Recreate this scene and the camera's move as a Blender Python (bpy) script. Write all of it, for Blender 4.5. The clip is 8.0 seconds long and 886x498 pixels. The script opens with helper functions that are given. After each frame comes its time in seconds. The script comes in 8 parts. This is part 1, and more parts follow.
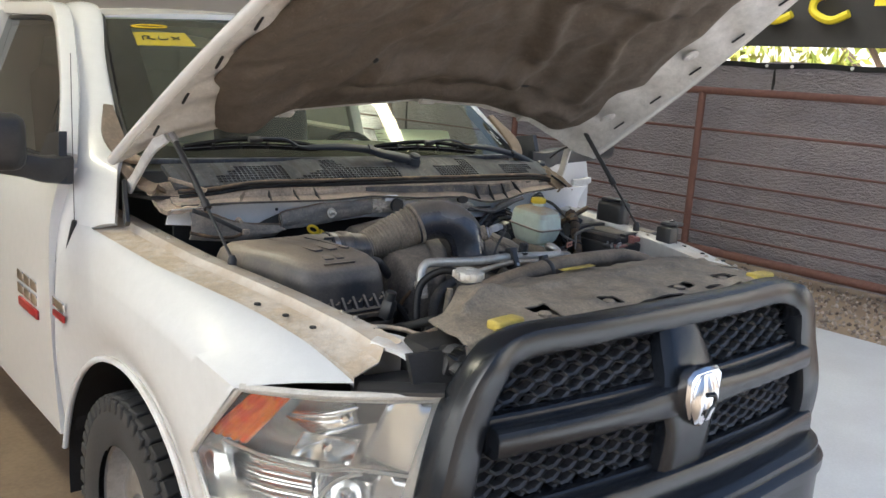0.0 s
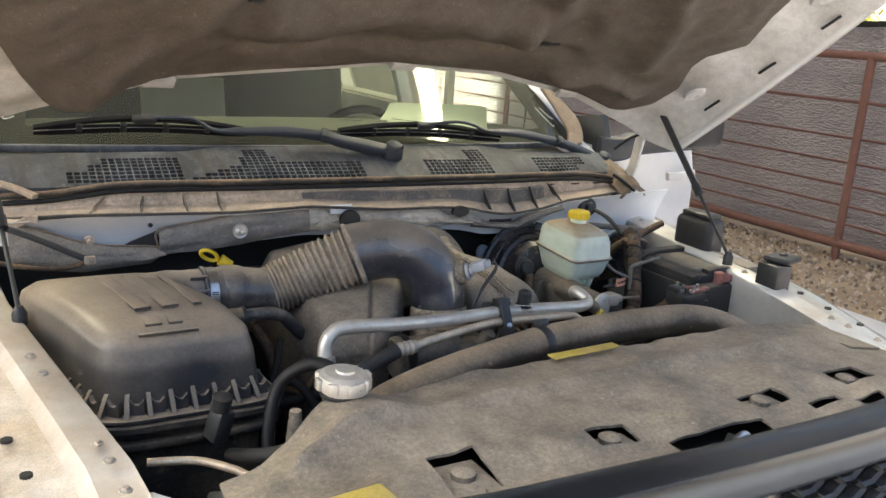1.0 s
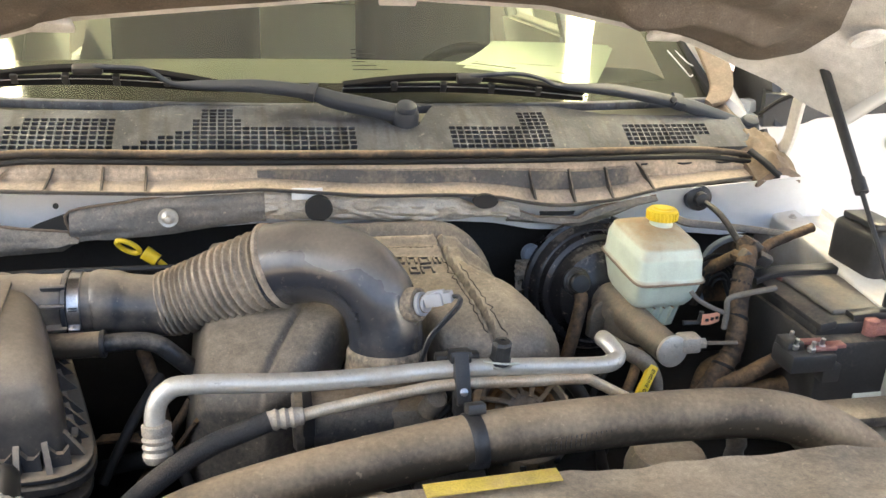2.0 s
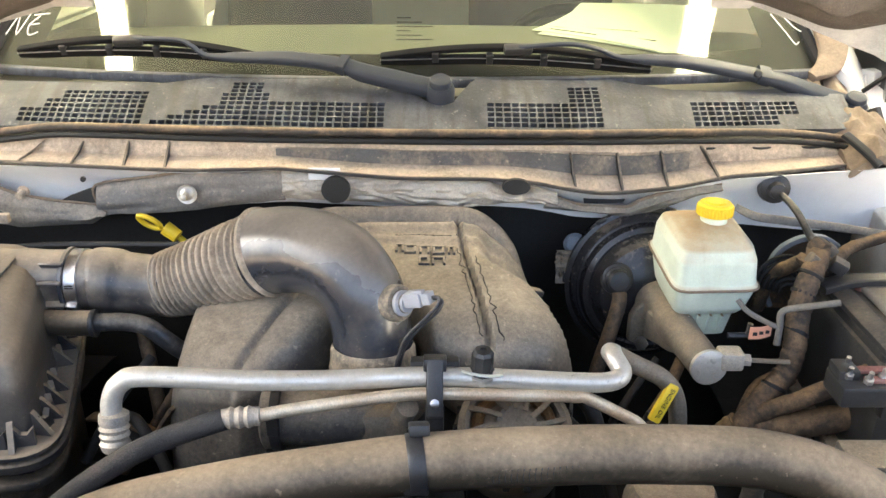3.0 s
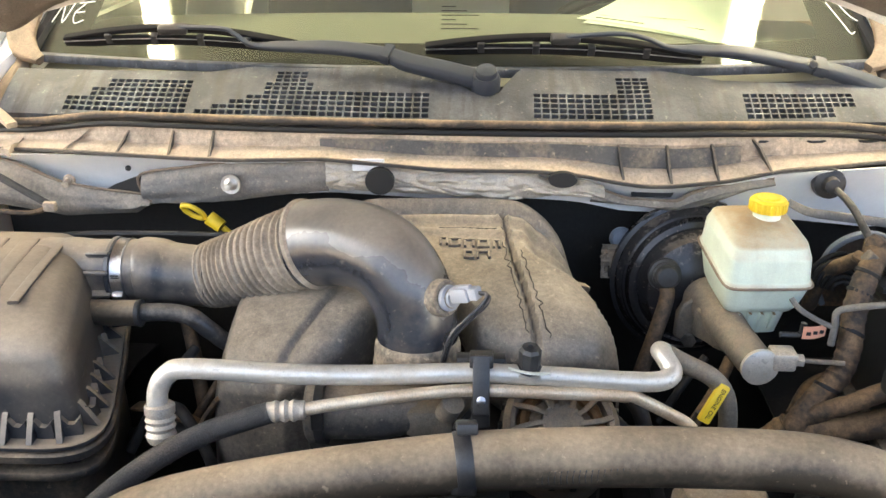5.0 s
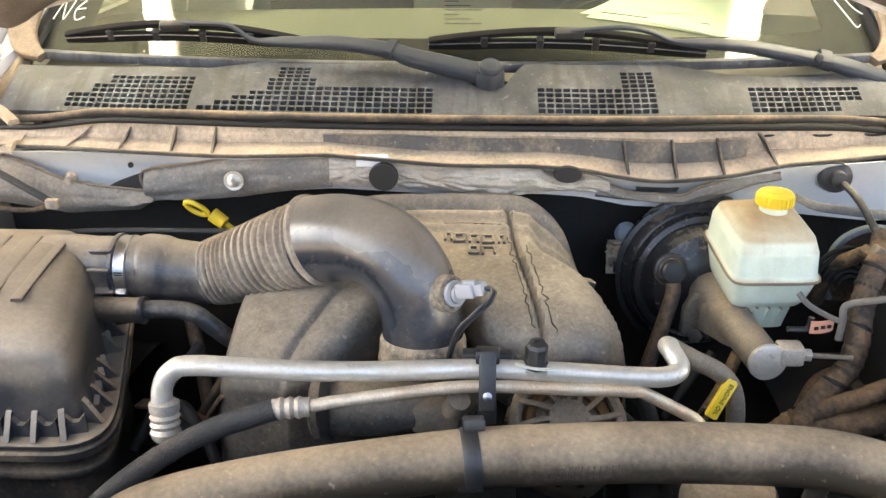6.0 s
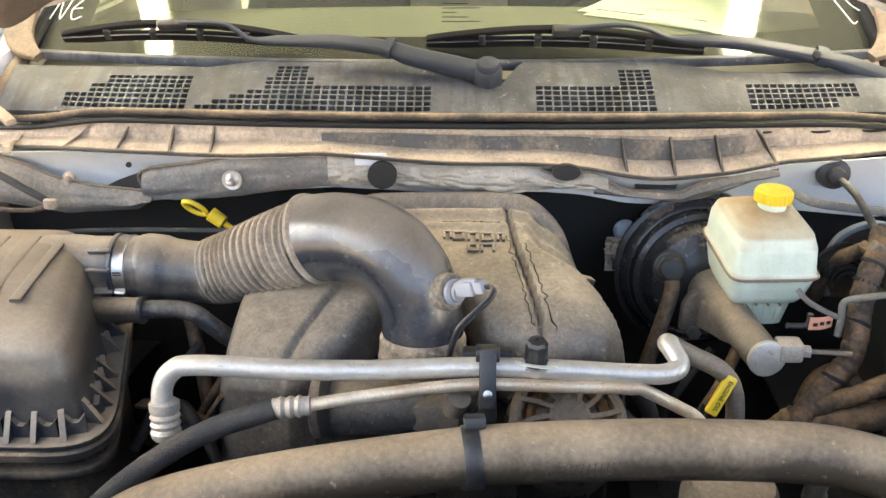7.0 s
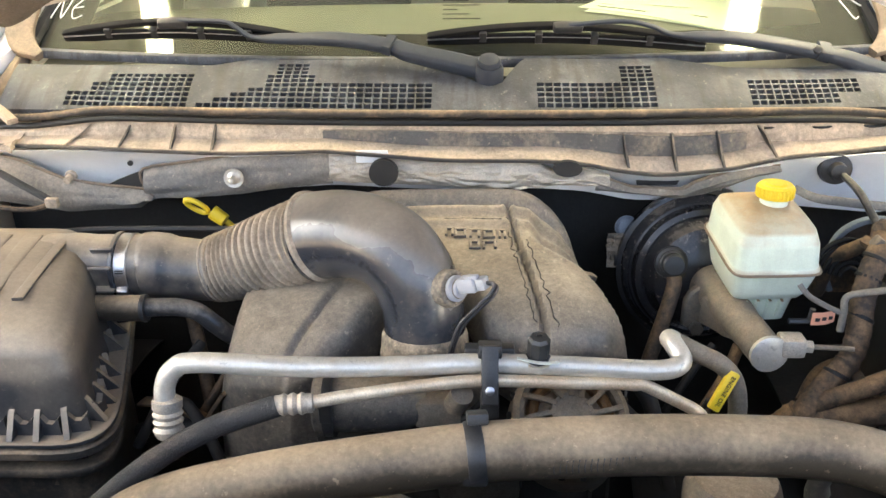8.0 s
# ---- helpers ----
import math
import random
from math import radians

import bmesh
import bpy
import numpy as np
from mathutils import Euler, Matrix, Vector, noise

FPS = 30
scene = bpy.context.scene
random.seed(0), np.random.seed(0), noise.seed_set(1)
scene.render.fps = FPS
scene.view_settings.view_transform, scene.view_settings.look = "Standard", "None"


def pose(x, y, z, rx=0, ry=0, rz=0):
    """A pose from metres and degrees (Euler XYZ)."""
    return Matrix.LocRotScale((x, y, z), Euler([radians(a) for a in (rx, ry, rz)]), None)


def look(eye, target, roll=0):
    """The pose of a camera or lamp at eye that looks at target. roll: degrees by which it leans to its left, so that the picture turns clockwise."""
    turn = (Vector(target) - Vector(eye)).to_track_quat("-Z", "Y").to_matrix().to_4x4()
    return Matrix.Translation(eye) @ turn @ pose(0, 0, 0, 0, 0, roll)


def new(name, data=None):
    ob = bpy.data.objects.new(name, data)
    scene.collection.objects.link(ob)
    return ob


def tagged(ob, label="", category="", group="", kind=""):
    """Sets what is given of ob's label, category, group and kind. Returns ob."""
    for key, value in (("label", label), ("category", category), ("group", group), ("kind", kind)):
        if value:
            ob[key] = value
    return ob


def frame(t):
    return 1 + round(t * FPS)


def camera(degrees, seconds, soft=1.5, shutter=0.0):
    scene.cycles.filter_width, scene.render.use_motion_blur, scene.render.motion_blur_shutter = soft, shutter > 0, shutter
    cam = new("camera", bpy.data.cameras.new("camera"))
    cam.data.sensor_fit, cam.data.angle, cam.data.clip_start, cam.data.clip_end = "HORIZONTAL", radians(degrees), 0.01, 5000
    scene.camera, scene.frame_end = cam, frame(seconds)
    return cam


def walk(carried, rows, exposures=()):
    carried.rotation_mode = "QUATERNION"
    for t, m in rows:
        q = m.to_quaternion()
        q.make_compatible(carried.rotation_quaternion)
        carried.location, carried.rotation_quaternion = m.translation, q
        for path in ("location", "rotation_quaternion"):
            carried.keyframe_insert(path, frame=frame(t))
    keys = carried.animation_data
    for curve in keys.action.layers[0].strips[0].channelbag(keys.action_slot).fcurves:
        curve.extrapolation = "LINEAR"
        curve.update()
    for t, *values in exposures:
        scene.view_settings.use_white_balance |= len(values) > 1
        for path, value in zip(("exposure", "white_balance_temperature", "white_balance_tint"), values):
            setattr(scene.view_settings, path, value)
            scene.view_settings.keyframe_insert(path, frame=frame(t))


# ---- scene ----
cam = camera(55.1, 8.0)
PATH = [
    (0, (-1.729, -1.226, 1.625), (-0.443, 0.254, 1.226), 3.8),
    (0.5, (-1.265, -1.01, 1.626), (-0.069, 0.536, 1.2), 4.3),
    (1, (-0.843, -0.745, 1.624), (0.158, 0.913, 1.125), 4.1),
    (1.2, (-0.687, -0.679, 1.614), (0.222, 1.022, 1.084), 4.3),
    (2.3, (-0.037, -0.39, 1.654), (0.199, 1.45, 0.906), 1.6),
    (2.5, (0.035, -0.382, 1.653), (0.179, 1.46, 0.888), 1.2),
    (3, (0.065, -0.353, 1.667), (0.077, 1.474, 0.854), 0.4),
    (3.5, (0.062, -0.331, 1.661), (0.015, 1.489, 0.833), -0.0),
    (4, (0.051, -0.332, 1.666), (-0.012, 1.484, 0.831), -0.1),
    (4.5, (0.048, -0.336, 1.67), (-0.015, 1.479, 0.831), 0.1),
    (6, (0.041, -0.33, 1.663), (-0.025, 1.481, 0.817), -0.2),
    (6.5, (0.039, -0.329, 1.662), (-0.027, 1.481, 0.814), -0.4),
    (7, (0.038, -0.33, 1.663), (-0.021, 1.48, 0.813), -0.4),
    (7.5, (0.039, -0.331, 1.664), (-0.022, 1.478, 0.812), -0.6),
    (8, (0.038, -0.331, 1.661), (-0.025, 1.477, 0.808), -0.7),
]
walk(cam, [(t, look(eye, target, roll)) for t, eye, target, roll in PATH],
     exposures=[(0, 1.58, 5500, 0), (0.6, 1.75, 5600, 0), (1.2, 2.4, 6000, 0), (2.3, 3.14, 6400, 0), (3.4, 3.38, 6400, 0), (8, 3.38, 6400, 0)])

# ---- world, sun, exposure ----
world = bpy.data.worlds.new("sky")
scene.world = world
world.use_nodes = True
wn = world.node_tree
sky = wn.nodes.new("ShaderNodeTexSky")
sky.sky_type, sky.sun_disc = "NISHITA", False
sky.sun_elevation, sky.sun_rotation = radians(37), radians(-69)
sky.air_density, sky.dust_density, sky.ozone_density = 0.4, 8.0, 0.2
wn.nodes["Background"].inputs[1].default_value = 0.15
wn.links.new(sky.outputs[0], wn.nodes["Background"].inputs[0])
sun = new("sun", bpy.data.lights.new("sun", "SUN"))
sun.data.energy, sun.data.angle, sun.data.color = 4.0, radians(6), (1, 0.93, 0.82)
sun.matrix_world = look((-8, 3, 6.5), (0, 0, 0))

# ---- materials ----
DUST = (0.37, 0.27, 0.175)


def material(name, base, rough=0.5, metal=0.0, dust=0.0, up=0.0, dust_color=DUST, scale=9.0, grain=0.12, bump=0.15,
             bump_scale=160.0, coat=0.0, spec=0.5, second=None, second_scale=4.0, patchy=2.6, dust_rough=0.9, specks=0.0, streaks=0.0, crumble=0.62, gritty=0.34):
    """A surface with grain, patches of dust that lie thickest on what faces up, and fine relief."""
    m = bpy.data.materials.new(name)
    m.use_nodes = True
    t = m.node_tree
    n, ln = t.nodes, t.links
    bs = n["Principled BSDF"]
    geo = n.new("ShaderNodeNewGeometry")
    big = n.new("ShaderNodeTexNoise")
    big.inputs["Scale"].default_value, big.inputs["Detail"].default_value, big.inputs["Roughness"].default_value = scale, 7, crumble
    fine = n.new("ShaderNodeTexNoise")
    fine.inputs["Scale"].default_value, fine.inputs["Detail"].default_value = bump_scale, 5
    ln.new(geo.outputs["Position"], big.inputs["Vector"])
    ln.new(geo.outputs["Position"], fine.inputs["Vector"])

    def op(kind, a, b):
        x = n.new("ShaderNodeMath")
        x.operation = kind
        for i, q in enumerate((a, b)):
            if isinstance(q, (int, float)):
                x.inputs[i].default_value = q
            else:
                ln.new(q, x.inputs[i])
        return x.outputs[0]

    def mix(fac, a, b):
        x = n.new("ShaderNodeMix")
        x.data_type = "RGBA"
        for i, q in ((0, fac), (6, a), (7, b)):
            if isinstance(q, (int, float)):
                x.inputs[i].default_value = q
            elif isinstance(q, tuple):
                x.inputs[i].default_value = (*q, 1)
            else:
                ln.new(q, x.inputs[i])
        return x.outputs[2]

    g = op("MULTIPLY", op("SUBTRACT", fine.outputs["Fac"], 0.5), 2 * grain)
    lift = op("ADD", 1.0, g)
    col = base
    if second:
        sn = n.new("ShaderNodeTexNoise")
        sn.inputs["Scale"].default_value, sn.inputs["Detail"].default_value = second_scale, 6
        ln.new(geo.outputs["Position"], sn.inputs["Vector"])
        ramp = n.new("ShaderNodeMapRange")
        ramp.inputs["From Min"].default_value, ramp.inputs["From Max"].default_value = 0.42, 0.6
        ln.new(sn.outputs["Fac"], ramp.inputs["Value"])
        col = mix(ramp.outputs[0], base, second)
    vm = n.new("ShaderNodeVectorMath")
    vm.operation = "SCALE"
    if isinstance(col, tuple):
        vm.inputs[0].default_value = col
    else:
        ln.new(col, vm.inputs[0])
    ln.new(lift, vm.inputs["Scale"])
    col = vm.outputs[0]
    bs.inputs["Roughness"].default_value, bs.inputs["Metallic"].default_value = rough, metal
    bs.inputs["Specular IOR Level"].default_value = spec
    bs.inputs["Coat Weight"].default_value, bs.inputs["Coat Roughness"].default_value = coat, 0.06
    if dust or up:
        sep = n.new("ShaderNodeSeparateXYZ")
        ln.new(geo.outputs["Normal"], sep.inputs[0])
        face = op("MAXIMUM", sep.outputs[2], 0.0)
        patch = op("MULTIPLY", op("SUBTRACT", op("ADD", op("MULTIPLY", big.outputs["Fac"], 0.8 if crumble > 0.5 else 0.96), op("MULTIPLY", fine.outputs["Fac"], 0.2 if crumble > 0.5 else 0.04)), 0.5), patchy)
        fac = op("ADD", op("ADD", patch, dust), op("MULTIPLY", face, up))
        clamp = n.new("ShaderNodeClamp")
        ln.new(fac, clamp.inputs[0])
        clamp.inputs["Max"].default_value = 0.93
        fac = clamp.outputs[0]
        tone = mix(fine.outputs["Fac"], tuple(c * 0.8 for c in dust_color), tuple(min(1, c * 1.2) for c in dust_color))
        col = mix(fac, col, tone)
        rmix = n.new("ShaderNodeMapRange")
        rmix.inputs["To Min"].default_value, rmix.inputs["To Max"].default_value = rough, dust_rough
        ln.new(fac, rmix.inputs["Value"])
        ln.new(rmix.outputs[0], bs.inputs["Roughness"])
        if metal:
            mm = n.new("ShaderNodeMapRange")
            mm.inputs["To Min"].default_value, mm.inputs["To Max"].default_value = metal, 0.0
            ln.new(fac, mm.inputs["Value"])
            ln.new(mm.outputs[0], bs.inputs["Metallic"])
        if coat:
            cc = n.new("ShaderNodeMapRange")
            cc.inputs["To Min"].default_value, cc.inputs["To Max"].default_value = coat, 0.0
            ln.new(fac, cc.inputs["Value"])
            ln.new(cc.outputs[0], bs.inputs["Coat Weight"])
    if specks:
        # small pale crumbs and dark pits
        dots = n.new("ShaderNodeTexNoise")
        dots.inputs["Scale"].default_value, dots.inputs["Detail"].default_value, dots.inputs["Roughness"].default_value = 95, 3, 0.7
        ln.new(geo.outputs["Position"], dots.inputs["Vector"])
        for lo, hi, c in ((0.63, 0.70, tuple(min(1, q * 1.5) for q in dust_color)), (0.36, 0.29, tuple(q * 0.3 for q in dust_color))):
            mr = n.new("ShaderNodeMapRange")
            mr.inputs["From Min"].default_value, mr.inputs["From Max"].default_value, mr.inputs["To Max"].default_value = lo, hi, specks
            ln.new(dots.outputs["Fac"], mr.inputs["Value"])
            col = mix(mr.outputs[0], col, c)
    if streaks:
        # water marks that run down towards the front
        mp, sk, sr = n.new("ShaderNodeMapping"), n.new("ShaderNodeTexNoise"), n.new("ShaderNodeMapRange")
        mp.inputs["Scale"].default_value = (55, 6, 6)
        sk.inputs["Scale"].default_value, sk.inputs["Detail"].default_value = 1.0, 4
        sr.inputs["From Min"].default_value, sr.inputs["From Max"].default_value, sr.inputs["To Max"].default_value = 0.5, 0.68, streaks
        ln.new(geo.outputs["Position"], mp.inputs["Vector"])
        ln.new(mp.outputs[0], sk.inputs["Vector"])
        ln.new(sk.outputs["Fac"], sr.inputs["Value"])
        col = mix(sr.outputs[0], col, tuple(q * 0.25 for q in dust_color))
    if dust or up or specks:
        # fine grit, and dull rubbed spots some centimetres wide
        grit, rub = n.new("ShaderNodeTexNoise"), n.new("ShaderNodeTexNoise")
        grit.inputs["Scale"].default_value, grit.inputs["Detail"].default_value = 520, 2
        rub.inputs["Scale"].default_value, rub.inputs["Detail"].default_value, rub.inputs["Roughness"].default_value = 34, 6, 0.7
        for q in (grit, rub):
            ln.new(geo.outputs["Position"], q.inputs["Vector"])
        tone = op("ADD", op("MULTIPLY", op("SUBTRACT", grit.outputs["Fac"], 0.5), 2.2 * gritty), op("MULTIPLY", op("SUBTRACT", rub.outputs["Fac"], 0.5), 2.6 * gritty))
        gm = n.new("ShaderNodeVectorMath")
        gm.operation = "SCALE"
        ln.new(col, gm.inputs[0])
        ln.new(op("ADD", 1.0, tone), gm.inputs["Scale"])
        col = gm.outputs[0]
    ln.new(col, bs.inputs["Base Color"])
    if bump:
        bp = n.new("ShaderNodeBump")
        bp.inputs["Strength"].default_value, bp.inputs["Distance"].default_value = bump, 0.002
        ln.new(fine.outputs["Fac"], bp.inputs["Height"])
        ln.new(bp.outputs[0], bs.inputs["Normal"])
    return m


def glass(name, tint, rough=0.02, amount=0.5, sheen=(0.95, 0.95, 0.95), haze=0.0):
    """A thin pane: it lets light straight through, tinted, and mirrors by its gloss."""
    m = bpy.data.materials.new(name)
    m.use_nodes = True
    n, ln = m.node_tree.nodes, m.node_tree.links
    n.remove(n["Principled BSDF"])
    clear, shiny, mixer, fres = (n.new("ShaderNodeBsdfTransparent"), n.new("ShaderNodeBsdfGlossy"),
                                 n.new("ShaderNodeMixShader"), n.new("ShaderNodeFresnel"))
    clear.inputs[0].default_value = (*tint, 1)
    shiny.inputs["Roughness"].default_value = rough
    shiny.inputs["Color"].default_value = (*sheen, 1)
    fres.inputs[0].default_value = 1.0 + amount
    ln.new(fres.outputs[0], mixer.inputs[0])
    ln.new(clear.outputs[0], mixer.inputs[1])
    ln.new(shiny.outputs[0], mixer.inputs[2])
    last = mixer
    if haze:
        film, veil = n.new("ShaderNodeBsdfDiffuse"), n.new("ShaderNodeMixShader")
        film.inputs[0].default_value, veil.inputs[0].default_value = (0.85, 0.84, 0.8, 1), haze
        ln.new(mixer.outputs[0], veil.inputs[1])
        ln.new(film.outputs[0], veil.inputs[2])
        last = veil
    ln.new(last.outputs[0], n["Material Output"].inputs[0])
    return m


def glow(name, color, strength):
    m = bpy.data.materials.new(name)
    m.use_nodes = True
    b = m.node_tree.nodes["Principled BSDF"]
    b.inputs["Base Color"].default_value = (*color, 1)
    b.inputs["Emission Color"].default_value, b.inputs["Emission Strength"].default_value = (*color, 1), strength
    return m


PAINT = material("white_paint", (0.76, 0.755, 0.74), 0.26, coat=0.6, dust=-0.62, up=0.1, grain=0.02, bump=0.02, scale=3, gritty=0.05)
PAINT_DUSTY = material("dusty_white_paint", (0.78, 0.78, 0.77), 0.4, dust=0.0, up=0.35, grain=0.03, bump=0.05, scale=7, dust_color=(0.5, 0.41, 0.31), gritty=0.06)
RAIL = material("dusty_fender_rail", (0.70, 0.68, 0.64), 0.35, coat=0.2, dust=0.45, up=0.38, grain=0.06, bump=0.08, scale=6, dust_color=(0.43, 0.34, 0.235), patchy=2.6, specks=0.15)
RAIL_CREAM = material("cream_dusted_rail", (0.68, 0.655, 0.61), 0.33, coat=0.2, dust=0.36, up=0.34, grain=0.05, bump=0.06, scale=7, dust_color=(0.45, 0.36, 0.26), patchy=2.6, specks=0.15, gritty=0.12)
FITTING = material("dusty_crimp_metal", (0.52, 0.475, 0.41), 0.48, 0.5, dust=0.08, up=0.3, grain=0.2, bump=0.2, dust_color=(0.40, 0.325, 0.23), scale=30, patchy=2.4, specks=0.4)
RAIL_WHITE = material("lightly_dusted_rail", (0.70, 0.685, 0.655), 0.33, coat=0.2, dust=0.02, up=0.25, grain=0.05, bump=0.06, scale=7, dust_color=(0.44, 0.355, 0.255), patchy=2.6, specks=0.15, gritty=0.12)
# white frame paint darkened to carry the shade under the hood, plus brown dust
SHADED_PAINT = material("shaded_frame_paint", (0.60, 0.585, 0.56), 0.38, dust=0.0, up=0.0, grain=0.05, bump=0.08, scale=8, dust_color=(0.38, 0.325, 0.265), specks=0.15)
BODY_BLUE = material("body_primer_paint", (0.80, 0.81, 0.82), 0.35, dust=-0.4, up=0.15, grain=0.03, bump=0.05, scale=9, dust_color=(0.5, 0.43, 0.35), gritty=0.06)
PAD = material("hood_liner_felt", (0.115, 0.096, 0.078), 0.72, dust=-0.14, dust_color=(0.25, 0.205, 0.165), scale=3.5, specks=0.25, grain=0.35, bump=0.5, bump_scale=420, spec=0.25)
GRILLE = material("black_grille_plastic", (0.012, 0.014, 0.018), 0.25, spec=0.45, dust=-0.8, up=0.15, grain=0.1, bump=0.08, bump_scale=500, dust_color=(0.2, 0.17, 0.14), gritty=0.06)
MESH = material("grille_mesh_plastic", (0.055, 0.055, 0.057), 0.36, dust=-0.35, up=0.4, grain=0.1, bump=0.1, dust_color=(0.22, 0.19, 0.16))
CHROME = material("chrome", (0.82, 0.82, 0.83), 0.08, 1.0, grain=0.03, bump=0.0, gritty=0.06)
BADGE = material("brushed_badge_metal", (0.72, 0.72, 0.74), 0.22, 1.0, grain=0.1, bump=0.2, bump_scale=90)
PLASTIC = material("dusty_black_plastic", (0.045, 0.043, 0.042), 0.42, dust=-0.1, up=0.7, grain=0.2, bump=0.12, dust_color=(0.34, 0.27, 0.19), scale=11)
TUBE_PLASTIC = material("intake_plastic", (0.028, 0.031, 0.040), 0.25, spec=1.0, dust=-0.02, up=0.54, specks=0.1, grain=0.1, bump=0.04, dust_color=(0.42, 0.36, 0.285), scale=12, patchy=1.0, dust_rough=0.36, crumble=0.5, gritty=0.08)
LID = material("air_box_plastic", (0.035, 0.036, 0.04), 0.3, dust=0.04, up=0.58, specks=0.08, grain=0.1, bump=0.05, dust_color=(0.45, 0.365, 0.265), scale=5, patchy=1.2, dust_rough=0.5, crumble=0.45, gritty=0.14)
NECK = material("dusty_intake_neck", (0.030, 0.032, 0.038), 0.3, spec=0.7, dust=0.18, up=0.55, specks=0.15, grain=0.1, bump=0.06, dust_color=(0.50, 0.41, 0.305), scale=12, patchy=2.0, dust_rough=0.45, crumble=0.5, gritty=0.14)
RIBBED = material("ribbed_rubber", (0.045, 0.043, 0.04), 0.5, dust=0.52, up=0.35, grain=0.2, bump=0.12, dust_color=(0.50, 0.415, 0.315), scale=14, patchy=2.0, specks=0.25)
COVER = material("dusty_engine_cover", (0.066, 0.064, 0.062), 0.42, dust=0.02, up=0.64, grain=0.12, bump=0.12, dust_color=(0.44, 0.36, 0.265), scale=7, patchy=1.7, dust_rough=0.58, specks=0.3, gritty=0.36)
SOFT = material("dull_black_rubber", (0.03, 0.03, 0.032), 0.35, dust=-0.15, up=0.35, grain=0.15, bump=0.06, dust_color=(0.3, 0.26, 0.21), scale=16)
HOSE = material("dusty_rubber_hose", (0.050, 0.041, 0.030), 0.45, spec=0.35, dust=-0.04, up=0.70, grain=0.1, bump=0.1, dust_color=(0.40, 0.31, 0.21), scale=9, patchy=1.5, dust_rough=0.5, specks=0.25, crumble=0.55, gritty=0.14)
SHIELD = material("dusty_sight_shield", (0.05, 0.047, 0.043), 0.6, dust=0.14, up=0.38, grain=0.1, bump=0.1, dust_color=(0.43, 0.35, 0.25), scale=6, patchy=2.0, dust_rough=0.72, specks=0.3)
COWL = material("grey_cowl_plastic", (0.116, 0.121, 0.134), 0.6, spec=0.25, specks=0.45, streaks=0.7, dust=-0.42, up=0.2, grain=0.2, bump=0.25, dust_color=(0.25, 0.235, 0.215), scale=12, second=(0.062, 0.065, 0.074), second_scale=13)
DIRT = material("caked_dust", (0.085, 0.08, 0.075), 0.8, dust=0.48, up=0.5, grain=0.2, bump=0.3, dust_color=(0.62, 0.50, 0.37), scale=9, patchy=2.4, specks=0.3)
RAIL_DUST = material("dust_caked_cuff", (0.05, 0.048, 0.045), 0.6, dust=0.35, up=0.3, grain=0.2, bump=0.2, dust_color=(0.56, 0.45, 0.32), scale=20, patchy=2.4, specks=0.4)
TAN = material("dusty_tan_trim", (0.15, 0.115, 0.085), 0.65, dust=0.2, up=0.15, grain=0.15, bump=0.2, dust_color=(0.32, 0.235, 0.155), scale=9, patchy=1.6)
TROUGH = material("grey_trough_plastic", (0.085, 0.083, 0.08), 0.6, dust=0.02, up=0.5, grain=0.2, bump=0.25, dust_color=(0.36, 0.29, 0.21), scale=20, specks=0.5)
SEAL = material("dusty_rubber_seal", (0.04, 0.036, 0.033), 0.7, dust=0.0, up=0.55, grain=0.2, bump=0.2, dust_color=(0.40, 0.285, 0.175), scale=16, patchy=2.2)
FELT = material("grey_insulation_felt", (0.18, 0.169, 0.156), 0.65, dust=0.05, up=0.4, grain=0.25, bump=0.3, bump_scale=200, dust_color=(0.43, 0.36, 0.275), scale=11, patchy=2.2, specks=0.4)
FOIL = material("crinkled_foil", (0.54, 0.495, 0.42), 0.45, 0.35, dust=-0.02, up=0.2, specks=0.4, grain=0.15, bump=0.25, bump_scale=90, dust_color=(0.42, 0.35, 0.26), scale=20)
ALU = material("aluminium_pipe", (0.66, 0.63, 0.565), 0.42, 0.6, specks=0.35, dust=-0.04, up=0.15, grain=0.12, bump=0.1, dust_color=(0.43, 0.355, 0.255), scale=22, gritty=0.16)
COPPER = material("tinted_steel_pipe", (0.70, 0.61, 0.47), 0.42, 0.5, dust=-0.2, up=0.2, grain=0.15, bump=0.08, dust_color=(0.48, 0.37, 0.25), scale=26, second=(0.60, 0.47, 0.33), second_scale=16)
CAST = material("dusty_cast_metal", (0.20, 0.18, 0.15), 0.5, 0.4, dust=0.12, up=0.35, grain=0.25, bump=0.4, dust_color=(0.29, 0.215, 0.14), scale=18)
STEEL = material("plain_steel", (0.55, 0.55, 0.56), 0.32, 1.0, dust=-0.5, up=0.1, grain=0.1, bump=0.05)
BLACK = material("black_plastic", (0.028, 0.028, 0.029), 0.4, dust=-0.5, up=0.25, grain=0.2, bump=0.1, dust_color=(0.2, 0.16, 0.12))
DARK = material("near_black_metal", (0.018, 0.017, 0.016), 0.7, dust=-0.45, up=0.25, grain=0.3, bump=0.3, dust_color=(0.12, 0.095, 0.07))
BOOST = material("booster_black_paint", (0.026, 0.026, 0.029), 0.24, dust=-0.3, up=0.42, grain=0.2, bump=0.06, dust_color=(0.24, 0.20, 0.16), scale=14, dust_rough=0.5, specks=0.35)
TANK = material("yellowed_white_plastic", (0.67, 0.745, 0.635), 0.34, dust=-0.24, up=1.08, grain=0.04, bump=0.05, dust_color=(0.36, 0.245, 0.135), scale=11, patchy=1.6, dust_rough=0.5, streaks=0.10, gritty=0.12)
TANK.node_tree.nodes["Principled BSDF"].inputs["Subsurface Weight"].default_value = 0.15
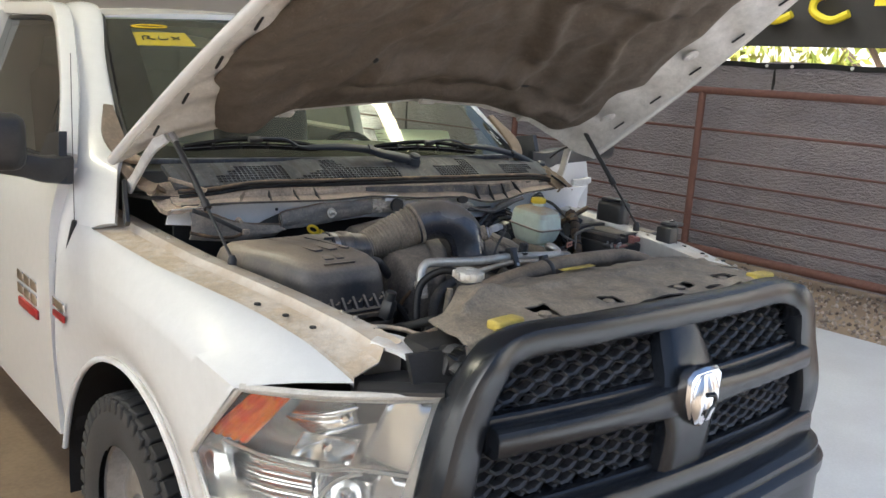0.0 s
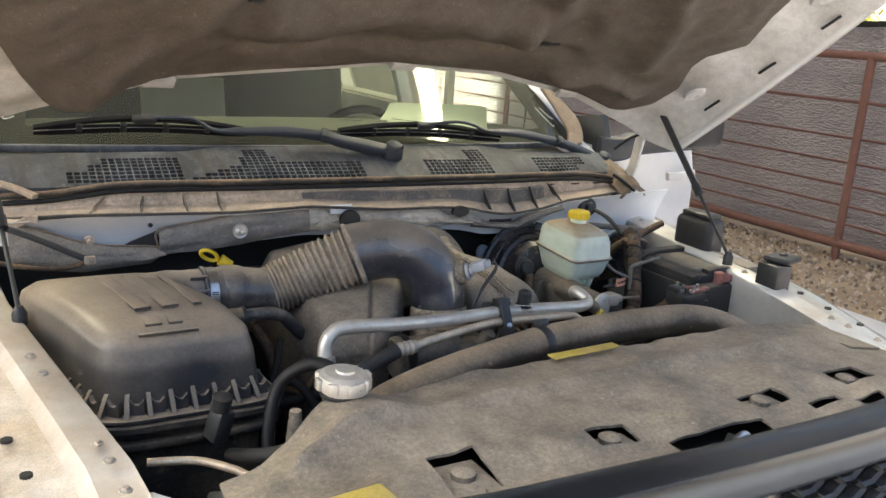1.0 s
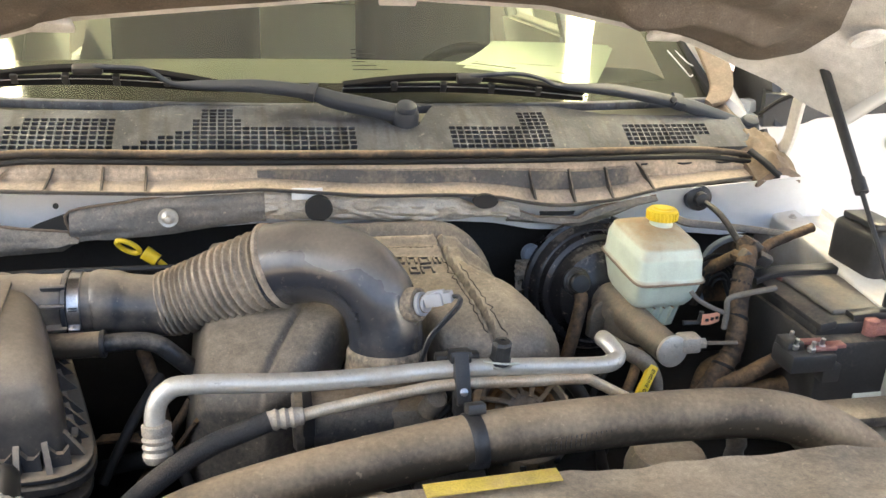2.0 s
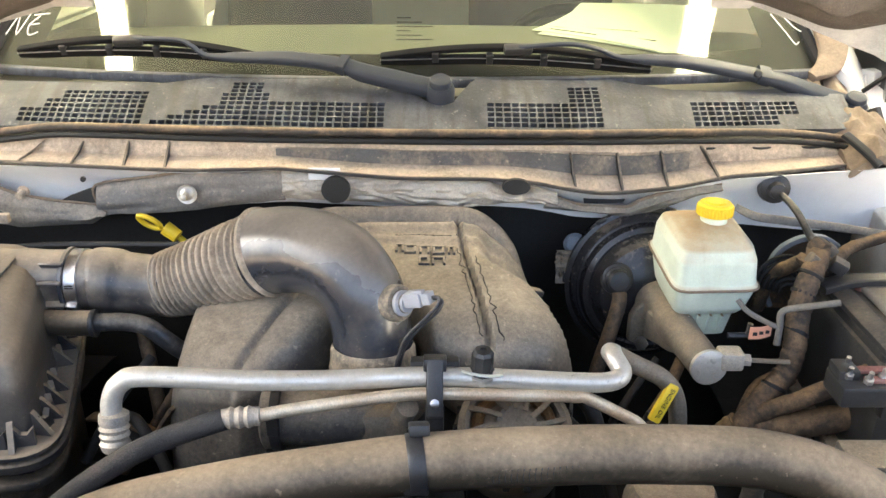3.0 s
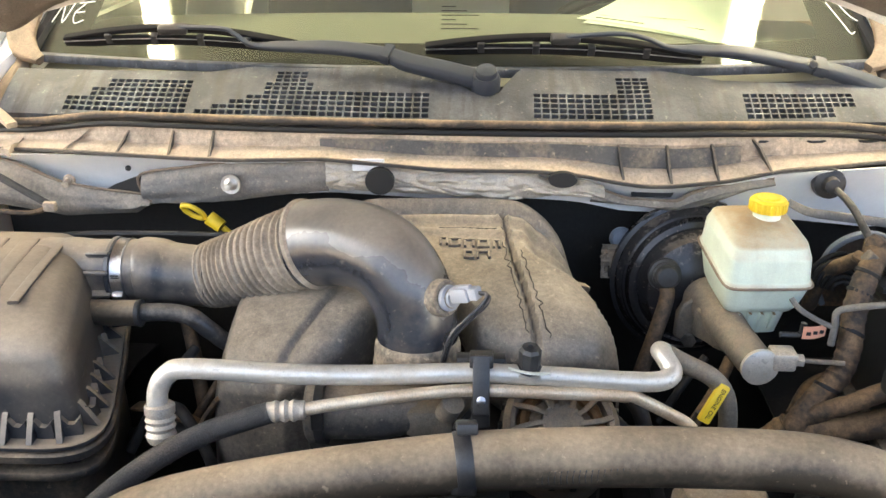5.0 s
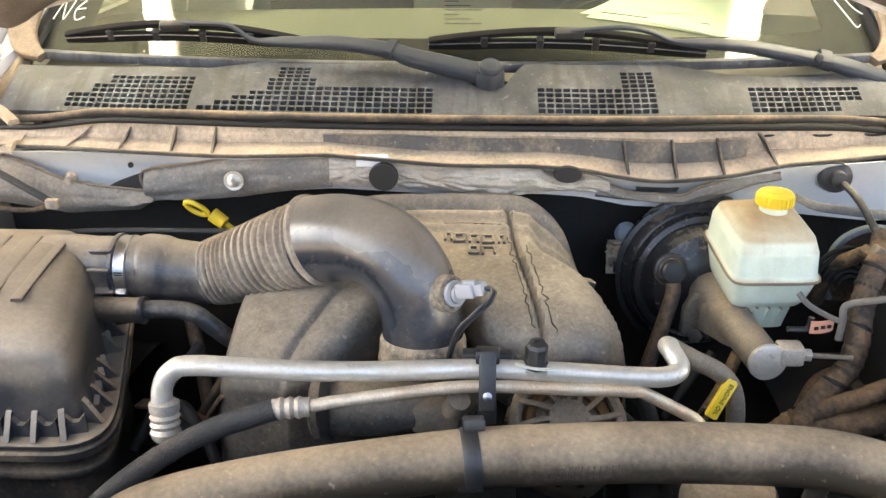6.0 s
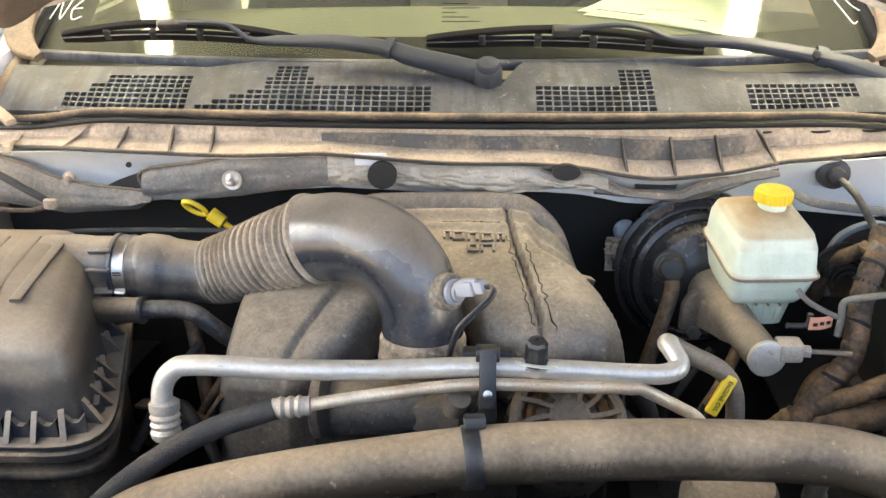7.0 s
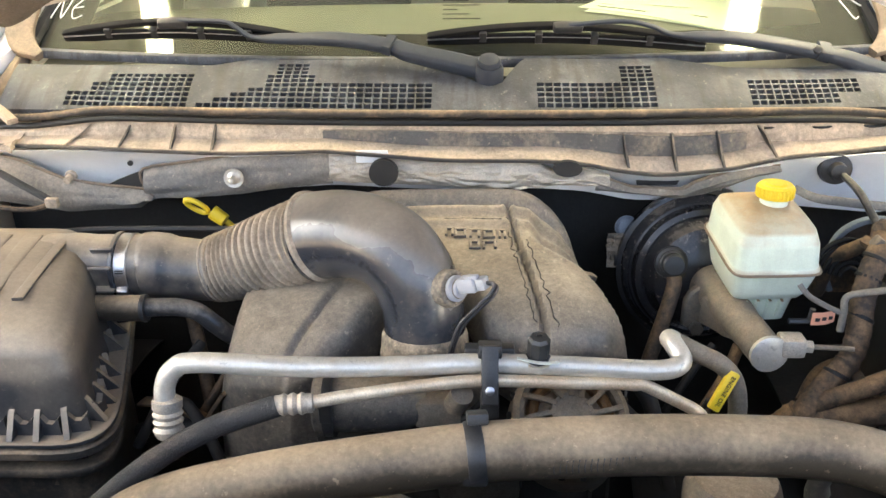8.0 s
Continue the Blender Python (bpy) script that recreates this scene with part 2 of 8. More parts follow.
TANK.node_tree.nodes["Principled BSDF"].inputs["Subsurface Radius"].default_value = (0.02, 0.02, 0.015)
YELLOW = material("yellow_plastic", (0.82, 0.60, 0.035), 0.42, dust=-0.6, up=0.55, grain=0.08, bump=0.06, dust_color=(0.5, 0.37, 0.14), gritty=0.06)
YELLOW_PAD = material("dusty_yellow_rubber", (0.5, 0.38, 0.07), 0.6, dust=-0.1, up=0.25, grain=0.15, bump=0.15, scale=30)
WIPER = material("wiper_arm_grey", (0.028, 0.035, 0.049), 0.5, spec=0.35, dust=-0.9, up=0.2, grain=0.12, bump=0.1, dust_color=(0.22, 0.20, 0.18), gritty=0.1)
RUBBER = material("black_rubber", (0.012, 0.012, 0.013), 0.5, spec=0.3, grain=0.2, bump=0.05)
TYRE = material("tyre_rubber", (0.05, 0.048, 0.046), 0.72, dust=0.0, dust_color=(0.15, 0.13, 0.11), grain=0.25, bump=0.35, scale=14)
RIM = material("wheel_steel", (0.5, 0.49, 0.47), 0.35, 0.7, dust=-0.35, dust_color=(0.3, 0.26, 0.21), grain=0.12, bump=0.1)
LENS = glass("clear_lens", (0.96, 0.96, 0.94), 0.05, 0.45, haze=0.07)
REFLECT = material("headlamp_reflector", (0.85, 0.85, 0.83), 0.24, 1.0, grain=0.02, bump=0.0)
LAMP_GREY = material("headlamp_bezel", (0.56, 0.56, 0.55), 0.22, 0.75, grain=0.05, bump=0.02)
AMBER = material("amber_lens", (0.95, 0.16, 0.015), 0.2, coat=0.8, grain=0.1, bump=0.3, bump_scale=60, second=(1.0, 0.30, 0.03), second_scale=30)
TRIM = material("hazy_lamp_rim", (0.55, 0.52, 0.46), 0.45, dust=-0.3, grain=0.08, bump=0.05)
# haze is a pale film: glass dirt, plus reflections painted in as a veil
WINDSHIELD = glass("windshield_glass", (0.66, 0.73, 0.56), 0.03, 0.30, (0.92, 0.95, 0.80), 0.028)
SIDE_GLASS = glass("side_window_glass", (0.24, 0.27, 0.25), 0.015, 1.3)
FRIT = material("black_glass_border", (0.014, 0.011, 0.009), 0.6, spec=0.2, dust=-0.35, up=0.1, dust_color=(0.09, 0.06, 0.04), scale=5, grain=0.2, bump=0.0)
DASH = material("dashboard_vinyl", (0.18, 0.175, 0.155), 0.7, grain=0.12, bump=0.3, bump_scale=700, second=(0.16, 0.16, 0.14))
SEAT = material("seat_fabric", (0.055, 0.057, 0.06), 0.9, grain=0.25, bump=0.4, bump_scale=500)
PAPER = material("paper", (0.82, 0.85, 0.78), 0.7, grain=0.03, bump=0.03)
PLUG_BLUE = material("pale_blue_plastic", (0.14, 0.165, 0.205), 0.5, dust=-0.2, up=0.2, grain=0.1, bump=0.05)
BLADE = material("wiper_blade_rubber", (0.010, 0.010, 0.011), 0.8, spec=0.12, grain=0.15, bump=0.05)
BOX_LOW = material("dusty_box_plastic", (0.035, 0.033, 0.031), 0.5, dust=0.1, up=0.5, grain=0.2, bump=0.2, dust_color=(0.24, 0.185, 0.125), scale=16, patchy=2.6, specks=0.3)
TAG_PINK = material("faded_orange_paper", (0.62, 0.30, 0.20), 0.7, grain=0.08, bump=0.05)
TAG = material("yellow_card", (0.92, 0.66, 0.02), 0.6, grain=0.05, bump=0.05)
INK = material("black_ink", (0.02, 0.02, 0.02), 0.6, grain=0.1, bump=0)
CHALK = material("white_marker", (0.85, 0.85, 0.8), 0.7, grain=0.1, bump=0)
RUST = material("rusty_pipe", (0.15, 0.072, 0.058), 0.7, dust=-0.1, grain=0.3, bump=0.4, dust_color=(0.24, 0.13, 0.095), scale=12)
WINDING = material("varnished_copper", (0.16, 0.085, 0.03), 0.45, 0.3, grain=0.5, bump=0.6, bump_scale=300)
RED = material("red_emblem", (0.35, 0.02, 0.02), 0.35, grain=0.05, bump=0)
LOOM = material("dusty_wire_loom", (0.040, 0.029, 0.021), 0.7, dust=0.02, up=0.42, grain=0.3, bump=0.4, dust_color=(0.31, 0.195, 0.10), scale=18)
BRAID = material("braided_hose", (0.034, 0.034, 0.035), 0.6, dust=-0.3, up=0.25, grain=0.6, bump=1.0, bump_scale=620, dust_color=(0.2, 0.16, 0.12))
BATTERY = material("battery_case", (0.03, 0.03, 0.031), 0.45, dust=-0.2, up=0.45, grain=0.2, bump=0.1, dust_color=(0.2, 0.165, 0.125), scale=10)
BATTERY_LID = material("battery_label_grey", (0.15, 0.14, 0.125), 0.6, dust=-0.1, up=0.3, grain=0.2, bump=0.1, dust_color=(0.23, 0.185, 0.13), scale=12)
POST_RED = material("corroded_terminal", (0.33, 0.15, 0.13), 0.55, 0.3, dust=-0.1, grain=0.4, bump=0.5, dust_color=(0.3, 0.22, 0.18), scale=40)
CONNECT = material("grey_connector", (0.38, 0.39, 0.42), 0.45, dust=-0.5, up=0.15, grain=0.08, bump=0.05, gritty=0.06)
CONCRETE = material("pale_concrete", (0.66, 0.67, 0.71), 0.8, grain=0.12, bump=0.3, bump_scale=90, second=(0.6, 0.6, 0.64), second_scale=1.5)
EARTH = material("packed_brown_ground", (0.36, 0.27, 0.185), 0.9, grain=0.2, bump=0.5, bump_scale=60, second=(0.29, 0.215, 0.15), second_scale=2)
SCREEN = material("brown_privacy_mesh", (0.36, 0.32, 0.325), 0.16, grain=0.2, bump=0.0, bump_scale=300, second=(0.42, 0.375, 0.38), second_scale=1.5)
# small slanting wrinkles of the woven screen
sn_, sl_ = SCREEN.node_tree.nodes, SCREEN.node_tree.links
s_geo, s_map, s_noise, s_bump = sn_.new("ShaderNodeNewGeometry"), sn_.new("ShaderNodeMapping"), sn_.new("ShaderNodeTexNoise"), sn_.new("ShaderNodeBump")
s_map.inputs["Rotation"].default_value, s_map.inputs["Scale"].default_value = (radians(28), 0, 0), (1, 13, 42)
s_noise.inputs["Scale"].default_value, s_noise.inputs["Detail"].default_value = 1.6, 3
s_bump.inputs["Strength"].default_value, s_bump.inputs["Distance"].default_value = 1.0, 0.09
sl_.new(s_geo.outputs["Position"], s_map.inputs["Vector"])
sl_.new(s_map.outputs[0], s_noise.inputs["Vector"])
sl_.new(s_noise.outputs["Fac"], s_bump.inputs["Height"])
sl_.new(s_bump.outputs[0], sn_["Principled BSDF"].inputs["Normal"])
BANNER = material("black_vinyl_banner", (0.028, 0.026, 0.024), 0.55, grain=0.15, bump=0.1, second=(0.04, 0.037, 0.034), second_scale=2)
BANNER_TEXT = material("yellow_banner_print", (0.82, 0.67, 0.02), 0.6, grain=0.04, bump=0)
WIRE = material("galvanised_wire", (0.22, 0.2, 0.2), 0.4, 0.6, grain=0.1, bump=0)
STONE = material("gravel_stone", (0.3, 0.25, 0.21), 0.85, grain=0.3, bump=0.3)
ROOF = material("pale_canopy_sheet", (0.68, 0.668, 0.635), 0.6, grain=0.05, bump=0.03, second=(0.64, 0.63, 0.60))
through_roof = ROOF.node_tree.nodes.new("ShaderNodeBsdfTranslucent")
roof_mix = ROOF.node_tree.nodes.new("ShaderNodeMixShader")
through_roof.inputs[0].default_value, roof_mix.inputs[0].default_value = (0.85, 0.83, 0.77, 1), 0.032
ROOF.node_tree.links.new(ROOF.node_tree.nodes["Principled BSDF"].outputs[0], roof_mix.inputs[1])
ROOF.node_tree.links.new(through_roof.outputs[0], roof_mix.inputs[2])
ROOF.node_tree.links.new(roof_mix.outputs[0], ROOF.node_tree.nodes["Material Output"].inputs[0])
WALLM = material("pale_block_wall", (0.62, 0.58, 0.53), 0.85, grain=0.08, bump=0.2)
LEAF = material("sunlit_leaves", (0.28, 0.32, 0.05), 0.6, grain=0.3, bump=0, second=(0.42, 0.38, 0.07), second_scale=5)
BARK = material("bark", (0.16, 0.11, 0.08), 0.9, grain=0.3, bump=0.6)
TUBE_LIGHT = glow("warm_lamp_diffuser", (1.0, 0.82, 0.55), 16.0)
random_node = STONE.node_tree.nodes.new("ShaderNodeNewGeometry")
tone_map = STONE.node_tree.nodes.new("ShaderNodeValToRGB")
tone_map.color_ramp.elements[0].color, tone_map.color_ramp.elements[1].color = (0.12, 0.09, 0.075, 1), (0.55, 0.47, 0.4, 1)
STONE.node_tree.links.new(random_node.outputs["Random Per Island"], tone_map.inputs[0])
STONE.node_tree.links.new(tone_map.outputs[0], STONE.node_tree.nodes["Principled BSDF"].inputs["Base Color"])

# ---- mesh tools ----
PLACE = {}


class Shape:
    """Vertices and faces gathered piece by piece."""

    def __init__(self):
        self.v, self.f = [], []

    def add(self, v, f):
        k = len(self.v)
        self.v += [tuple(p) for p in v]
        self.f += [tuple(i + k for i in q) for q in f]
        return self

    def box(self, c, size, bevel=0.004, turn=(0, 0, 0), seg=2):
        bm = bmesh.new()
        bmesh.ops.create_cube(bm, size=1)
        bmesh.ops.scale(bm, vec=size, verts=bm.verts)
        if bevel:
            bmesh.ops.bevel(bm, geom=bm.edges[:], offset=min(bevel, min(size) * 0.45), segments=seg, affect="EDGES", profile=0.5)
        m = pose(*c, *turn)
        bm.verts.ensure_lookup_table()
        v = [m @ p.co for p in bm.verts]
        f = [[q.index for q in face.verts] for face in bm.faces]
        bm.free()
        return self.add(v, f)

    def lathe(self, profile, origin, axis=(0, 0, 1), n=24, cap=True):
        """profile: (radius, height) from one end to the other."""
        q = Vector((0, 0, 1)).rotation_difference(Vector(axis).normalized())
        o = Vector(origin)
        v, f = [], []
        for r, h in profile:
            for i in range(n):
                a = 2 * math.pi * i / n
                v.append(o + q @ Vector((r * math.cos(a), r * math.sin(a), h)))
        for j in range(len(profile) - 1):
            for i in range(n):
                f.append((j * n + i, j * n + (i + 1) % n, (j + 1) * n + (i + 1) % n, (j + 1) * n + i))
        if cap:
            f += [tuple(reversed(range(n))), tuple(range((len(profile) - 1) * n, len(profile) * n))]
        return self.add(v, f)

    def tube(self, pts, radius, n=14, per=8, squash=1.0):
        """A pipe along a smooth line; radius: one number or one per point."""
        line, rads = smooth(pts, radius, per)
        v, f = [], []
        t0 = (line[1] - line[0]).normalized()
        u = t0.orthogonal().normalized()
        for k, p in enumerate(line):
            t = (line[min(k + 1, len(line) - 1)] - line[max(k - 1, 0)]).normalized()
            u = (u - t * u.dot(t)).normalized()
            w = t.cross(u)
            for i in range(n):
                a = 2 * math.pi * i / n
                v.append(p + rads[k] * (math.cos(a) * u + squash * math.sin(a) * w))
        for k in range(len(line) - 1):
            for i in range(n):
                f.append((k * n + i, k * n + (i + 1) % n, (k + 1) * n + (i + 1) % n, (k + 1) * n + i))
        f += [tuple(reversed(range(n))), tuple(range((len(line) - 1) * n, len(line) * n))]
        return self.add(v, f)

    def sheet(self, point, nu, nv, off=None, skip=None):
        """A grid point(u, v); with off it is a solid of that thickness vector or function; skip(i, j) leaves holes."""
        top = [Vector(point(i / nu, j / nv)) for j in range(nv + 1) for i in range(nu + 1)]
        at = lambda i, j: j * (nu + 1) + i
        keep = [(i, j) for j in range(nv) for i in range(nu) if not (skip and skip(i, j))]
        f = [(at(i, j), at(i + 1, j), at(i + 1, j + 1), at(i, j + 1)) for i, j in keep]
        if off is None:
            return self.add(top, f)
        m = len(top)
        low = [p + Vector(off(p) if callable(off) else off) for p in top]
        g = list(f) + [tuple(m + i for i in reversed(q)) for q in f]
        edge = {}
        for q in f:
            for a, b in zip(q, q[1:] + q[:1]):
                edge[(a, b)] = 1
        g += [(b, a, m + a, m + b) for a, b in edge if (b, a) not in edge]
        return self.add(top + low, g)

    def prism(self, outline, back, inset=0.0):
        """A closed outline of 3D points, given thickness by the vector back; the front edge may be chamfered by inset."""
        n = len(outline)
        o = [Vector(p) for p in outline]
        b = Vector(back)
        mid = sum(o, Vector()) / n
        front = [p + (mid - p).normalized() * inset for p in o] if inset else o
        rings = [front, [p + b * 0.25 for p in o], [p + b for p in o]] if inset else [front, [p + b for p in o]]
        v = [p for r in rings for p in r]
        f = [tuple(range(n)), tuple(reversed(range((len(rings) - 1) * n, len(rings) * n)))]
        for k in range(len(rings) - 1):
            f += [(k * n + (i + 1) % n, k * n + i, (k + 1) * n + i, (k + 1) * n + (i + 1) % n) for i in range(n)]
        return self.add(v, f)

    def rope(self, pts, w, h, up=(0, 0, 1), per=6, power=0.35):
        """A bar of rounded box section, w across and h along up; both may be lists."""
        ws = w if isinstance(w, (list, tuple)) else [w] * len(pts)
        hs = h if isinstance(h, (list, tuple)) else [h] * len(pts)
        line, wl = smooth(pts, ws, per)
        _, hl = smooth(pts, hs, per)
        n = 12
        v, f = [], []
        upv = Vector(up)
        for k, p in enumerate(line):
            t = (line[min(k + 1, len(line) - 1)] - line[max(k - 1, 0)]).normalized()
            side = t.cross(upv).normalized()
            upn = side.cross(t).normalized()
            for i in range(n):
                a = 2 * math.pi * (i + 0.5) / n
                ca, sa = math.cos(a), math.sin(a)
                v.append(p + side * wl[k] / 2 * math.copysign(abs(ca) ** power, ca) + upn * hl[k] / 2 * math.copysign(abs(sa) ** power, sa))
        for k in range(len(line) - 1):
            for i in range(n):
                f.append((k * n + i, k * n + (i + 1) % n, (k + 1) * n + (i + 1) % n, (k + 1) * n + i))
        f += [tuple(reversed(range(n))), tuple(range((len(line) - 1) * n, len(line) * n))]
        return self.add(v, f)


def smooth(pts, radius, per):
    """Points along a smooth line through pts, and the radii there."""
    p = [Vector(q) for q in pts]
    r = list(radius) if isinstance(radius, (list, tuple)) else [radius] * len(p)
    if len(p) == 2 or per < 2:
        return p, r
    line, rads = [], []
    for k in range(len(p) - 1):
        a, b, c, d = p[max(k - 1, 0)], p[k], p[k + 1], p[min(k + 2, len(p) - 1)]
        for s in range(per):
            t = s / per
            line.append(0.5 * (2 * b + (c - a) * t + (2 * a - 5 * b + 4 * c - d) * t * t + (3 * b - a - 3 * c + d) * t ** 3))
            rads.append(r[k] + (r[k + 1] - r[k]) * (t * t * (3 - 2 * t)))
    return line + [p[-1]], rads + [r[-1]]


def lerp(table, x):
    """Straight steps through a table of (x, value)."""
    if x <= table[0][0]:
        return table[0][1]
    for (a, p), (b, q) in zip(table, table[1:]):
        if x <= b:
            return p + (q - p) * (x - a) / (b - a)
    return table[-1][1]


def part(name, shape, mat, parent=None, label="", sharp=38, kind="", category="", group=""):
    """Links a shape as one mesh under its thing or part, its origin in its middle; with a category it is a thing of its own."""
    me = bpy.data.meshes.new(name)
    lo = [min(p[i] for p in shape.v) for i in range(3)]
    hi = [max(p[i] for p in shape.v) for i in range(3)]
    c = Vector(((lo[0] + hi[0]) / 2, (lo[1] + hi[1]) / 2, lo[2] if parent is None else (lo[2] + hi[2]) / 2))
    me.from_pydata([Vector(p) - c for p in shape.v], [], shape.f)
    bm = bmesh.new()
    bm.from_mesh(me)
    bmesh.ops.recalc_face_normals(bm, faces=bm.faces[:])
    bm.to_mesh(me)
    bm.free()
    me.materials.append(mat)
    me.shade_smooth()
    me.set_sharp_from_angle(angle=radians(sharp))
    ob = new(name, me)
    base = PLACE.get(parent.name, Vector()) if parent else Vector()
    ob.parent = parent
    ob.location = c - base
    PLACE[ob.name] = c
    if category:
        tagged(ob, label=label, category=category, group=group)
    elif label or kind:
        tagged(ob, label=label, kind=kind)
    return ob


def thing(name, at, label, category, group=""):
    ob = new(name)
    ob.location = at
    PLACE[ob.name] = Vector(at)
    return tagged(ob, label=label, category=category, group=group)


def wob(p, scale, amp):
    return noise.noise(Vector(p) * scale) * amp

# ---- the setting ----
ground = part("ground", Shape().sheet(lambda u, v: (-60 + 120 * u, -60 + 120 * v, -0.012), 12, 12), EARTH, None)
tagged(ground, "packed brown dirt ground round the truck", "ground", kind="structure")
slab = part("pavement", Shape().box((2.55, -1.6, -0.031), (3.5, 9.0, 0.07), 0.006), CONCRETE, None)
tagged(slab, "pale smooth concrete slab beside the truck", "pavement", kind="structure")
apron = part("pavement_apron", Shape().box((-3.6, 0.4, -0.05), (8.79, 13.0, 0.09), 0.006), EARTH, None)
tagged(apron, "dusty brown floor under the truck", "floor", kind="structure")
gs = Shape()
rng = random.Random(4)
for i in range(5200):
    x, y = rng.uniform(4.31, 5.75), rng.uniform(-1.2, 9)
    s = rng.uniform(0.008, 0.024)
    m = pose(x, y, 0.0, rng.uniform(0, 360), rng.uniform(0, 360), rng.uniform(0, 360))
    pts = [m @ (Vector(p) * s * rng.uniform(0.75, 1.2)) for p in ((1, 0, 0), (-1, 0, 0), (0, 1, 0), (0, -1, 0), (0, 0, 0.7), (0, 0, -0.7))]
    gs.add(pts, [(0, 2, 4), (2, 1, 4), (1, 3, 4), (3, 0, 4), (2, 0, 5), (1, 2, 5), (3, 1, 5), (0, 3, 5)])
gravel = part("gravel", gs, STONE, None, sharp=10)
tagged(gravel, "loose brown and grey gravel along the fence", "gravel", kind="stuff")

# canopy over the truck, with its lamps; unseen left stretch added to cut light
cg = Shape()
cg.sheet(lambda u, v: (-11 + 16 * u, 0.15 + 9.25 * v, 3.75 + 0.022 * math.sin(u * 16 * 2 * math.pi / 0.2)), 640, 2)
canopy = part("ceiling", cg, ROOF, None, sharp=60)
tagged(canopy, "pale corrugated canopy roof over the truck", "ceiling", kind="structure")
for y in (1.3, 3.4, 5.5):
    part("rafter", Shape().tube([(-6.9, y, 3.3), (-5.6, y + 0.2, 3.52), (-4.2, y + 0.3, 3.6), (-2.4, y + 0.35, 3.66)], 0.035, n=10), DARK, canopy, "dark arched steel rafter")
for x in (-2.6, -4.4):
    part("purlin", Shape().tube([(x, 0.2, 3.68), (x, 9.3, 3.68)], 0.03, n=10), DARK, canopy)
wall_back = part("wall_back", Shape().box((-3.0, 9.5, 1.86), (16.0, 0.15, 3.72), 0.01), WALLM, None)
tagged(wall_back, "plain pale wall behind the truck", "wall", kind="structure")


# unseen wall, added to block sky light reaching the fender from the left
sky_block_left = part("sky_block_left", Shape().box((-11.3, 2.0, 1.35), (0.15, 15.0, 2.7), 0.01), WALLM, None)
tagged(sky_block_left, "unseen plain wall added to block light from the left", "wall", kind="structure")


def ceiling_light(x, y, long):
    t = thing("ceiling_light", (x, y, 3.56), "long warm ceiling lamp under the canopy", "lamp", "canopy lamps")
    part("lamp_housing", Shape().box((x, y, 3.66), (0.30, long + 0.1, 0.06), 0.01), SHADED_PAINT, t)
    part("diffuser", Shape().box((x, y, 3.60), (0.24, long, 0.05), 0.015), TUBE_LIGHT, t)
    for dy in (-long * 0.35, long * 0.35):
        part("hanger", Shape().tube([(x, y + dy, 3.68), (x, y + dy, 3.76)], 0.008, n=8), STEEL, t)


ceiling_light(2.05, 2.3, 1.6)
ceiling_light(-2.25, 2.3, 1.6)


def canopy_post(x, y):
    p = part("post", Shape().box((x, y, 1.86), (0.1, 0.1, 3.72), 0.008).box((x, y, 0.01), (0.2, 0.2, 0.02), 0.003), SHADED_PAINT, None)
    tagged(p, "painted square steel canopy post", "post", kind="structure")


for x, y in ((-10.8, 0.3), (4.9, 8.9), (-10.8, 4.5)):
    canopy_post(x, y)

# pipe fence with its screen and banner
FX = 5.55
fence = thing("fence", (FX, 2.0, 0), "rusty brown welded pipe fence", "fence")
for k, (z, r) in enumerate(((1.655, 0.036), (1.29, 0.014), (1.0, 0.011), (0.80, 0.011), (0.615, 0.011), (0.45, 0.011), (0.30, 0.011), (0.13, 0.04))):
    part("rail", Shape().tube([(FX, -3, z), (FX, 13, z)], r, n=12), RUST, fence)
for y in (-1.5, 1.0, 3.5, 6.0, 8.5, 11.0):
    part("post", Shape().tube([(FX, y, -0.05), (FX, y, 1.64)], 0.036, n=12), RUST, fence)
screen = thing("privacy_screen", (FX + 0.35, 2, 0), "brown woven privacy mesh on a chain-link fence", "fence screen")
part("mesh_cloth", Shape().sheet(lambda u, v: (FX + 0.36 + 0.02 * math.sin(u * 40) * (1 - v) + wob((u * 20, v * 3, 1), 1.5, 0.03), -3 + 17 * u, 0.0 + (1.94 + 0.02 * math.sin(u * 60)) * v), 170, 10, (0.004, 0, 0)), SCREEN, screen)
wg = Shape()
for k in range(-22, 128):
    for s in (1, -1):
        y0 = k * 0.13 - 3 + (0 if s > 0 else 2)
        wg.tube([(FX + 0.44, y0, 0.05), (FX + 0.44, y0 + s * 1.85, 1.9)], 0.0016, n=4)
part("chain_link", wg, WIRE, screen, "thin zinc chain-link wire", kind="stuff")
part("hem", Shape().sheet(lambda u, v: (FX + 0.33 + wob((u * 20, 0, 1), 1.5, 0.02), -3 + 17 * u, 1.895 + 0.05 * v + 0.008 * math.sin(u * 120)), 160, 2, (-0.004, 0, 0)), RUBBER, screen, "black top hem")
for y in (0.2, 3.0, 5.8, 8.6):
    part("post", Shape().tube([(FX + 0.40, y, 0), (FX + 0.40, y, 1.96)], 0.025, n=10), DARK, screen)
for k in range(24):
    y = -1 + 0.45 * k + 0.1 * (k % 3)
    part("tie", Shape().lathe([(0.006, 0), (0.016, 0.002), (0.016, 0.008), (0.006, 0.01)], (FX + 0.315, y, 1.915), (-1, 0, 0), 10), CHALK, screen)
banner = thing("banner", (FX + 0.75, 4, 2.08), "black vinyl banner with large yellow print", "banner")
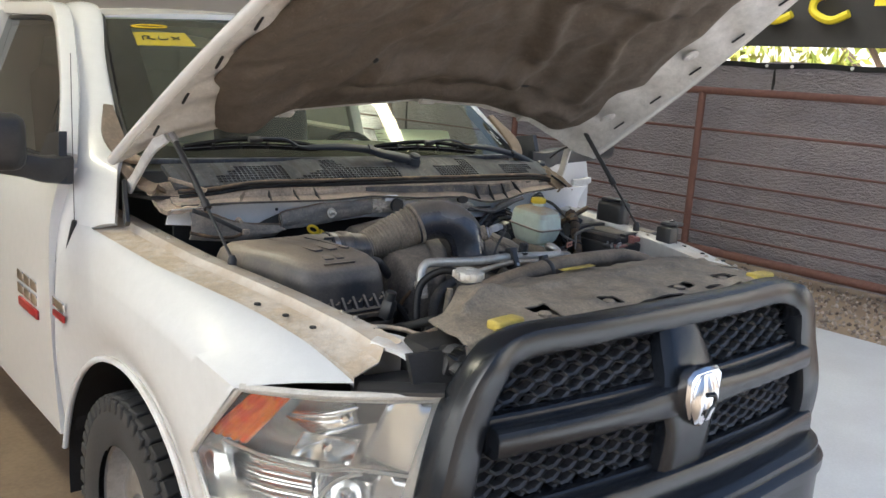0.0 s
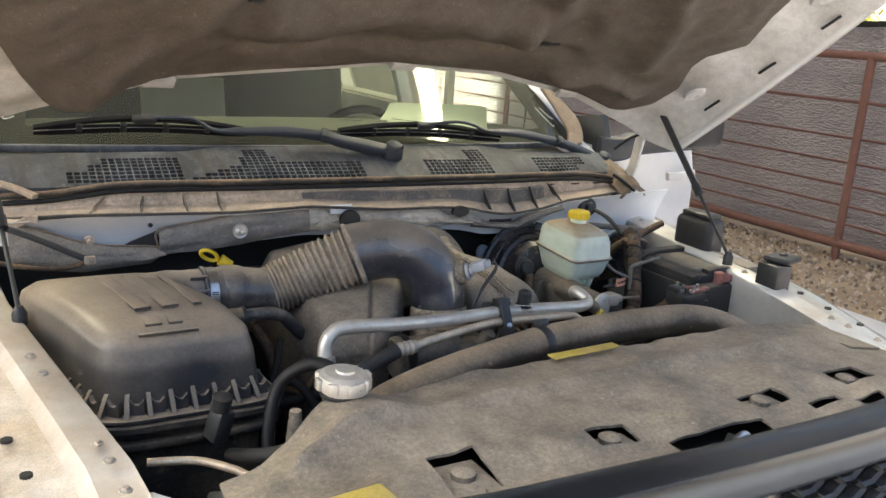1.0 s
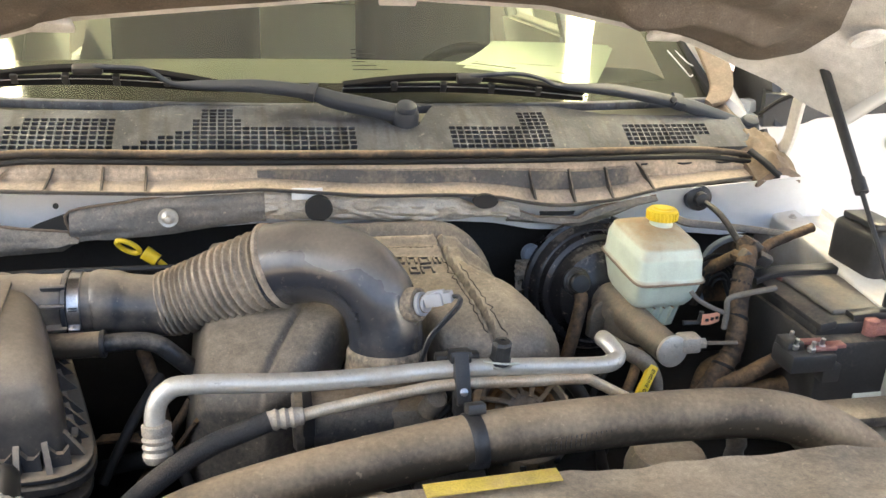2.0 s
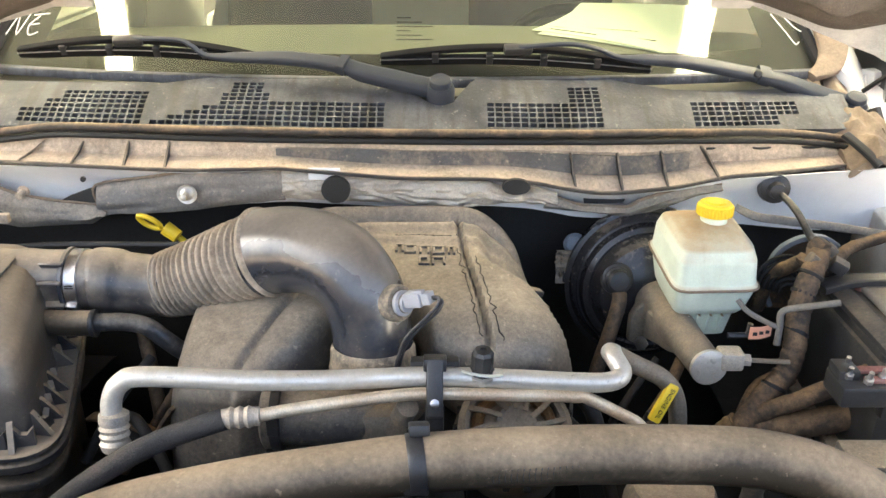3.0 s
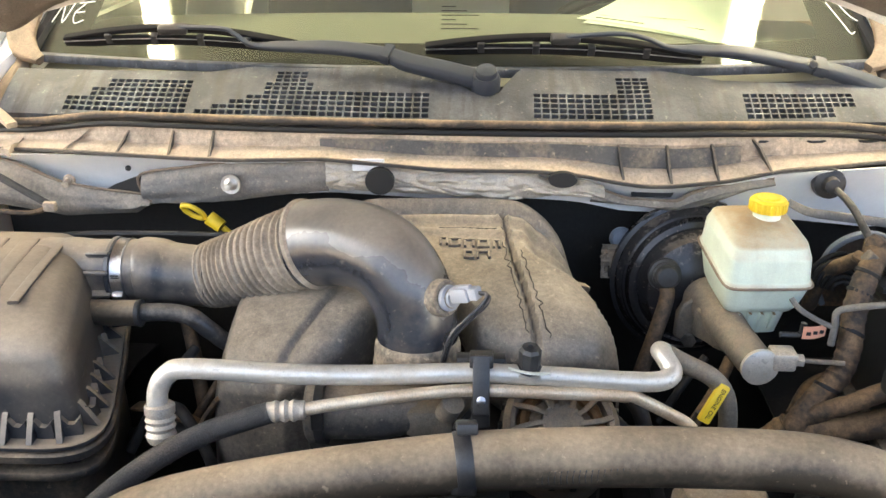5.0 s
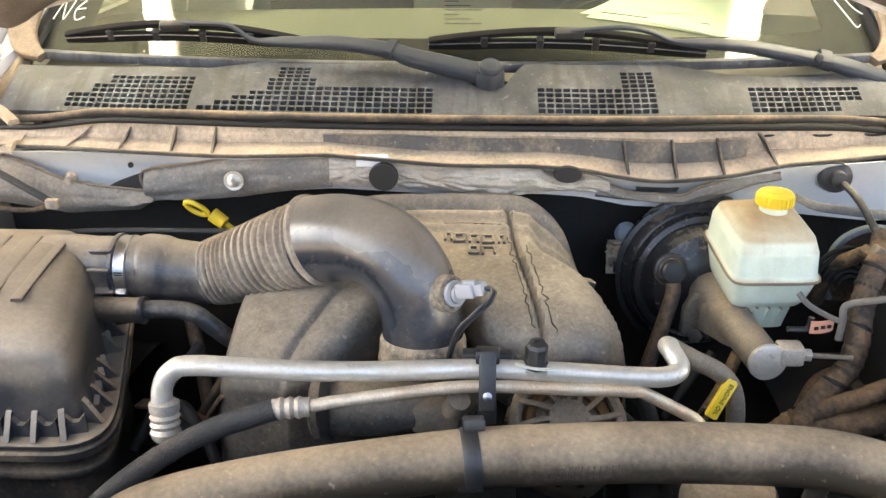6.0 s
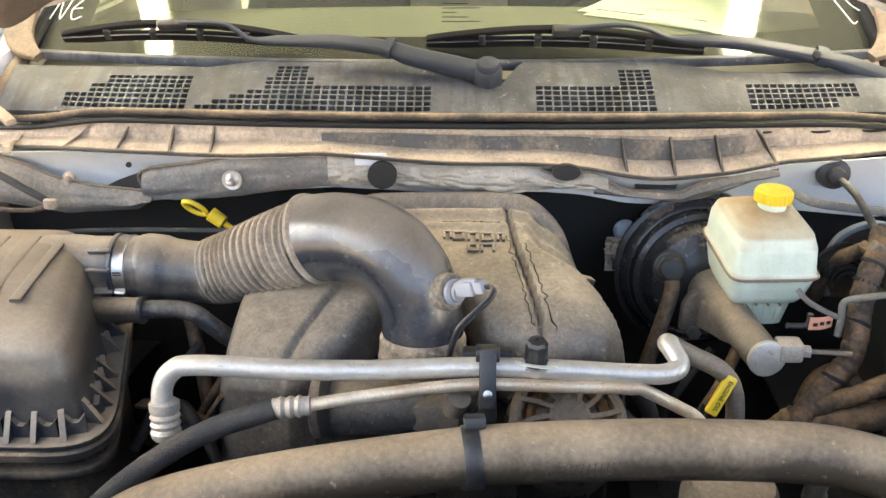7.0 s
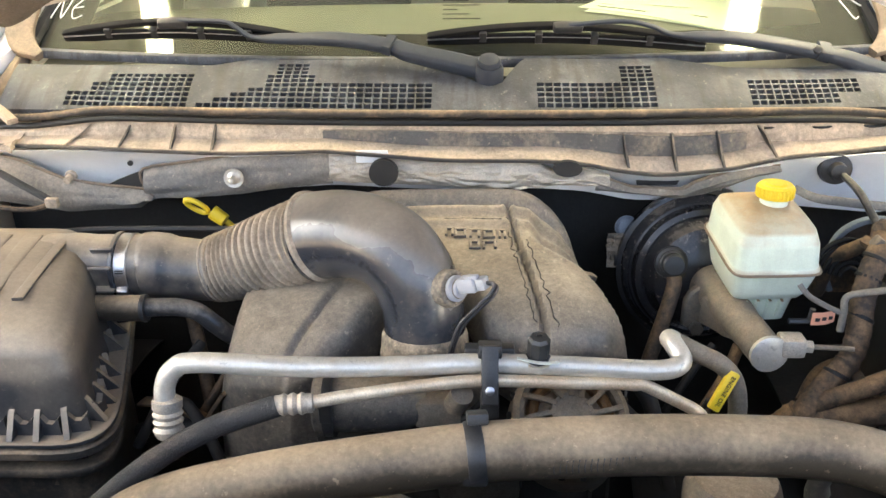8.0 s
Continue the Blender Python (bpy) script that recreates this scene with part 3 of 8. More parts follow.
part("cloth", Shape().sheet(lambda u, v: (FX + 0.75 + wob((u * 6, v * 2, 0), 1.0, 0.05), -2 + 13 * u, 2.12 + 1.3 * v), 60, 8, (0.006, 0, 0)), BANNER, banner)
for y, w, kind_ in ((1.2, 0.34, 0), (1.75, 0.34, 0), (2.25, 0.22, 1), (2.7, 0.34, 0), (3.25, 0.34, 0)):
    bar = Shape()
    if kind_:
        bar.box((FX + 0.695, y, 2.52), (0.004, w * 0.6, 0.07), 0)
    else:
        bar.tube([(FX + 0.69, y - w / 2, 2.42), (FX + 0.69, y, 2.36), (FX + 0.69, y + w / 2, 2.44), (FX + 0.69, y + w * 0.45, 2.56), (FX + 0.69, y, 2.6)], 0.038, n=8)
        bar.box((FX + 0.69, y, 2.78), (0.02, w, 0.08), 0.003)
    part("printed_bar", bar, BANNER_TEXT, banner, "yellow printed shape")
for y in (-2, 1.2, 4.5, 7.8, 11):
    part("post", Shape().tube([(FX + 0.8, y, 0), (FX + 0.8, y, 3.45)], 0.03, n=10), DARK, banner)
block = part("boundary_wall", Shape().box((FX + 7.5, 5, 1.9), (0.3, 40, 3.8), 0.02), WALLM, None)
tagged(block, "pale plastered boundary wall far behind the fence", "wall", kind="structure")


def tree(x, y, h, seed):
    r = random.Random(seed)
    t = thing("tree", (x, y, 0), "sunlit yellow-green tree beyond the fence", "tree", "trees behind the fence")
    tr = Shape().tube([(x, y, -0.1), (x + 0.1, y, h * 0.3), (x - 0.05, y + 0.1, h * 0.55)], [0.16, 0.12, 0.08], n=10)
    for k in range(7):
        a = k * 0.9
        tr.tube([(x, y, h * (0.25 + 0.03 * k)), (x + 0.8 * math.cos(a), y + 0.8 * math.sin(a), h * (0.45 + 0.04 * k)), (x + 1.4 * math.cos(a), y + 1.4 * math.sin(a), h * (0.6 + 0.04 * k))], [0.06, 0.04, 0.015], n=6)
    part("trunk", tr, BARK, t)
    lf = Shape()
    for k in range(2200):
        a, e, q = r.uniform(0, 6.283), r.uniform(-0.9, 1.4), r.uniform(0.3, 1) ** 0.5
        c = Vector((x + 2.0 * q * math.cos(a) * math.cos(e), y + 2.0 * q * math.sin(a) * math.cos(e), h * 0.62 + h * 0.36 * q * math.sin(e)))
        if noise.noise(c * 1.3) < -0.12:
            continue
        m = pose(*c, r.uniform(0, 360), r.uniform(0, 360), r.uniform(0, 360))
        s = r.uniform(0.07, 0.14)
        lf.add([m @ (Vector(p) * s) for p in ((-1, 0, 0), (0, 0.4, 0.1), (1, 0, 0), (0, -0.4, 0.1))], [(0, 1, 2, 3)])
    part("crown", lf, LEAF, t)


for k, (x, y, h) in enumerate(((10.4, 3.5, 4.2), (10.2, 7.0, 4.6), (10.5, 10.6, 4.0), (10.0, 14.5, 4.8))):
    tree(x, y, h, k)

# ---- the truck ----
truck = thing("pickup_truck", (0, 1.0, 0), "white pickup truck with its hood open and a black grille", "truck")
XI = [(0.10, 0.655), (0.25, 0.668), (0.45, 0.705), (0.64, 0.738), (0.80, 0.765), (1.25, 0.80), (1.40, 0.805)]
ZR = [(0.10, 1.085), (0.30, 1.095), (0.64, 1.118), (0.90, 1.135), (1.25, 1.16), (1.40, 1.165)]
AXLE_Y, AXLE_Z, ARCH = 0.87, 0.335, 0.50
WHEEL_Z = 0.352


def fender(side):
    """side -1: the passenger's fender, 1: the driver's."""
    front = lambda z: lerp([(0.46, 0.36), (0.73, 0.31), (0.797, 0.405), (0.994, 0.235), (1.1, 0.2)], z)
    wide = 0.0 if side < 0 else 0.035

    def spot(u, v):
        k = u * 31
        y = 0.10 + v * 1.27
        if k <= 7:
            f = (0.12, 0.12, 0.12, 0.115, 0.11, 0.10, 0.09, 0.085)[int(round(k))]
            y = f + v * (1.37 - f)
            xi, zr = lerp(XI, y) + wide, lerp(ZR, y)
            dx, dz = ((0, -0.14), (0, -0.004), (0.004, 0.0), (0.052, 0.004), (0.066, -0.012), (0.135, -0.019), (0.141, -0.026), (0.147, -0.014))[int(round(k))]
            drop = 0.052 * max(0, 1 - v * 3) ** 2 * min(1, k / 6)
            return (side * (xi + dx), y, zr + dz - drop)
        # the outer skin, from the hood's edge over the crown and down the side
        s = 0.4 * (k - 7) / 6 if k <= 13 else 0.4 + 0.6 * (k - 13) / 18
        edge_x = lerp(XI, 0.085 + v * 1.285) + wide + 0.147
        if s <= 0.4:
            q = s / 0.4
            f = 0.085 + (0.235 - 0.085) * q
            y = f + v * (1.37 - f)
            zr = lerp(ZR, y) - 0.014
            drop = 0.052 * max(0, 1 - v * 3) ** 2
            zc = lerp([(0.235, 0.994), (0.5, 1.015), (0.9, 1.03), (1.37, 1.04)], y)
            return (side * (edge_x + (0.985 - edge_x) * q ** 0.9), y, (zr - drop) + (zc - zr + drop) * q ** 1.7)
        q = (s - 0.4) / 0.6
        zc = lerp([(0.235, 0.994), (0.5, 1.015), (0.9, 1.03), (1.37, 1.04)], 0.235 + v * 1.135)
        low = 0.46
        z = zc + (low - zc) * q
        y = front(z) + v * (1.37 - front(z))
        if abs(y - AXLE_Y) < ARCH:
            low = max(low, AXLE_Z + math.sqrt(ARCH ** 2 - (y - AXLE_Y) ** 2))
        z = zc + (low - zc) * q
        x = 0.985 + 0.02 * math.sin(q * math.pi) - 0.02 * q
        return (side * x, y, z)

    ob = part("fender", Shape().sheet(spot, 31, 80, (0, 0, -0.003)), PAINT, truck, "white fender with dusty inner flange", sharp=48)
    me = ob.data
    me.materials.append(RAIL if side < 0 else RAIL_WHITE)
    me.materials.append(RAIL_CREAM if side < 0 else RAIL_WHITE)
    for p in me.polygons:
        w = me.vertices[p.vertices[0]].co + PLACE[ob.name]
        if abs(w.x) < lerp(XI, w.y) + wide + 0.139:
            p.material_index = 2 if abs(w.x) < lerp(XI, w.y) + wide + 0.056 else 1
    # bolt holes and bolts along the flange
    for y, off in ((0.27, 0.112), (0.36, 0.11), (0.45, 0.115)):
        part("flange_hole", Shape().lathe([(0.0075, 0), (0.0075, 0.004)], (side * (lerp(XI, y) + wide + off), y, lerp(ZR, y) - 0.0165), (0, 0, 1), 12), INK, ob)
    for y in (0.17, 0.24, 0.285, 0.50, 0.56, 0.78, 0.98, 1.05):
        part("bolt", Shape().lathe([(0.008, 0), (0.008, 0.002), (0.005, 0.0025), (0.0045, 0.006)], (side * (lerp(XI, y) + wide + 0.028), y, lerp(ZR, y) + 0.002), (0, 0, 1), 8), FITTING, ob)
    arc = [(side * 0.975, AXLE_Y + (ARCH + 0.002) * math.cos(a), max(0.42, AXLE_Z + (ARCH + 0.002) * math.sin(a))) for a in [math.pi * k / 24 for k in range(25)]]
    part("wheel_arch_lip", Shape().tube(arc, 0.009, n=8, per=1), PAINT_DUSTY, ob)
    # dark liner behind the arch
    liner = Shape().sheet(lambda u, v: (side * (0.96 - 0.42 * v), AXLE_Y + (ARCH + 0.015) * math.cos(math.pi * (u * 1.1 - 0.05)), AXLE_Z + (ARCH + 0.015) * math.sin(math.pi * (u * 1.1 - 0.05))), 24, 3, (0, 0, 0.004))
    part("wheel_liner", liner, DARK, truck)
    # closing panels: sides of the bay, white on the driver's, near-black on the passenger's
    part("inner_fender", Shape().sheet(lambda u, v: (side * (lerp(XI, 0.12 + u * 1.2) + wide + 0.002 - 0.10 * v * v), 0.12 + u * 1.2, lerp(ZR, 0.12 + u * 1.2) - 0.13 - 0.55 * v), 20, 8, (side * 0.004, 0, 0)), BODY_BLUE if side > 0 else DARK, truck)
    return ob


fender_left = fender(-1)
fender_right = fender(1)


def wheel(x, y, side, steer=0):
    turned = Matrix.Translation((x, y, 0)) @ Matrix.Rotation(radians(steer), 4, "Z") @ Matrix.Translation((-x, -y, 0))

    def steered(shape):
        shape.v = [tuple(turned @ Vector(p)) for p in shape.v]
        return shape

    w = part("wheel", steered(Shape().lathe([(0.06, -0.02), (0.07, 0.03), (0.10, 0.035), (0.16, 0.02), (0.19, -0.01), (0.212, 0.055), (0.222, 0.06), (0.225, 0.05), (0.215, -0.12), (0.06, -0.1)], (x + side * 0.012, y, WHEEL_Z), (side, 0, 0), 40)), RIM, truck)
    ty = Shape()
    prof = [(0.215, -0.13), (0.24, -0.128), (0.30, -0.135), (0.345, -0.125), (0.362, -0.105), (0.364, 0.0), (0.362, 0.105), (0.345, 0.125), (0.30, 0.135), (0.24, 0.128), (0.215, 0.12)]
    ty.lathe([(0.215 + (r - 0.215) * 0.86, h - 0.03) for r, h in prof], (x, y, WHEEL_Z), (side, 0, 0), 60, cap=False)
    part("tyre", steered(ty), TYRE, w)
    seen = side < 0 and y < 2
    tread = Shape()
    for k in range(44):
        a = 2 * math.pi * k / 44
        blocks = [(off, a + lead, 0.347, (0.056, 0.042, 0.03), 14 if off > 0 else -14) for off, lead in ((0.092, 0.03), (0.03, -0.03), (-0.03, 0.04), (-0.092, -0.02))]
        blocks += [(s * 0.121, a, 0.332, (0.02, 0.038 - 0.008 * (k % 2), 0.042), 0) for s in (1, -1)]
        for off, aa, r, size, twist in blocks:
            block = Shape() if seen else tread
            block.box((x + side * (off - 0.03), y + r * math.cos(aa), WHEEL_Z + r * math.sin(aa)), size, 0.004, (math.degrees(aa) - 90, 0, twist), seg=1)
            if seen:
                part("tread_block", steered(block), TYRE, w)
    if not seen:
        part("tread", steered(tread), TYRE, w, kind="stuff")
    spokes = Shape()
    for k in range(8):
        a = 2 * math.pi * k / 8
        spokes.rope([(x + side * 0.005, y + 0.05 * math.cos(a), WHEEL_Z + 0.05 * math.sin(a)), (x + side * 0.03, y + 0.12 * math.cos(a), WHEEL_Z + 0.12 * math.sin(a)), (x + side * 0.01, y + 0.2 * math.cos(a), WHEEL_Z + 0.2 * math.sin(a))], 0.045, 0.02, up=(1, 0, 0))
    part("spokes", steered(spokes), RIM, w)


wheel(-0.86, 0.94, -1, -1)
wheel(0.88, 0.94, 1, -1)
for s in (-1, 1):
    wheel(s * 0.86, 4.56, s)

# cab: cowl sides, pillars, roof, doors, glass
WB = lambda x: (1.095 + 0.30 * x * x, 1.345 - 0.035 * x * x)
WT = lambda x: (1.86 + 0.12 * x * x, 1.775 - 0.06 * x * x)


def pane(u, v):
    x0, x1 = (u * 2 - 1) * 0.80, (u * 2 - 1) * 0.66
    (ya, za), (yb, zb) = WB(x0), WT(x1)
    bulge = 0.028 * math.sin(v * math.pi)
    return (x0 + (x1 - x0) * v, ya + (yb - ya) * v - bulge * 0.5, za + (zb - za) * v + bulge)


windshield = part("windshield", Shape().sheet(pane, 40, 24), WINDSHIELD, truck, "green-tinted dirty windshield glass with a painted reflection veil")
windshield.visible_shadow = False
band = Shape()
band.sheet(lambda u, v: Vector(pane(u, v * (0.064 + 0.05 * abs(2 * u - 1) ** 10))) + Vector((0, 0.004, -0.005)), 40, 4)
band.sheet(lambda u, v: Vector(pane(0.065 * u, v)) + Vector((0, 0.004, -0.005)), 3, 24)
band.sheet(lambda u, v: Vector(pane(1 - 0.065 * u, v)) + Vector((0, 0.004, -0.005)), 3, 24)
band.sheet(lambda u, v: Vector(pane(u, 0.93 + 0.07 * v)) + Vector((0, 0.004, -0.005)), 40, 3)
part("glass_border", band, FRIT, windshield, "black printed glass border")
for s in (-1, 1):
    # one skin from the fender's rear end up the pillar: edge by the glass, middle, edge by the door
    rows = [((0.893, 1.145, 1.16), (0.958, 1.23, 1.12), (0.99, 1.384, 1.0)),
            ((0.880, 1.17, 1.225), (0.935, 1.28, 1.20), (0.98, 1.390, 1.14)),
            ((0.855, 1.225, 1.30), (0.908, 1.325, 1.295), (0.96, 1.405, 1.26)),
            ((0.80, 1.335, 1.372), (0.868, 1.40, 1.375), (0.928, 1.45, 1.345)),
            ((0.735, 1.655, 1.592), (0.80, 1.68, 1.60), (0.858, 1.72, 1.56)),
            ((0.67, 1.895, 1.766), (0.735, 1.93, 1.775), (0.79, 1.97, 1.74)),
            ((0.65, 2.05, 1.80), (0.70, 2.10, 1.80), (0.765, 2.10, 1.765))]
    lines = [smooth([r[k] for r in rows], 0, 8)[0] for k in range(3)]

    def pillar_at(u, v):
        a, m, c = (line_[round(v * 48)] for line_ in lines)
        p = a * (2 * (u - 0.5) * (u - 1)) + m * (4 * u * (1 - u)) + c * (2 * u * (u - 0.5))
        return (s * p.x, p.y, p.z)

    part("pillar", Shape().sheet(pillar_at, 12, 48, (s * -0.012, 0.012, -0.01)), PAINT, truck, "white windshield pillar running down to the fender", sharp=80)
    part("pillar_trim", Shape().rope([(s * 0.765, 1.235, 1.318), (s * 0.815, 1.275, 1.338), (s * 0.828, 1.335, 1.388), (s * 0.805, 1.44, 1.468)], [0.02, 0.05, 0.062, 0.03], 0.014, up=(0, -0.55, 0.83)), TAN, truck, "dust-caked windshield pillar trim")
    part("windshield_seal", Shape().tube([(s * 0.805, 1.285, 1.325), (s * 0.73, 1.62, 1.56), (s * 0.66, 1.915, 1.75)], 0.014, n=8), RUBBER, truck)
part("roof", Shape().sheet(lambda u, v: ((u * 2 - 1) * 0.72, 1.87 + 0.12 * ((u * 2 - 1) * 0.66) ** 2 + 1.6 * v, 1.785 + 0.05 * math.sin(math.pi * min(1, v + 0.12)) - 0.06 * (u * 2 - 1) ** 2), 24, 14, (0, 0, -0.02)), PAINT, truck, "white cab roof")
part("cab_back", Shape().sheet(lambda u, v: ((u * 2 - 1) * (0.98 - 0.28 * max(0, v * 1.4 - 0.4)), 3.45 - 0.06 * v, 0.5 + 1.28 * v), 20, 14, (0, 0.03, 0), lambda i, j: 4 <= i < 16 and 9 <= j < 13), PAINT, truck, "white cab rear wall with its window")
rear_glass = part("rear_window", Shape().sheet(lambda u, v: ((u * 2 - 1) * 0.62, 3.43, 1.30 + 0.42 * v), 4, 4), SIDE_GLASS, truck)
rear_glass.visible_shadow = False
part("cab_floor", Shape().box((0, 2.4, 0.5), (1.9, 2.1, 0.06), 0.01), DARK, truck)
part("load_bed", Shape().box((0, 4.55, 0.78), (1.96, 2.1, 0.62), 0.04).box((0, 4.5, 0.42), (1.0, 3.6, 0.12), 0.01), PAINT, truck, "white load bed")
part("chassis", Shape().box((0.42, 2.3, 0.45), (0.1, 4.6, 0.16), 0.01).box((-0.42, 2.3, 0.45), (0.1, 4.6, 0.16), 0.01).box((0, 1.0, 0.36), (1.5, 0.12, 0.12), 0.03).box((0, 4.56, 0.37), (1.6, 0.12, 0.12), 0.03), DARK, truck)


def door(side, swing=0.0, long=1.25):
    """swing: degrees by which the door stands open on its front hinge."""
    hinge = Matrix.Translation((side * 0.975, 1.39, 0)) @ Matrix.Rotation(radians(-swing * side), 4, "Z") @ Matrix.Translation((-side * 0.975, -1.39, 0))
    far = 1.378 + long

    def hung(shape):
        shape.v = [tuple(hinge @ Vector(p)) for p in shape.v]
        return shape

    def skin(u, v):
        z = 0.46 + v * 0.83
        return (side * (0.985 + 0.022 * math.sin(v * 2.6) - 0.05 * max(0, v - 0.82) / 0.18 * 0.5), 1.378 + u * long - 0.06 * max(0, v - 0.6) * (1 - u), z)

    d = part("door", hung(Shape().sheet(skin, 14, 18, (side * -0.05, 0, 0))), PAINT, truck, "white front door standing open" if swing else "white closed front door")
    zt = lambda y: lerp([(1.32, 1.28), (1.55, 1.50), (1.85, 1.72), (2.0, 1.765), (2.6, 1.78)], y)
    top = [(side * lerp([(1.28, 0.965), (1.78, 0.78)], zt(y)), y, zt(y)) for y in (1.36, 1.55, 1.75, 1.88, 2.0, 2.25, 2.6) if y <= far]
    if not swing:
        part("window_frame", hung(Shape().rope(top, 0.055, 0.05, up=(0, -0.3, 0.95)).rope([(side * 0.965, 2.62, 1.27), (side * 0.80, 2.62, 1.76)], 0.07, 0.04, up=(0, 1, 0)).rope([(side * 0.97, 1.36, 1.285), (side * 0.97, 2.62, 1.285)], 0.04, 0.03)), PAINT, d)
        part("window_seal", hung(Shape().tube([(side * 0.955, 1.46, 1.32), (side * 0.885, 1.62, 1.51), (side * 0.815, 1.86, 1.69), (side * 0.80, 2.05, 1.735), (side * 0.795, 2.55, 1.74)], 0.008, n=8).tube([(side * 0.97, 1.44, 1.305), (side * 0.97, 2.6, 1.305)], 0.008, n=8).tube([(side * 0.94, 1.63, 1.31), (side * 0.87, 1.63, 1.52)], 0.008, n=8)), RUBBER, d)
        g = part("window_pane", hung(Shape().sheet(lambda u, v: (side * (0.955 - 0.165 * v), 1.42 + 0.5 * v ** 1.3 + u * (1.2 - 0.5 * v ** 1.3), 1.30 + 0.45 * v), 12, 8)), SIDE_GLASS, d)
        g.visible_shadow = False
    else:
        part("window_frame", hung(Shape().rope([(side * 0.97, 1.36, 1.285), (side * 0.97, far, 1.285)], 0.04, 0.03)), PAINT, d)
    hy = far - 0.16
    part("door_handle", hung(Shape().rope([(side * 1.012, hy - 0.09, 1.15), (side * 1.045, hy - 0.04, 1.155), (side * 1.045, hy + 0.05, 1.155), (side * 1.012, hy + 0.09, 1.15)], 0.025, 0.03)), BLACK if not swing else SHADED_PAINT, d)
    return d


def rear_door(side):
    d = part("rear_door", Shape().sheet(lambda u, v: (side * (0.985 + 0.022 * math.sin(v * 2.6) - 0.025 * max(0, v - 0.82) / 0.18), 2.645 + 0.79 * u, 0.46 + 0.83 * v), 10, 14, (side * -0.05, 0, 0)), PAINT, truck, "white closed rear cab door")
    part("window_frame", Shape().rope([(side * 0.968, 2.66, 1.28), (side * 0.80, 2.66, 1.755), (side * 0.80, 3.0, 1.765), (side * 0.81, 3.36, 1.74), (side * 0.968, 3.41, 1.28)], 0.05, 0.06, up=(side, 0, 0.3), per=3).rope([(side * 0.97, 2.65, 1.285), (side * 0.97, 3.43, 1.285)], 0.04, 0.03), PAINT, d)
    g = part("window_pane", Shape().sheet(lambda u, v: (side * (0.955 - 0.155 * v), 2.69 + 0.68 * u, 1.30 + 0.44 * v), 6, 6), SIDE_GLASS, d)
    g.visible_shadow = False
    part("door_handle", Shape().rope([(side * 1.012, 2.74, 1.15), (side * 1.045, 2.79, 1.155), (side * 1.045, 2.88, 1.155), (side * 1.012, 2.92, 1.15)], 0.025, 0.03), BLACK, d)


rear_door(-1)
rear_door(1)
door_left = door(-1)
door_right = door(1, 70, 0.80)


def mirror(side, cx, cy):
    m = part("side_mirror", Shape().box((cx, cy, 1.375), (0.22, 0.10, 0.155), 0.035, (0, 0, side * 14), seg=3), BLACK, truck, "black side mirror housing")
    part("mirror_arm", Shape().rope([(side * 0.965, 1.34, 1.29), (side * 1.03, 1.315, 1.295), (side * 1.09, 1.31, 1.31), (cx - side * 0.03, cy + 0.01, 1.32)], 0.075, [0.085, 0.075, 0.068, 0.06]).prism([(side * 0.975, 1.29, 1.255), (side * 0.972, 1.52, 1.285), (side * 0.955, 1.46, 1.38), (side * 0.96, 1.33, 1.40)], (side * 0.022, 0, 0)), BLACK, m)
    part("mirror_glass", Shape().box((cx + side * 0.013, cy + 0.052, 1.375), (0.18, 0.004, 0.12), 0.001, (0, 0, side * 14)), CHROME, m)


mirror(-1, -1.19, 1.30)
mirror(1, 1.36, 1.30)
part("antenna", Shape().tube([(-0.965, 1.30, 1.06), (-0.962, 1.275, 1.15)], [0.016, 0.007], n=10).tube([(-0.962, 1.275, 1.15), (-0.955, 1.30, 1.62)], 0.0011, n=6), BLACK, truck, "thin black whip antenna")
for z in (0.905, 0.86):
    for j in range(3):
        part("door_emblem", Shape().box((-1.009, 1.53 + j * 0.075, z), (0.008, 0.06, 0.035), 0.003), CHROME, door_left, "chrome lettering shape")
part("door_emblem_bar", Shape().box((-1.009, 1.60, 0.815), (0.008, 0.21, 0.03), 0.003), RED, door_left, "red emblem bar")
part("fender_emblem", Shape().box((-1.004, 1.30, 0.90), (0.008, 0.10, 0.03), 0.003), CHROME, fender_left, "chrome emblem shape")
part("fender_emblem_bar", Shape().box((-1.004, 1.30, 0.865), (0.008, 0.10, 0.02), 0.003), RED, fender_left)

# inside the cab
part("dashboard", Shape().sheet(lambda u, v: ((u * 2 - 1) * (0.80 - 0.04 * v), 1.12 + 0.28 * ((u * 2 - 1) * 0.8) ** 2 * (1 - v) + 0.62 * v, 1.305 - 0.02 * (u * 2 - 1) ** 2 + 0.05 * math.sin(v * 2.6) - 0.25 * max(0, v - 0.85) / 0.15), 30, 14, (0, 0, -0.06)), DASH, truck, "beige-grey dashboard top")
for k in range(14):
    for s in (-1, 1):
        part("dashboard_vent", Shape().box((s * (0.62 + 0.011 * k), 1.36, 1.333), (0.005, 0.05, 0.004), 0.001), BLACK, truck)
for x in (-0.42, 0.42):
    seat = part("seat", Shape().box((x, 2.45, 0.95), (0.52, 0.5, 0.2), 0.06, seg=3), SEAT, truck, "dark grey cloth seat")
    part("seat_back", Shape().box((x, 2.72, 1.25), (0.5, 0.16, 0.62), 0.06, (-12, 0, 0), seg=3), SEAT, seat)
    part("headrest", Shape().box((x, 2.78, 1.62), (0.27, 0.1, 0.19), 0.045, (-8, 0, 0), seg=3), SEAT, seat)
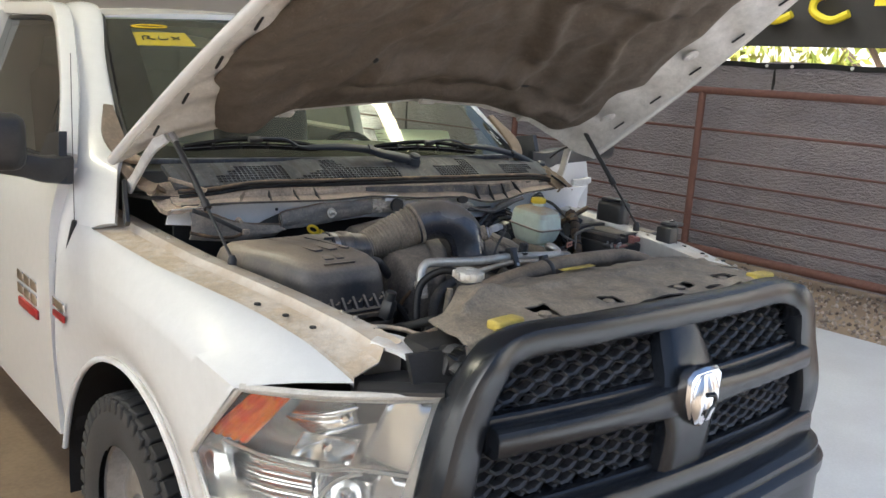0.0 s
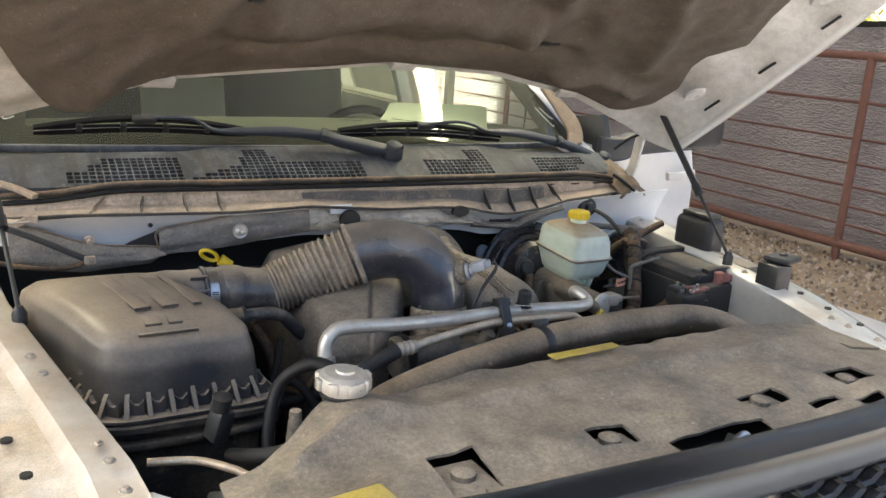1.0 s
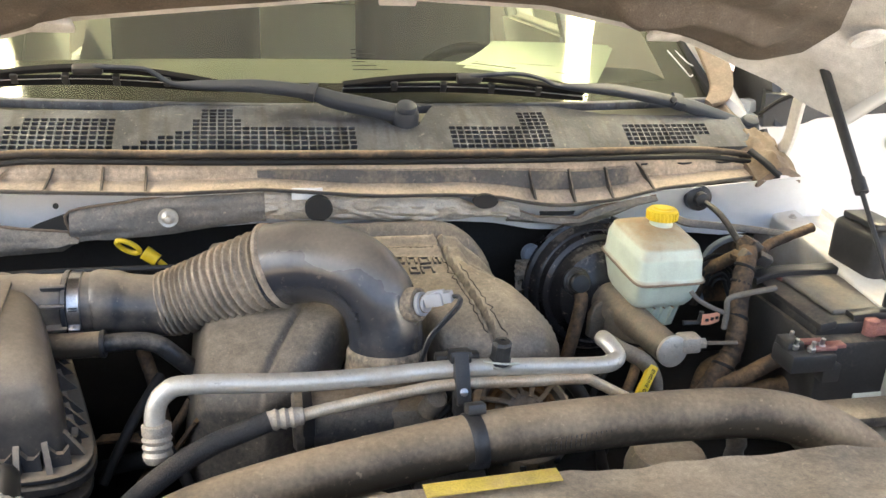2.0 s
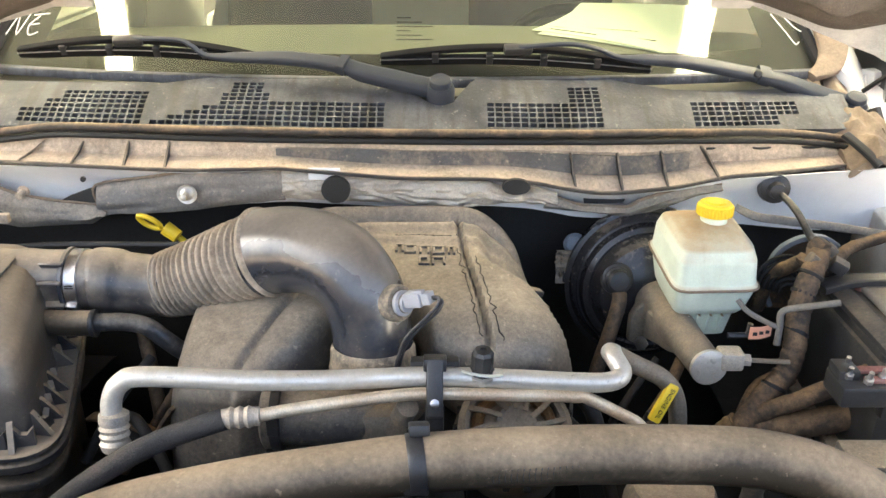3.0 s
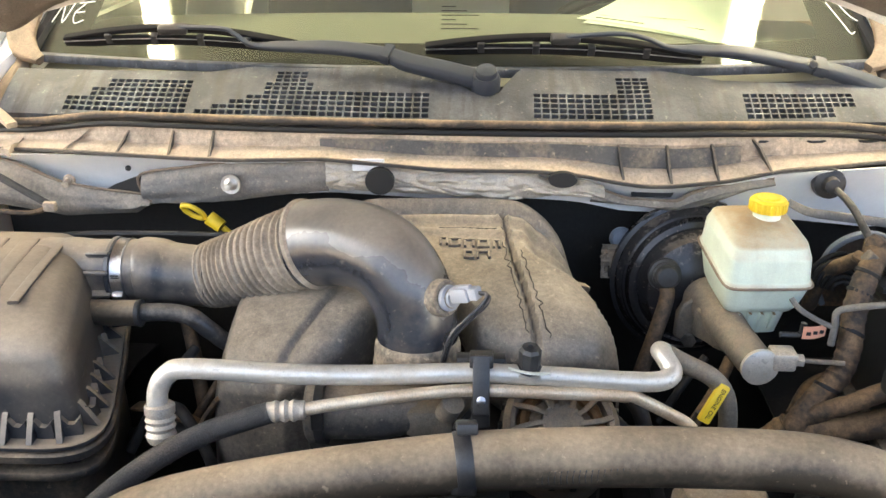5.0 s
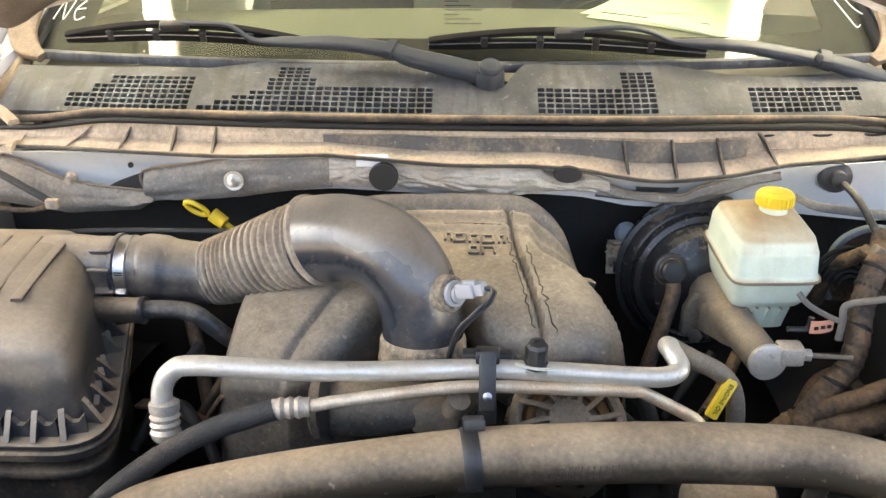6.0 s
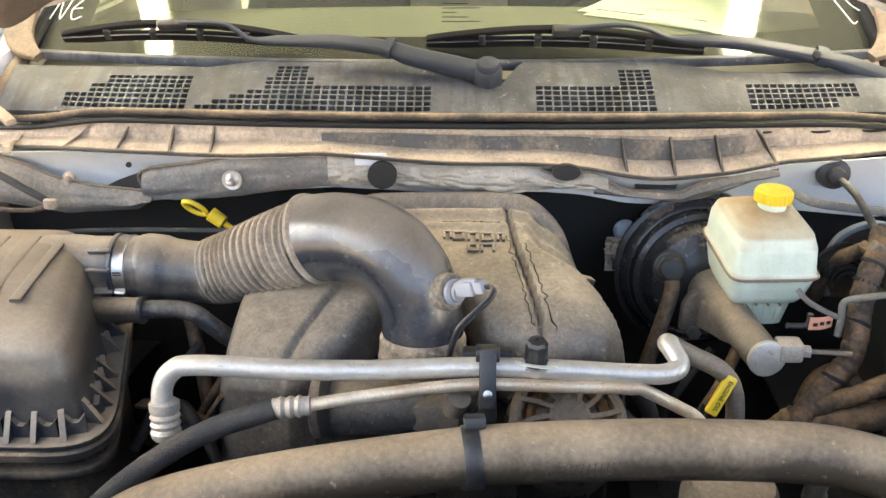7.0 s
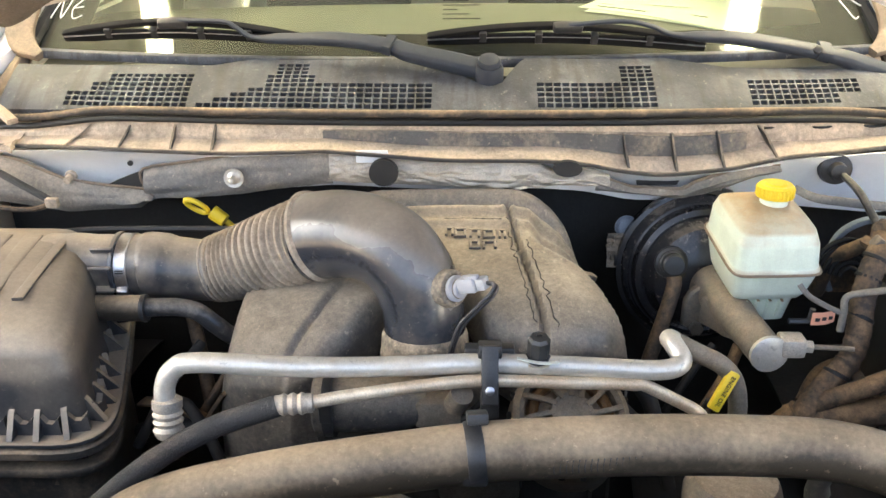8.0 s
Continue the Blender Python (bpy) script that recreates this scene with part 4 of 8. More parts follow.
ring = [(0.40 + 0.185 * math.cos(a), 1.96 - 0.06 * math.sin(a), 1.17 + 0.175 * math.sin(a)) for a in [2 * math.pi * k / 28 for k in range(29)]]
sw = part("steering_wheel", Shape().tube(ring, 0.015, n=10, per=1), BLACK, truck)
part("steering_hub", Shape().box((0.40, 1.96, 1.17), (0.18, 0.06, 0.12), 0.02, (-20, 0, 0)).rope([(0.22, 1.96, 1.17), (0.58, 1.96, 1.17)], 0.02, 0.04), BLACK, sw)

# ---- grille, bumper, lamps ----
def gy(x, z):
    """How far forward the grille's face stands."""
    return -0.135 + 0.10 * x * x - 0.035 * x + lerp([(0.62, -0.02), (0.80, -0.045), (0.92, -0.04), (1.05, 0.0), (1.125, 0.06)], z)


outer = [(-0.70, 0.64), (-0.69, 0.80), (-0.65, 0.95), (-0.605, 1.05), (-0.515, 1.096), (-0.3, 1.103), (0, 1.106), (0.26, 1.106), (0.475, 1.104), (0.565, 1.065), (0.603, 0.96), (0.635, 0.80), (0.645, 0.64)]
lean = lambda z: 0.045 * max(0.0, min(1.0, (z - 0.98) / 0.10))
grille = part("grille", Shape().rope([(x, gy(x, z) + 0.03 - lean(z), z) for x, z in outer], [0.11, 0.105, 0.095, 0.08, 0.068, 0.064, 0.064, 0.064, 0.068, 0.08, 0.095, 0.105, 0.11], [0.09, 0.09, 0.088, 0.078, 0.07, 0.068, 0.068, 0.068, 0.07, 0.078, 0.088, 0.09, 0.09], up=(0, -1, 0), power=0.45), GRILLE, truck, "satin black plastic grille surround")
cross = [-0.60, -0.46, -0.25, 0, 0.22, 0.40, 0.565]
part("crossbar", Shape().rope([(x, gy(x, 0.91) + 0.012, 0.916) for x in cross], 0.07, [0.066, 0.064, 0.064, 0.085, 0.064, 0.064, 0.066], power=0.6), GRILLE, grille)
part("crossbar_step", Shape().rope([(x, gy(x, 0.91) + 0.038, 0.924) for x in cross], 0.04, 0.078, power=0.4), GRILLE, grille)
part("upright", Shape().rope([(0, gy(0, z) + 0.016, z) for z in (1.08, 0.99, 0.91, 0.82, 0.66)], [0.15, 0.19, 0.23, 0.19, 0.20], 0.06, up=(0, -1, 0), power=0.5), GRILLE, grille)
part("lower_bar", Shape().rope([(x, gy(x, 0.70) + 0.01, 0.69) for x in (-0.69, -0.48, -0.25, 0, 0.22, 0.45, 0.64)], 0.09, 0.11, power=0.5), GRILLE, grille)
part("crossbar_rail", Shape().rope([(x, gy(x, 0.70) + 0.035, 0.745) for x in (-0.67, -0.38, 0, 0.35, 0.62)], 0.06, 0.03, power=0.4), GRILLE, grille)


def grille_mesh(x0, x1, z0, z1):
    g = Shape()
    a, b, h, wall = 0.033, 0.013, 0.0155, 0.0048
    step = 2 * (a + b)
    hexa = ((a, 0), (b, h), (-b, h), (-a, 0), (-b, -h), (b, -h))
    for r in range(int((z1 - z0) / h) + 2):
        for c in range(int((x1 - x0) / step) + 2):
            cx, cz = x0 + c * step + (r % 2) * (a + b), z0 + r * h
            if cx > x1 + 0.02 or cz > z1 + 0.01:
                continue
            y = gy(cx, cz) + 0.035
            k = 1 - wall / h
            o = [(cx + px, y, cz + pz) for px, pz in hexa]
            i = [(cx + px * (k + 0.1), y + 0.005, cz + pz * k) for px, pz in hexa]
            ob = [(p[0], p[1] + 0.022, p[2]) for p in o]
            ib = [(p[0], p[1] + 0.022, p[2]) for p in i]
            f = []
            for q in range(6):
                w = (q + 1) % 6
                f += [(q, w, 6 + w, 6 + q), (6 + q, 6 + w, 18 + w, 18 + q)]
            g.add(o + i + ob + ib, f)
    part("honeycomb", g, MESH, grille, "black honeycomb grille insert", sharp=20)


for xa, xb in ((-0.615, -0.075), (0.075, 0.575)):
    grille_mesh(xa, xb, 0.955, 1.072)
    grille_mesh(xa * 1.04, xb * 1.04, 0.75, 0.882)
part("mesh_backing", Shape().sheet(lambda u, v: (-0.7 + 1.4 * u, gy(-0.7 + 1.4 * u, 0.6 + 0.47 * v) + 0.09, 0.6 + 0.47 * v), 12, 6, (0, 0.01, 0)), DARK, grille)
shield_out = [(-0.068, 0.985), (-0.05, 1.0), (0.0, 1.004), (0.05, 1.0), (0.068, 0.985), (0.066, 0.93), (0.045, 0.885), (0.0, 0.855), (-0.045, 0.885), (-0.066, 0.93)]
badge = part("badge", Shape().prism([(x - 0.02, -0.222, z) for x, z in shield_out], (0, 0.03, 0), 0.008), BADGE, grille, "worn chrome shield badge")
part("badge_face", Shape().sheet(lambda u, v: (-0.02 + (u - 0.5) * 0.1 * (1 - 0.45 * abs(2 * v - 0.9) ** 2.2), -0.225 - 0.012 * math.sin(u * math.pi) * math.sin(v * math.pi) - 0.006 * abs(math.sin(u * 9)) * math.sin(v * 3.1), 0.872 + 0.118 * v), 16, 16, (0, 0.01, 0)), BADGE, badge, "worn silver moulded face", sharp=60)
part("badge_curl", Shape().tube([(-0.035, -0.236, 0.945), (-0.012, -0.240, 0.942), (-0.006, -0.240, 0.922), (-0.022, -0.238, 0.908), (-0.032, -0.236, 0.888)], [0.006, 0.007, 0.007, 0.005, 0.003], n=10), GRILLE, badge)

bx = [-0.97, -0.91, -0.75, -0.4, 0, 0.35, 0.60, 0.72, 0.765]
by = lambda x: -0.255 + 0.13 * x * x + 0.22 * max(0, abs(x) - (0.83 if x < 0 else 0.65)) / 0.12 - 0.03 * x
bumper = part("bumper", Shape().rope([(x, by(x) + 0.05, 0.50) for x in bx], 0.12, [0.2, 0.235, 0.24, 0.24, 0.24, 0.24, 0.24, 0.235, 0.2], power=0.4), GRILLE, truck, "black front bumper")
part("bumper_top", Shape().rope([(x, by(x) + 0.045, 0.615) for x in bx], 0.13, 0.07, power=0.6), GRILLE, bumper)
part("bumper_step", Shape().rope([(x, by(x) + 0.06, 0.655) for x in bx[1:-1]], 0.12, 0.05, power=0.6), GRILLE, bumper)
for s in (-1, 1):
    part("tow_slot", Shape().box((s * 0.70, by(0.7) - 0.008, 0.455), (0.16, 0.02, 0.07), 0.01), INK, bumper)
    part("tow_hook", Shape().tube([(s * 0.65, by(0.7) + 0.03, 0.44), (s * 0.66, by(0.7) - 0.035, 0.44), (s * 0.72, by(0.7) - 0.045, 0.44), (s * 0.75, by(0.7) - 0.01, 0.44)], 0.013, n=10), STEEL, bumper)


def headlight(side):
    lt = [(0, (0.972, 0.232, 0.992)), (0.45, (0.983, 0.325, 0.89)), (0.74, (0.994, 0.40, 0.80)), (1.0, (0.992, 0.33, 0.715))]
    rt = [(0, (0.652, -0.045, 1.006)), (0.5, (0.705, -0.05, 0.875)), (1.0, (0.755, -0.055, 0.715))]

    def edge(tab, b):
        return Vector([lerp([(q, p[i]) for q, p in tab], b) for i in range(3)])

    def face(a, b, deep=0.0):
        p = edge(lt, b).lerp(edge(rt, b), a)
        bulge = 0.04 * math.sin(a * math.pi) * (0.6 + 0.4 * math.sin(b * math.pi))
        p += Vector((0.66, -0.75, 0)) * (bulge - deep)
        if side > 0:
            p.y -= 0.035 * 2 * p.x * 0.5
        return (side * p.x, p.y, p.z)

    h = part("headlight", Shape().sheet(lambda u, v: face(u, v, 0.075 * math.sin(math.pi * min(1, max(0, u)) ) ** 0.3 * math.sin(math.pi * v) ** 0.3), 20, 14, (0, 0.004, 0)), LAMP_GREY, truck, "hazy headlight with an amber corner")
    lens = part("lens", Shape().sheet(face, 24, 14), LENS, h)
    lens.visible_shadow = False
    rim = [face(0, v / 8) for v in range(9)] + [face(u / 10, 1) for u in range(1, 11)] + [face(1, 1 - v / 8) for v in range(1, 9)] + [face(1 - u / 10, 0) for u in range(1, 11)]
    part("lamp_rim", Shape().tube(rim, 0.0085, n=8, per=1), TRIM, h)
    part("amber_reflector", Shape().sheet(lambda u, v: face(0.02 + 0.19 * u + 0.06 * (1 - v), 0.09 + 0.50 * v, 0.022 + 0.004 * math.sin(u * 26)), 22, 8, (0, 0.004, 0)), AMBER, h, "amber side reflector", sharp=80)
    part("upper_reflector", Shape().sheet(lambda u, v: face(0.34 + 0.34 * u - 0.03 * v, 0.10 + 0.26 * v, 0.05 - 0.03 * math.sin(math.pi * u) + 0.012 * math.sin(v * 8 + u * 5)), 24, 12, (0, 0.004, 0)), REFLECT, h, sharp=80)
    part("main_bowl", Shape().sheet(lambda u, v: face(0.42 + 0.26 * u, 0.40 + 0.2 * v, 0.03 + 0.045 * math.sin(math.pi * u) * math.sin(math.pi * v)), 20, 12, (0, 0.004, 0)), REFLECT, h, sharp=80)
    part("ribbed_reflector", Shape().sheet(lambda u, v: face(0.12 + 0.42 * u, 0.66 + 0.28 * v, 0.036 + 0.007 * abs(math.sin(v * 17)) + 0.02 * abs(u - 0.45)), 16, 48, (0, 0.004, 0)), REFLECT, h, sharp=15)
    part("corner_reflector", Shape().sheet(lambda u, v: face(0.03 + 0.16 * u, 0.6 + 0.3 * v, 0.02 + 0.03 * math.sin(math.pi * u)), 10, 10, (0, 0.004, 0)), REFLECT, h, sharp=80)
    part("lower_bowl", Shape().sheet(lambda u, v: face(0.58 + 0.22 * u, 0.70 + 0.24 * v, 0.03 + 0.05 * math.sin(math.pi * u) * math.sin(math.pi * v)), 16, 12, (0, 0.004, 0)), REFLECT, h, sharp=80)
    part("side_bezel", Shape().sheet(lambda u, v: face(0.72 + 0.25 * u, 0.08 + 0.52 * v, 0.014 + 0.03 * (1 - u) * v), 6, 6, (0, 0.004, 0)), LAMP_GREY, h, sharp=80)
    part("lower_bezel", Shape().sheet(lambda u, v: face(0.80 + 0.17 * u, 0.64 + 0.3 * v, 0.014 + 0.02 * (1 - u)), 6, 6, (0, 0.004, 0)), LAMP_GREY, h, sharp=80)
    part("lamp_side_trim", Shape().sheet(lambda u, v: face(0.945 + 0.05 * u, 0.03 + 0.94 * v, 0.002), 3, 10, (0, 0.012, 0)), TRIM, h)
    part("lamp_top_trim", Shape().sheet(lambda u, v: face(0.04 + 0.92 * u, 0.012 + 0.05 * v, 0.002), 16, 2, (0, 0.012, 0)), TRIM, h)
    part("divider", Shape().tube([face(0.10, 0.60, 0.012), face(0.35, 0.635, 0.012), face(0.55, 0.64, 0.012), face(0.70, 0.60, 0.012), face(0.98, 0.605, 0.008)], 0.004, n=8), TRIM, h)
    part("divider", Shape().tube([face(0.55, 0.98, 0.015), face(0.60, 0.80, 0.012), face(0.66, 0.68, 0.012), face(0.74, 0.615, 0.012)], 0.0045, n=8), TRIM, h)
    for a, b in ((0.55, 0.24), (0.545, 0.5), (0.69, 0.82)):
        c = face(a, b, 0.045)
        part("bulb", Shape().lathe([(0.004, -0.02), (0.011, -0.012), (0.012, 0.01), (0.006, 0.02)], c, (0.4 * side, -0.9, 0), 12), CHROME, h)
    # what closes the wing behind the lamp
    part("lamp_bracket", Shape().rope([(side * 0.66, -0.03, 1.012), (side * 0.79, 0.085, 1.004)], 0.06, 0.012).box((side * 0.72, 0.09, 0.97), (0.13, 0.12, 0.07), 0.015, (0, 8 * side, 30 * side)).box((side * 0.615, 0.06, 0.935), (0.06, 0.2, 0.15), 0.01), BLACK, truck, "black lamp bracket")
    part("rail_end", Shape().rope([(side * 0.685, 0.17, 1.068), (side * 0.664, 0.135, 1.062), (side * 0.642, 0.105, 1.050), (side * 0.620, 0.075, 1.022)], [0.07, 0.09, 0.09, 0.07], [0.012, 0.014, 0.016, 0.014]), PAINT_DUSTY, truck, "white fender rail end")


headlight(-1)
headlight(1)
part("core_support", Shape().box((0, 0.09, 0.80), (1.3, 0.10, 0.56), 0.02).box((0, 0.02, 1.05), (1.24, 0.08, 0.05), 0.01), DARK, truck, "dark radiator core support")
part("radiator_top", Shape().box((0.03, 0.175, 1.05), (0.98, 0.06, 0.10), 0.02), BLACK, truck)
for k in range(6):
    part("bracket", Shape().box((-0.60 + 0.02 * (k % 3), 0.02 + 0.035 * k, 1.04 - 0.02 * (k % 2)), (0.05, 0.025, 0.05), 0.006, (10 * k, 20, 30 * k)), BLACK, truck)
part("bracket_bolt", Shape().lathe([(0.012, 0), (0.012, 0.006), (0.006, 0.007), (0.006, 0.013)], (-0.622, -0.005, 0.995), (0.3, -0.9, 0.3), 8), STEEL, truck)

# ---- sight shield over the radiator ----
holes = [(-0.365, -0.30, -0.025, 0.05), (-0.135, -0.07, -0.005, 0.033), (0.165, 0.24, 0.003, 0.04), (0.38, 0.455, 0.005, 0.05),
         (-0.03, 0.15, -0.082, -0.022), (-0.42, -0.395, -0.055, -0.045), (0.26, 0.33, -0.03, -0.016), (0.345, 0.41, -0.055, -0.036)]
back_edge = [(-0.60, 0.105), (-0.545, 0.12), (-0.50, 0.15), (-0.45, 0.185), (-0.38, 0.215), (-0.30, 0.235), (-0.04, 0.258), (0.20, 0.262), (0.40, 0.262), (0.55, 0.25), (0.64, 0.232), (0.70, 0.20)]
NX, NY = 150, 44


def shield_at(u, v):
    x = -0.60 + 1.29 * u
    yf = gy(x, 1.1) + 0.012
    yb = lerp(back_edge, x)
    y = yf + (yb - yf) * v
    z = 1.108 + 0.022 * math.sin(min(1, v * 1.15) * 2.2) - 0.035 * max(0, abs(x) - 0.5) / 0.2 + 0.011 * noise.noise(Vector((x * 8, y * 12, 0))) + 0.004 * noise.noise(Vector((x * 24, y * 30, 2)))
    z += 0.010 * math.exp(-((v - 0.72) / 0.05) ** 2) * (abs(x) < 0.52) - 0.004 * math.exp(-((v - 0.5) / 0.2) ** 2)
    z += 0.035 * math.exp(-(((x + 0.41) / 0.07) ** 2 + ((y - 0.16) / 0.06) ** 2))
    z -= 0.03 * max(0, 1 - v * 9) ** 2
    return (x, y, z)


def shield_hole(i, j):
    x, y, _ = shield_at((i + 0.5) / NX, (j + 0.5) / NY)
    return any(a < x < b and c < y < d for a, b, c, d in holes)


shield = part("sight_shield", Shape().sheet(shield_at, NX, NY, (0, 0, -0.004), shield_hole), SHIELD, None, "dust-covered black plastic radiator cover", category="radiator cover", sharp=35)
for a, b, c, d in holes[:4]:
    part("clip_recess", Shape().box(((a + b) / 2, (c + d) / 2, 1.106), (b - a, d - c, 0.006), 0.001).lathe([(0.016, 0), (0.016, 0.008), (0.012, 0.011), (0.004, 0.012)], ((a + b) / 2, (c + d) / 2 + 0.004, 1.108), (0, 0, 1), 12), SHIELD, shield)
latch = part("hood_latch", Shape().box((0.06, -0.052, 1.055), (0.19, 0.07, 0.05), 0.008).box((0.03, -0.05, 1.088), (0.05, 0.04, 0.03), 0.006, (0, 0, 10)).box((0.085, -0.045, 1.09), (0.02, 0.05, 0.03), 0.004, (0, 20, 0)).box((0.0, -0.058, 1.085), (0.012, 0.04, 0.03), 0.003, (0, -15, 0)), BLACK, truck, "black hood latch")
part("latch_hook", Shape().tube([(0.06, -0.06, 1.075), (0.065, -0.05, 1.108), (0.09, -0.045, 1.112), (0.105, -0.05, 1.085)], 0.005, n=8), STEEL, latch)
part("latch_spring", Shape().tube([(-0.01 + 0.008 * k, -0.048 + 0.006 * math.cos(k * 2.1), 1.092 + 0.006 * math.sin(k * 2.1)) for k in range(14)], 0.0018, n=6, per=2), STEEL, latch)
part("latch_lever", Shape().box((0.125, -0.092, 1.119), (0.05, 0.022, 0.012), 0.004, (0, 5, 8)), CHALK, latch, "white plastic latch tab")
for s in (-1, 1):
    pad = part("hood_bumper", Shape().box((s * 0.505 + 0.02, -0.018 - 0.006 * s, 1.122), (0.085, 0.04, 0.022), 0.007, (0, 0, -6 * s), seg=3), YELLOW_PAD, truck, "dusty yellow rubber hood rest")
    part("bumper_edge", Shape().box((s * 0.505 + 0.02, -0.040 - 0.006 * s, 1.112), (0.10, 0.012, 0.02), 0.003, (0, 0, -6 * s)), BLACK, pad)
part("corner_panel", Shape().sheet(lambda u, v: (0.56 + 0.09 * u, 0.12 + 0.13 * v, 1.118 - 0.014 * u), 6, 6, (0, 0, -0.004)), SHIELD, truck, "dusty plastic corner panel")
cap = part("radiator_cap", Shape().lathe([(0.0, 0.034), (0.012, 0.034), (0.013, 0.031), (0.026, 0.030), (0.033, 0.026), (0.035, 0.018), (0.034, 0.008), (0.026, 0.005), (0.026, 0)], (-0.415, 0.19, 1.158), (0.05, -0.05, 1), 16, cap=False), ALU, truck, "worn metal radiator cap", sharp=25)
for k in range(8):
    a = k * math.pi / 4
    part("cap_lug", Shape().box((-0.415 + 0.034 * math.cos(a), 0.19 + 0.034 * math.sin(a), 1.176), (0.008, 0.015, 0.016), 0.003, (0, 0, math.degrees(a))), ALU, cap)
part("filler_neck", Shape().lathe([(0.030, -0.05), (0.026, -0.02), (0.026, 0.0), (0.030, 0.002), (0.030, 0.006)], (-0.415, 0.19, 1.155), (0, 0, 1), 20), BLACK, truck)

# ---- hood, held open on gas struts ----
REAR = [(-0.86, 1.244, 1.316), (-0.80, 1.10, 1.385), (-0.64, 1.0, 1.44), (-0.45, 0.97, 1.495), (0, 0.957, 1.54), (0.28, 0.96, 1.53), (0.54, 0.97, 1.484), (0.75, 0.985, 1.412), (0.81, 0.97, 1.375), (0.86, 0.90, 1.352)]
FRONT = [(-0.86, 0.06, 1.90), (-0.45, -0.03, 2.06), (0, -0.06, 2.13), (0.45, -0.04, 2.11), (0.86, 0.03, 2.03)]


def hood_at(s, v):
    """s -1..1 across, v 0..1 from the hinged edge to the nose; the underside."""
    x = 0.86 * s
    a = Vector((x, lerp([(p[0], p[1]) for p in REAR], x), lerp([(p[0], p[2]) for p in REAR], x)))
    b = Vector((x * 0.97, lerp([(p[0], p[1]) for p in FRONT], x), lerp([(p[0], p[2]) for p in FRONT], x)))
    p = a.lerp(b, v)
    bulge = (0.02 - 0.038 * max(s, 0.0)) * math.sin(v * math.pi)
    return p + Vector((0, 0.3, 0.95)) * bulge


HN = Vector((0, 0.55, 0.83))


def frame_at(u, v):
    s = u * 2 - 1
    rim = max(0, abs(s) - 0.7) / 0.3
    dent = (0.013 * math.sin(v * 40 + s * 3) + 0.006 * math.sin(v * 23)) * rim * (1 - rim) * 4 + 0.010 * rim ** 2
    return hood_at(s, v) - HN * dent * 0.6


# underside gets the shade-darkened paint, the upward faces plain white
hood = part("hood", Shape().sheet(frame_at, 90, 90, lambda p: HN * 0.028), SHADED_PAINT, truck, "white hood, propped open, seen from below", sharp=40)
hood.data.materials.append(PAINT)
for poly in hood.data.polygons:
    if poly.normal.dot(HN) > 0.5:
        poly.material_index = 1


PAD_LEFT = [(0, -0.73), (0.05, -0.79), (0.17, -0.845), (0.29, -0.89), (0.34, -0.93), (0.48, -0.945), (0.6, -0.93), (1, -0.92)]
PAD_RIGHT = [(0, 0.68), (0.05, 0.79), (0.11, 0.838), (0.19, 0.845), (0.26, 0.80), (0.30, 0.80), (0.38, 0.858), (0.46, 0.82), (0.54, 0.80), (0.62, 0.81), (0.725, 0.765), (1, 0.77)]


def ridge(table, a, b, height, width):
    """A soft fold along b = table(a)."""
    if not table[0][0] - 0.03 < a < table[-1][0] + 0.03:
        return 0.0
    fade = min(1, (a - table[0][0] + 0.03) / 0.05, (table[-1][0] + 0.03 - a) / 0.05)
    return height * math.exp(-((b - lerp(table, a)) / width) ** 2) * fade


def liner_at(s, v):
    p = hood_at(s, v)
    lo, hi = lerp(PAD_LEFT, v), lerp(PAD_RIGHT, v)
    r = 0.012 + 0.024 * noise.noise(Vector((s * 4.2, v * 6, 3))) + 0.010 * noise.noise(Vector((s * 14, v * 19, 1)))
    # the overlapping flap, its fold, and the pressed ribs
    flap = lerp([(0.0, -0.62), (0.05, -0.575), (0.206, -0.412), (0.388, -0.337), (0.6, -0.25), (1, -0.1)], v)
    r += 0.016 / (1 + math.exp(max(-40, min(40, (s - flap) / 0.006))))
    r += ridge([(0.03, -0.73), (0.162, -0.675), (0.256, -0.55), (0.413, -0.475), (0.6, -0.40)], v, s, 0.030, 0.045)
    r -= ridge([(-0.42, 0.144), (0.012, 0.112), (0.438, 0.169)], s, v, 0.022, 0.016)
    r += ridge([(-0.42, 0.231), (-0.1, 0.219), (0.25, 0.215)], s, v, 0.040, 0.05)
    r += ridge([(0.19, 0.26), (0.288, 0.275), (0.5, 0.113), (0.8, 0.0)], v, s, 0.036, 0.055)
    r += ridge([(0.2, 0.66), (0.306, 0.612), (0.481, 0.475), (0.85, 0.40)], v, s, 0.030, 0.045)
    r += ridge([(0.45, 0.085), (0.562, 0.13), (0.738, 0.12)], s, v, 0.030, 0.022)
    r += ridge([(-0.3, 0.62), (0.3, 0.60), (0.6, 0.66)], s, v, 0.03, 0.04)
    edge = max(0.0, min(1, (s - lo) * 16, (hi - s) * 16, (v - 0.03) * 18, (0.955 - v) * 18))
    return p - HN * (0.012 + max(-0.006, r) * edge ** 0.7)


def pad_at(u, v):
    vv = 0.032 + 0.925 * v
    lo, hi = lerp(PAD_LEFT, vv), lerp(PAD_RIGHT, vv)
    return liner_at(lo + (hi - lo) * u, vv)


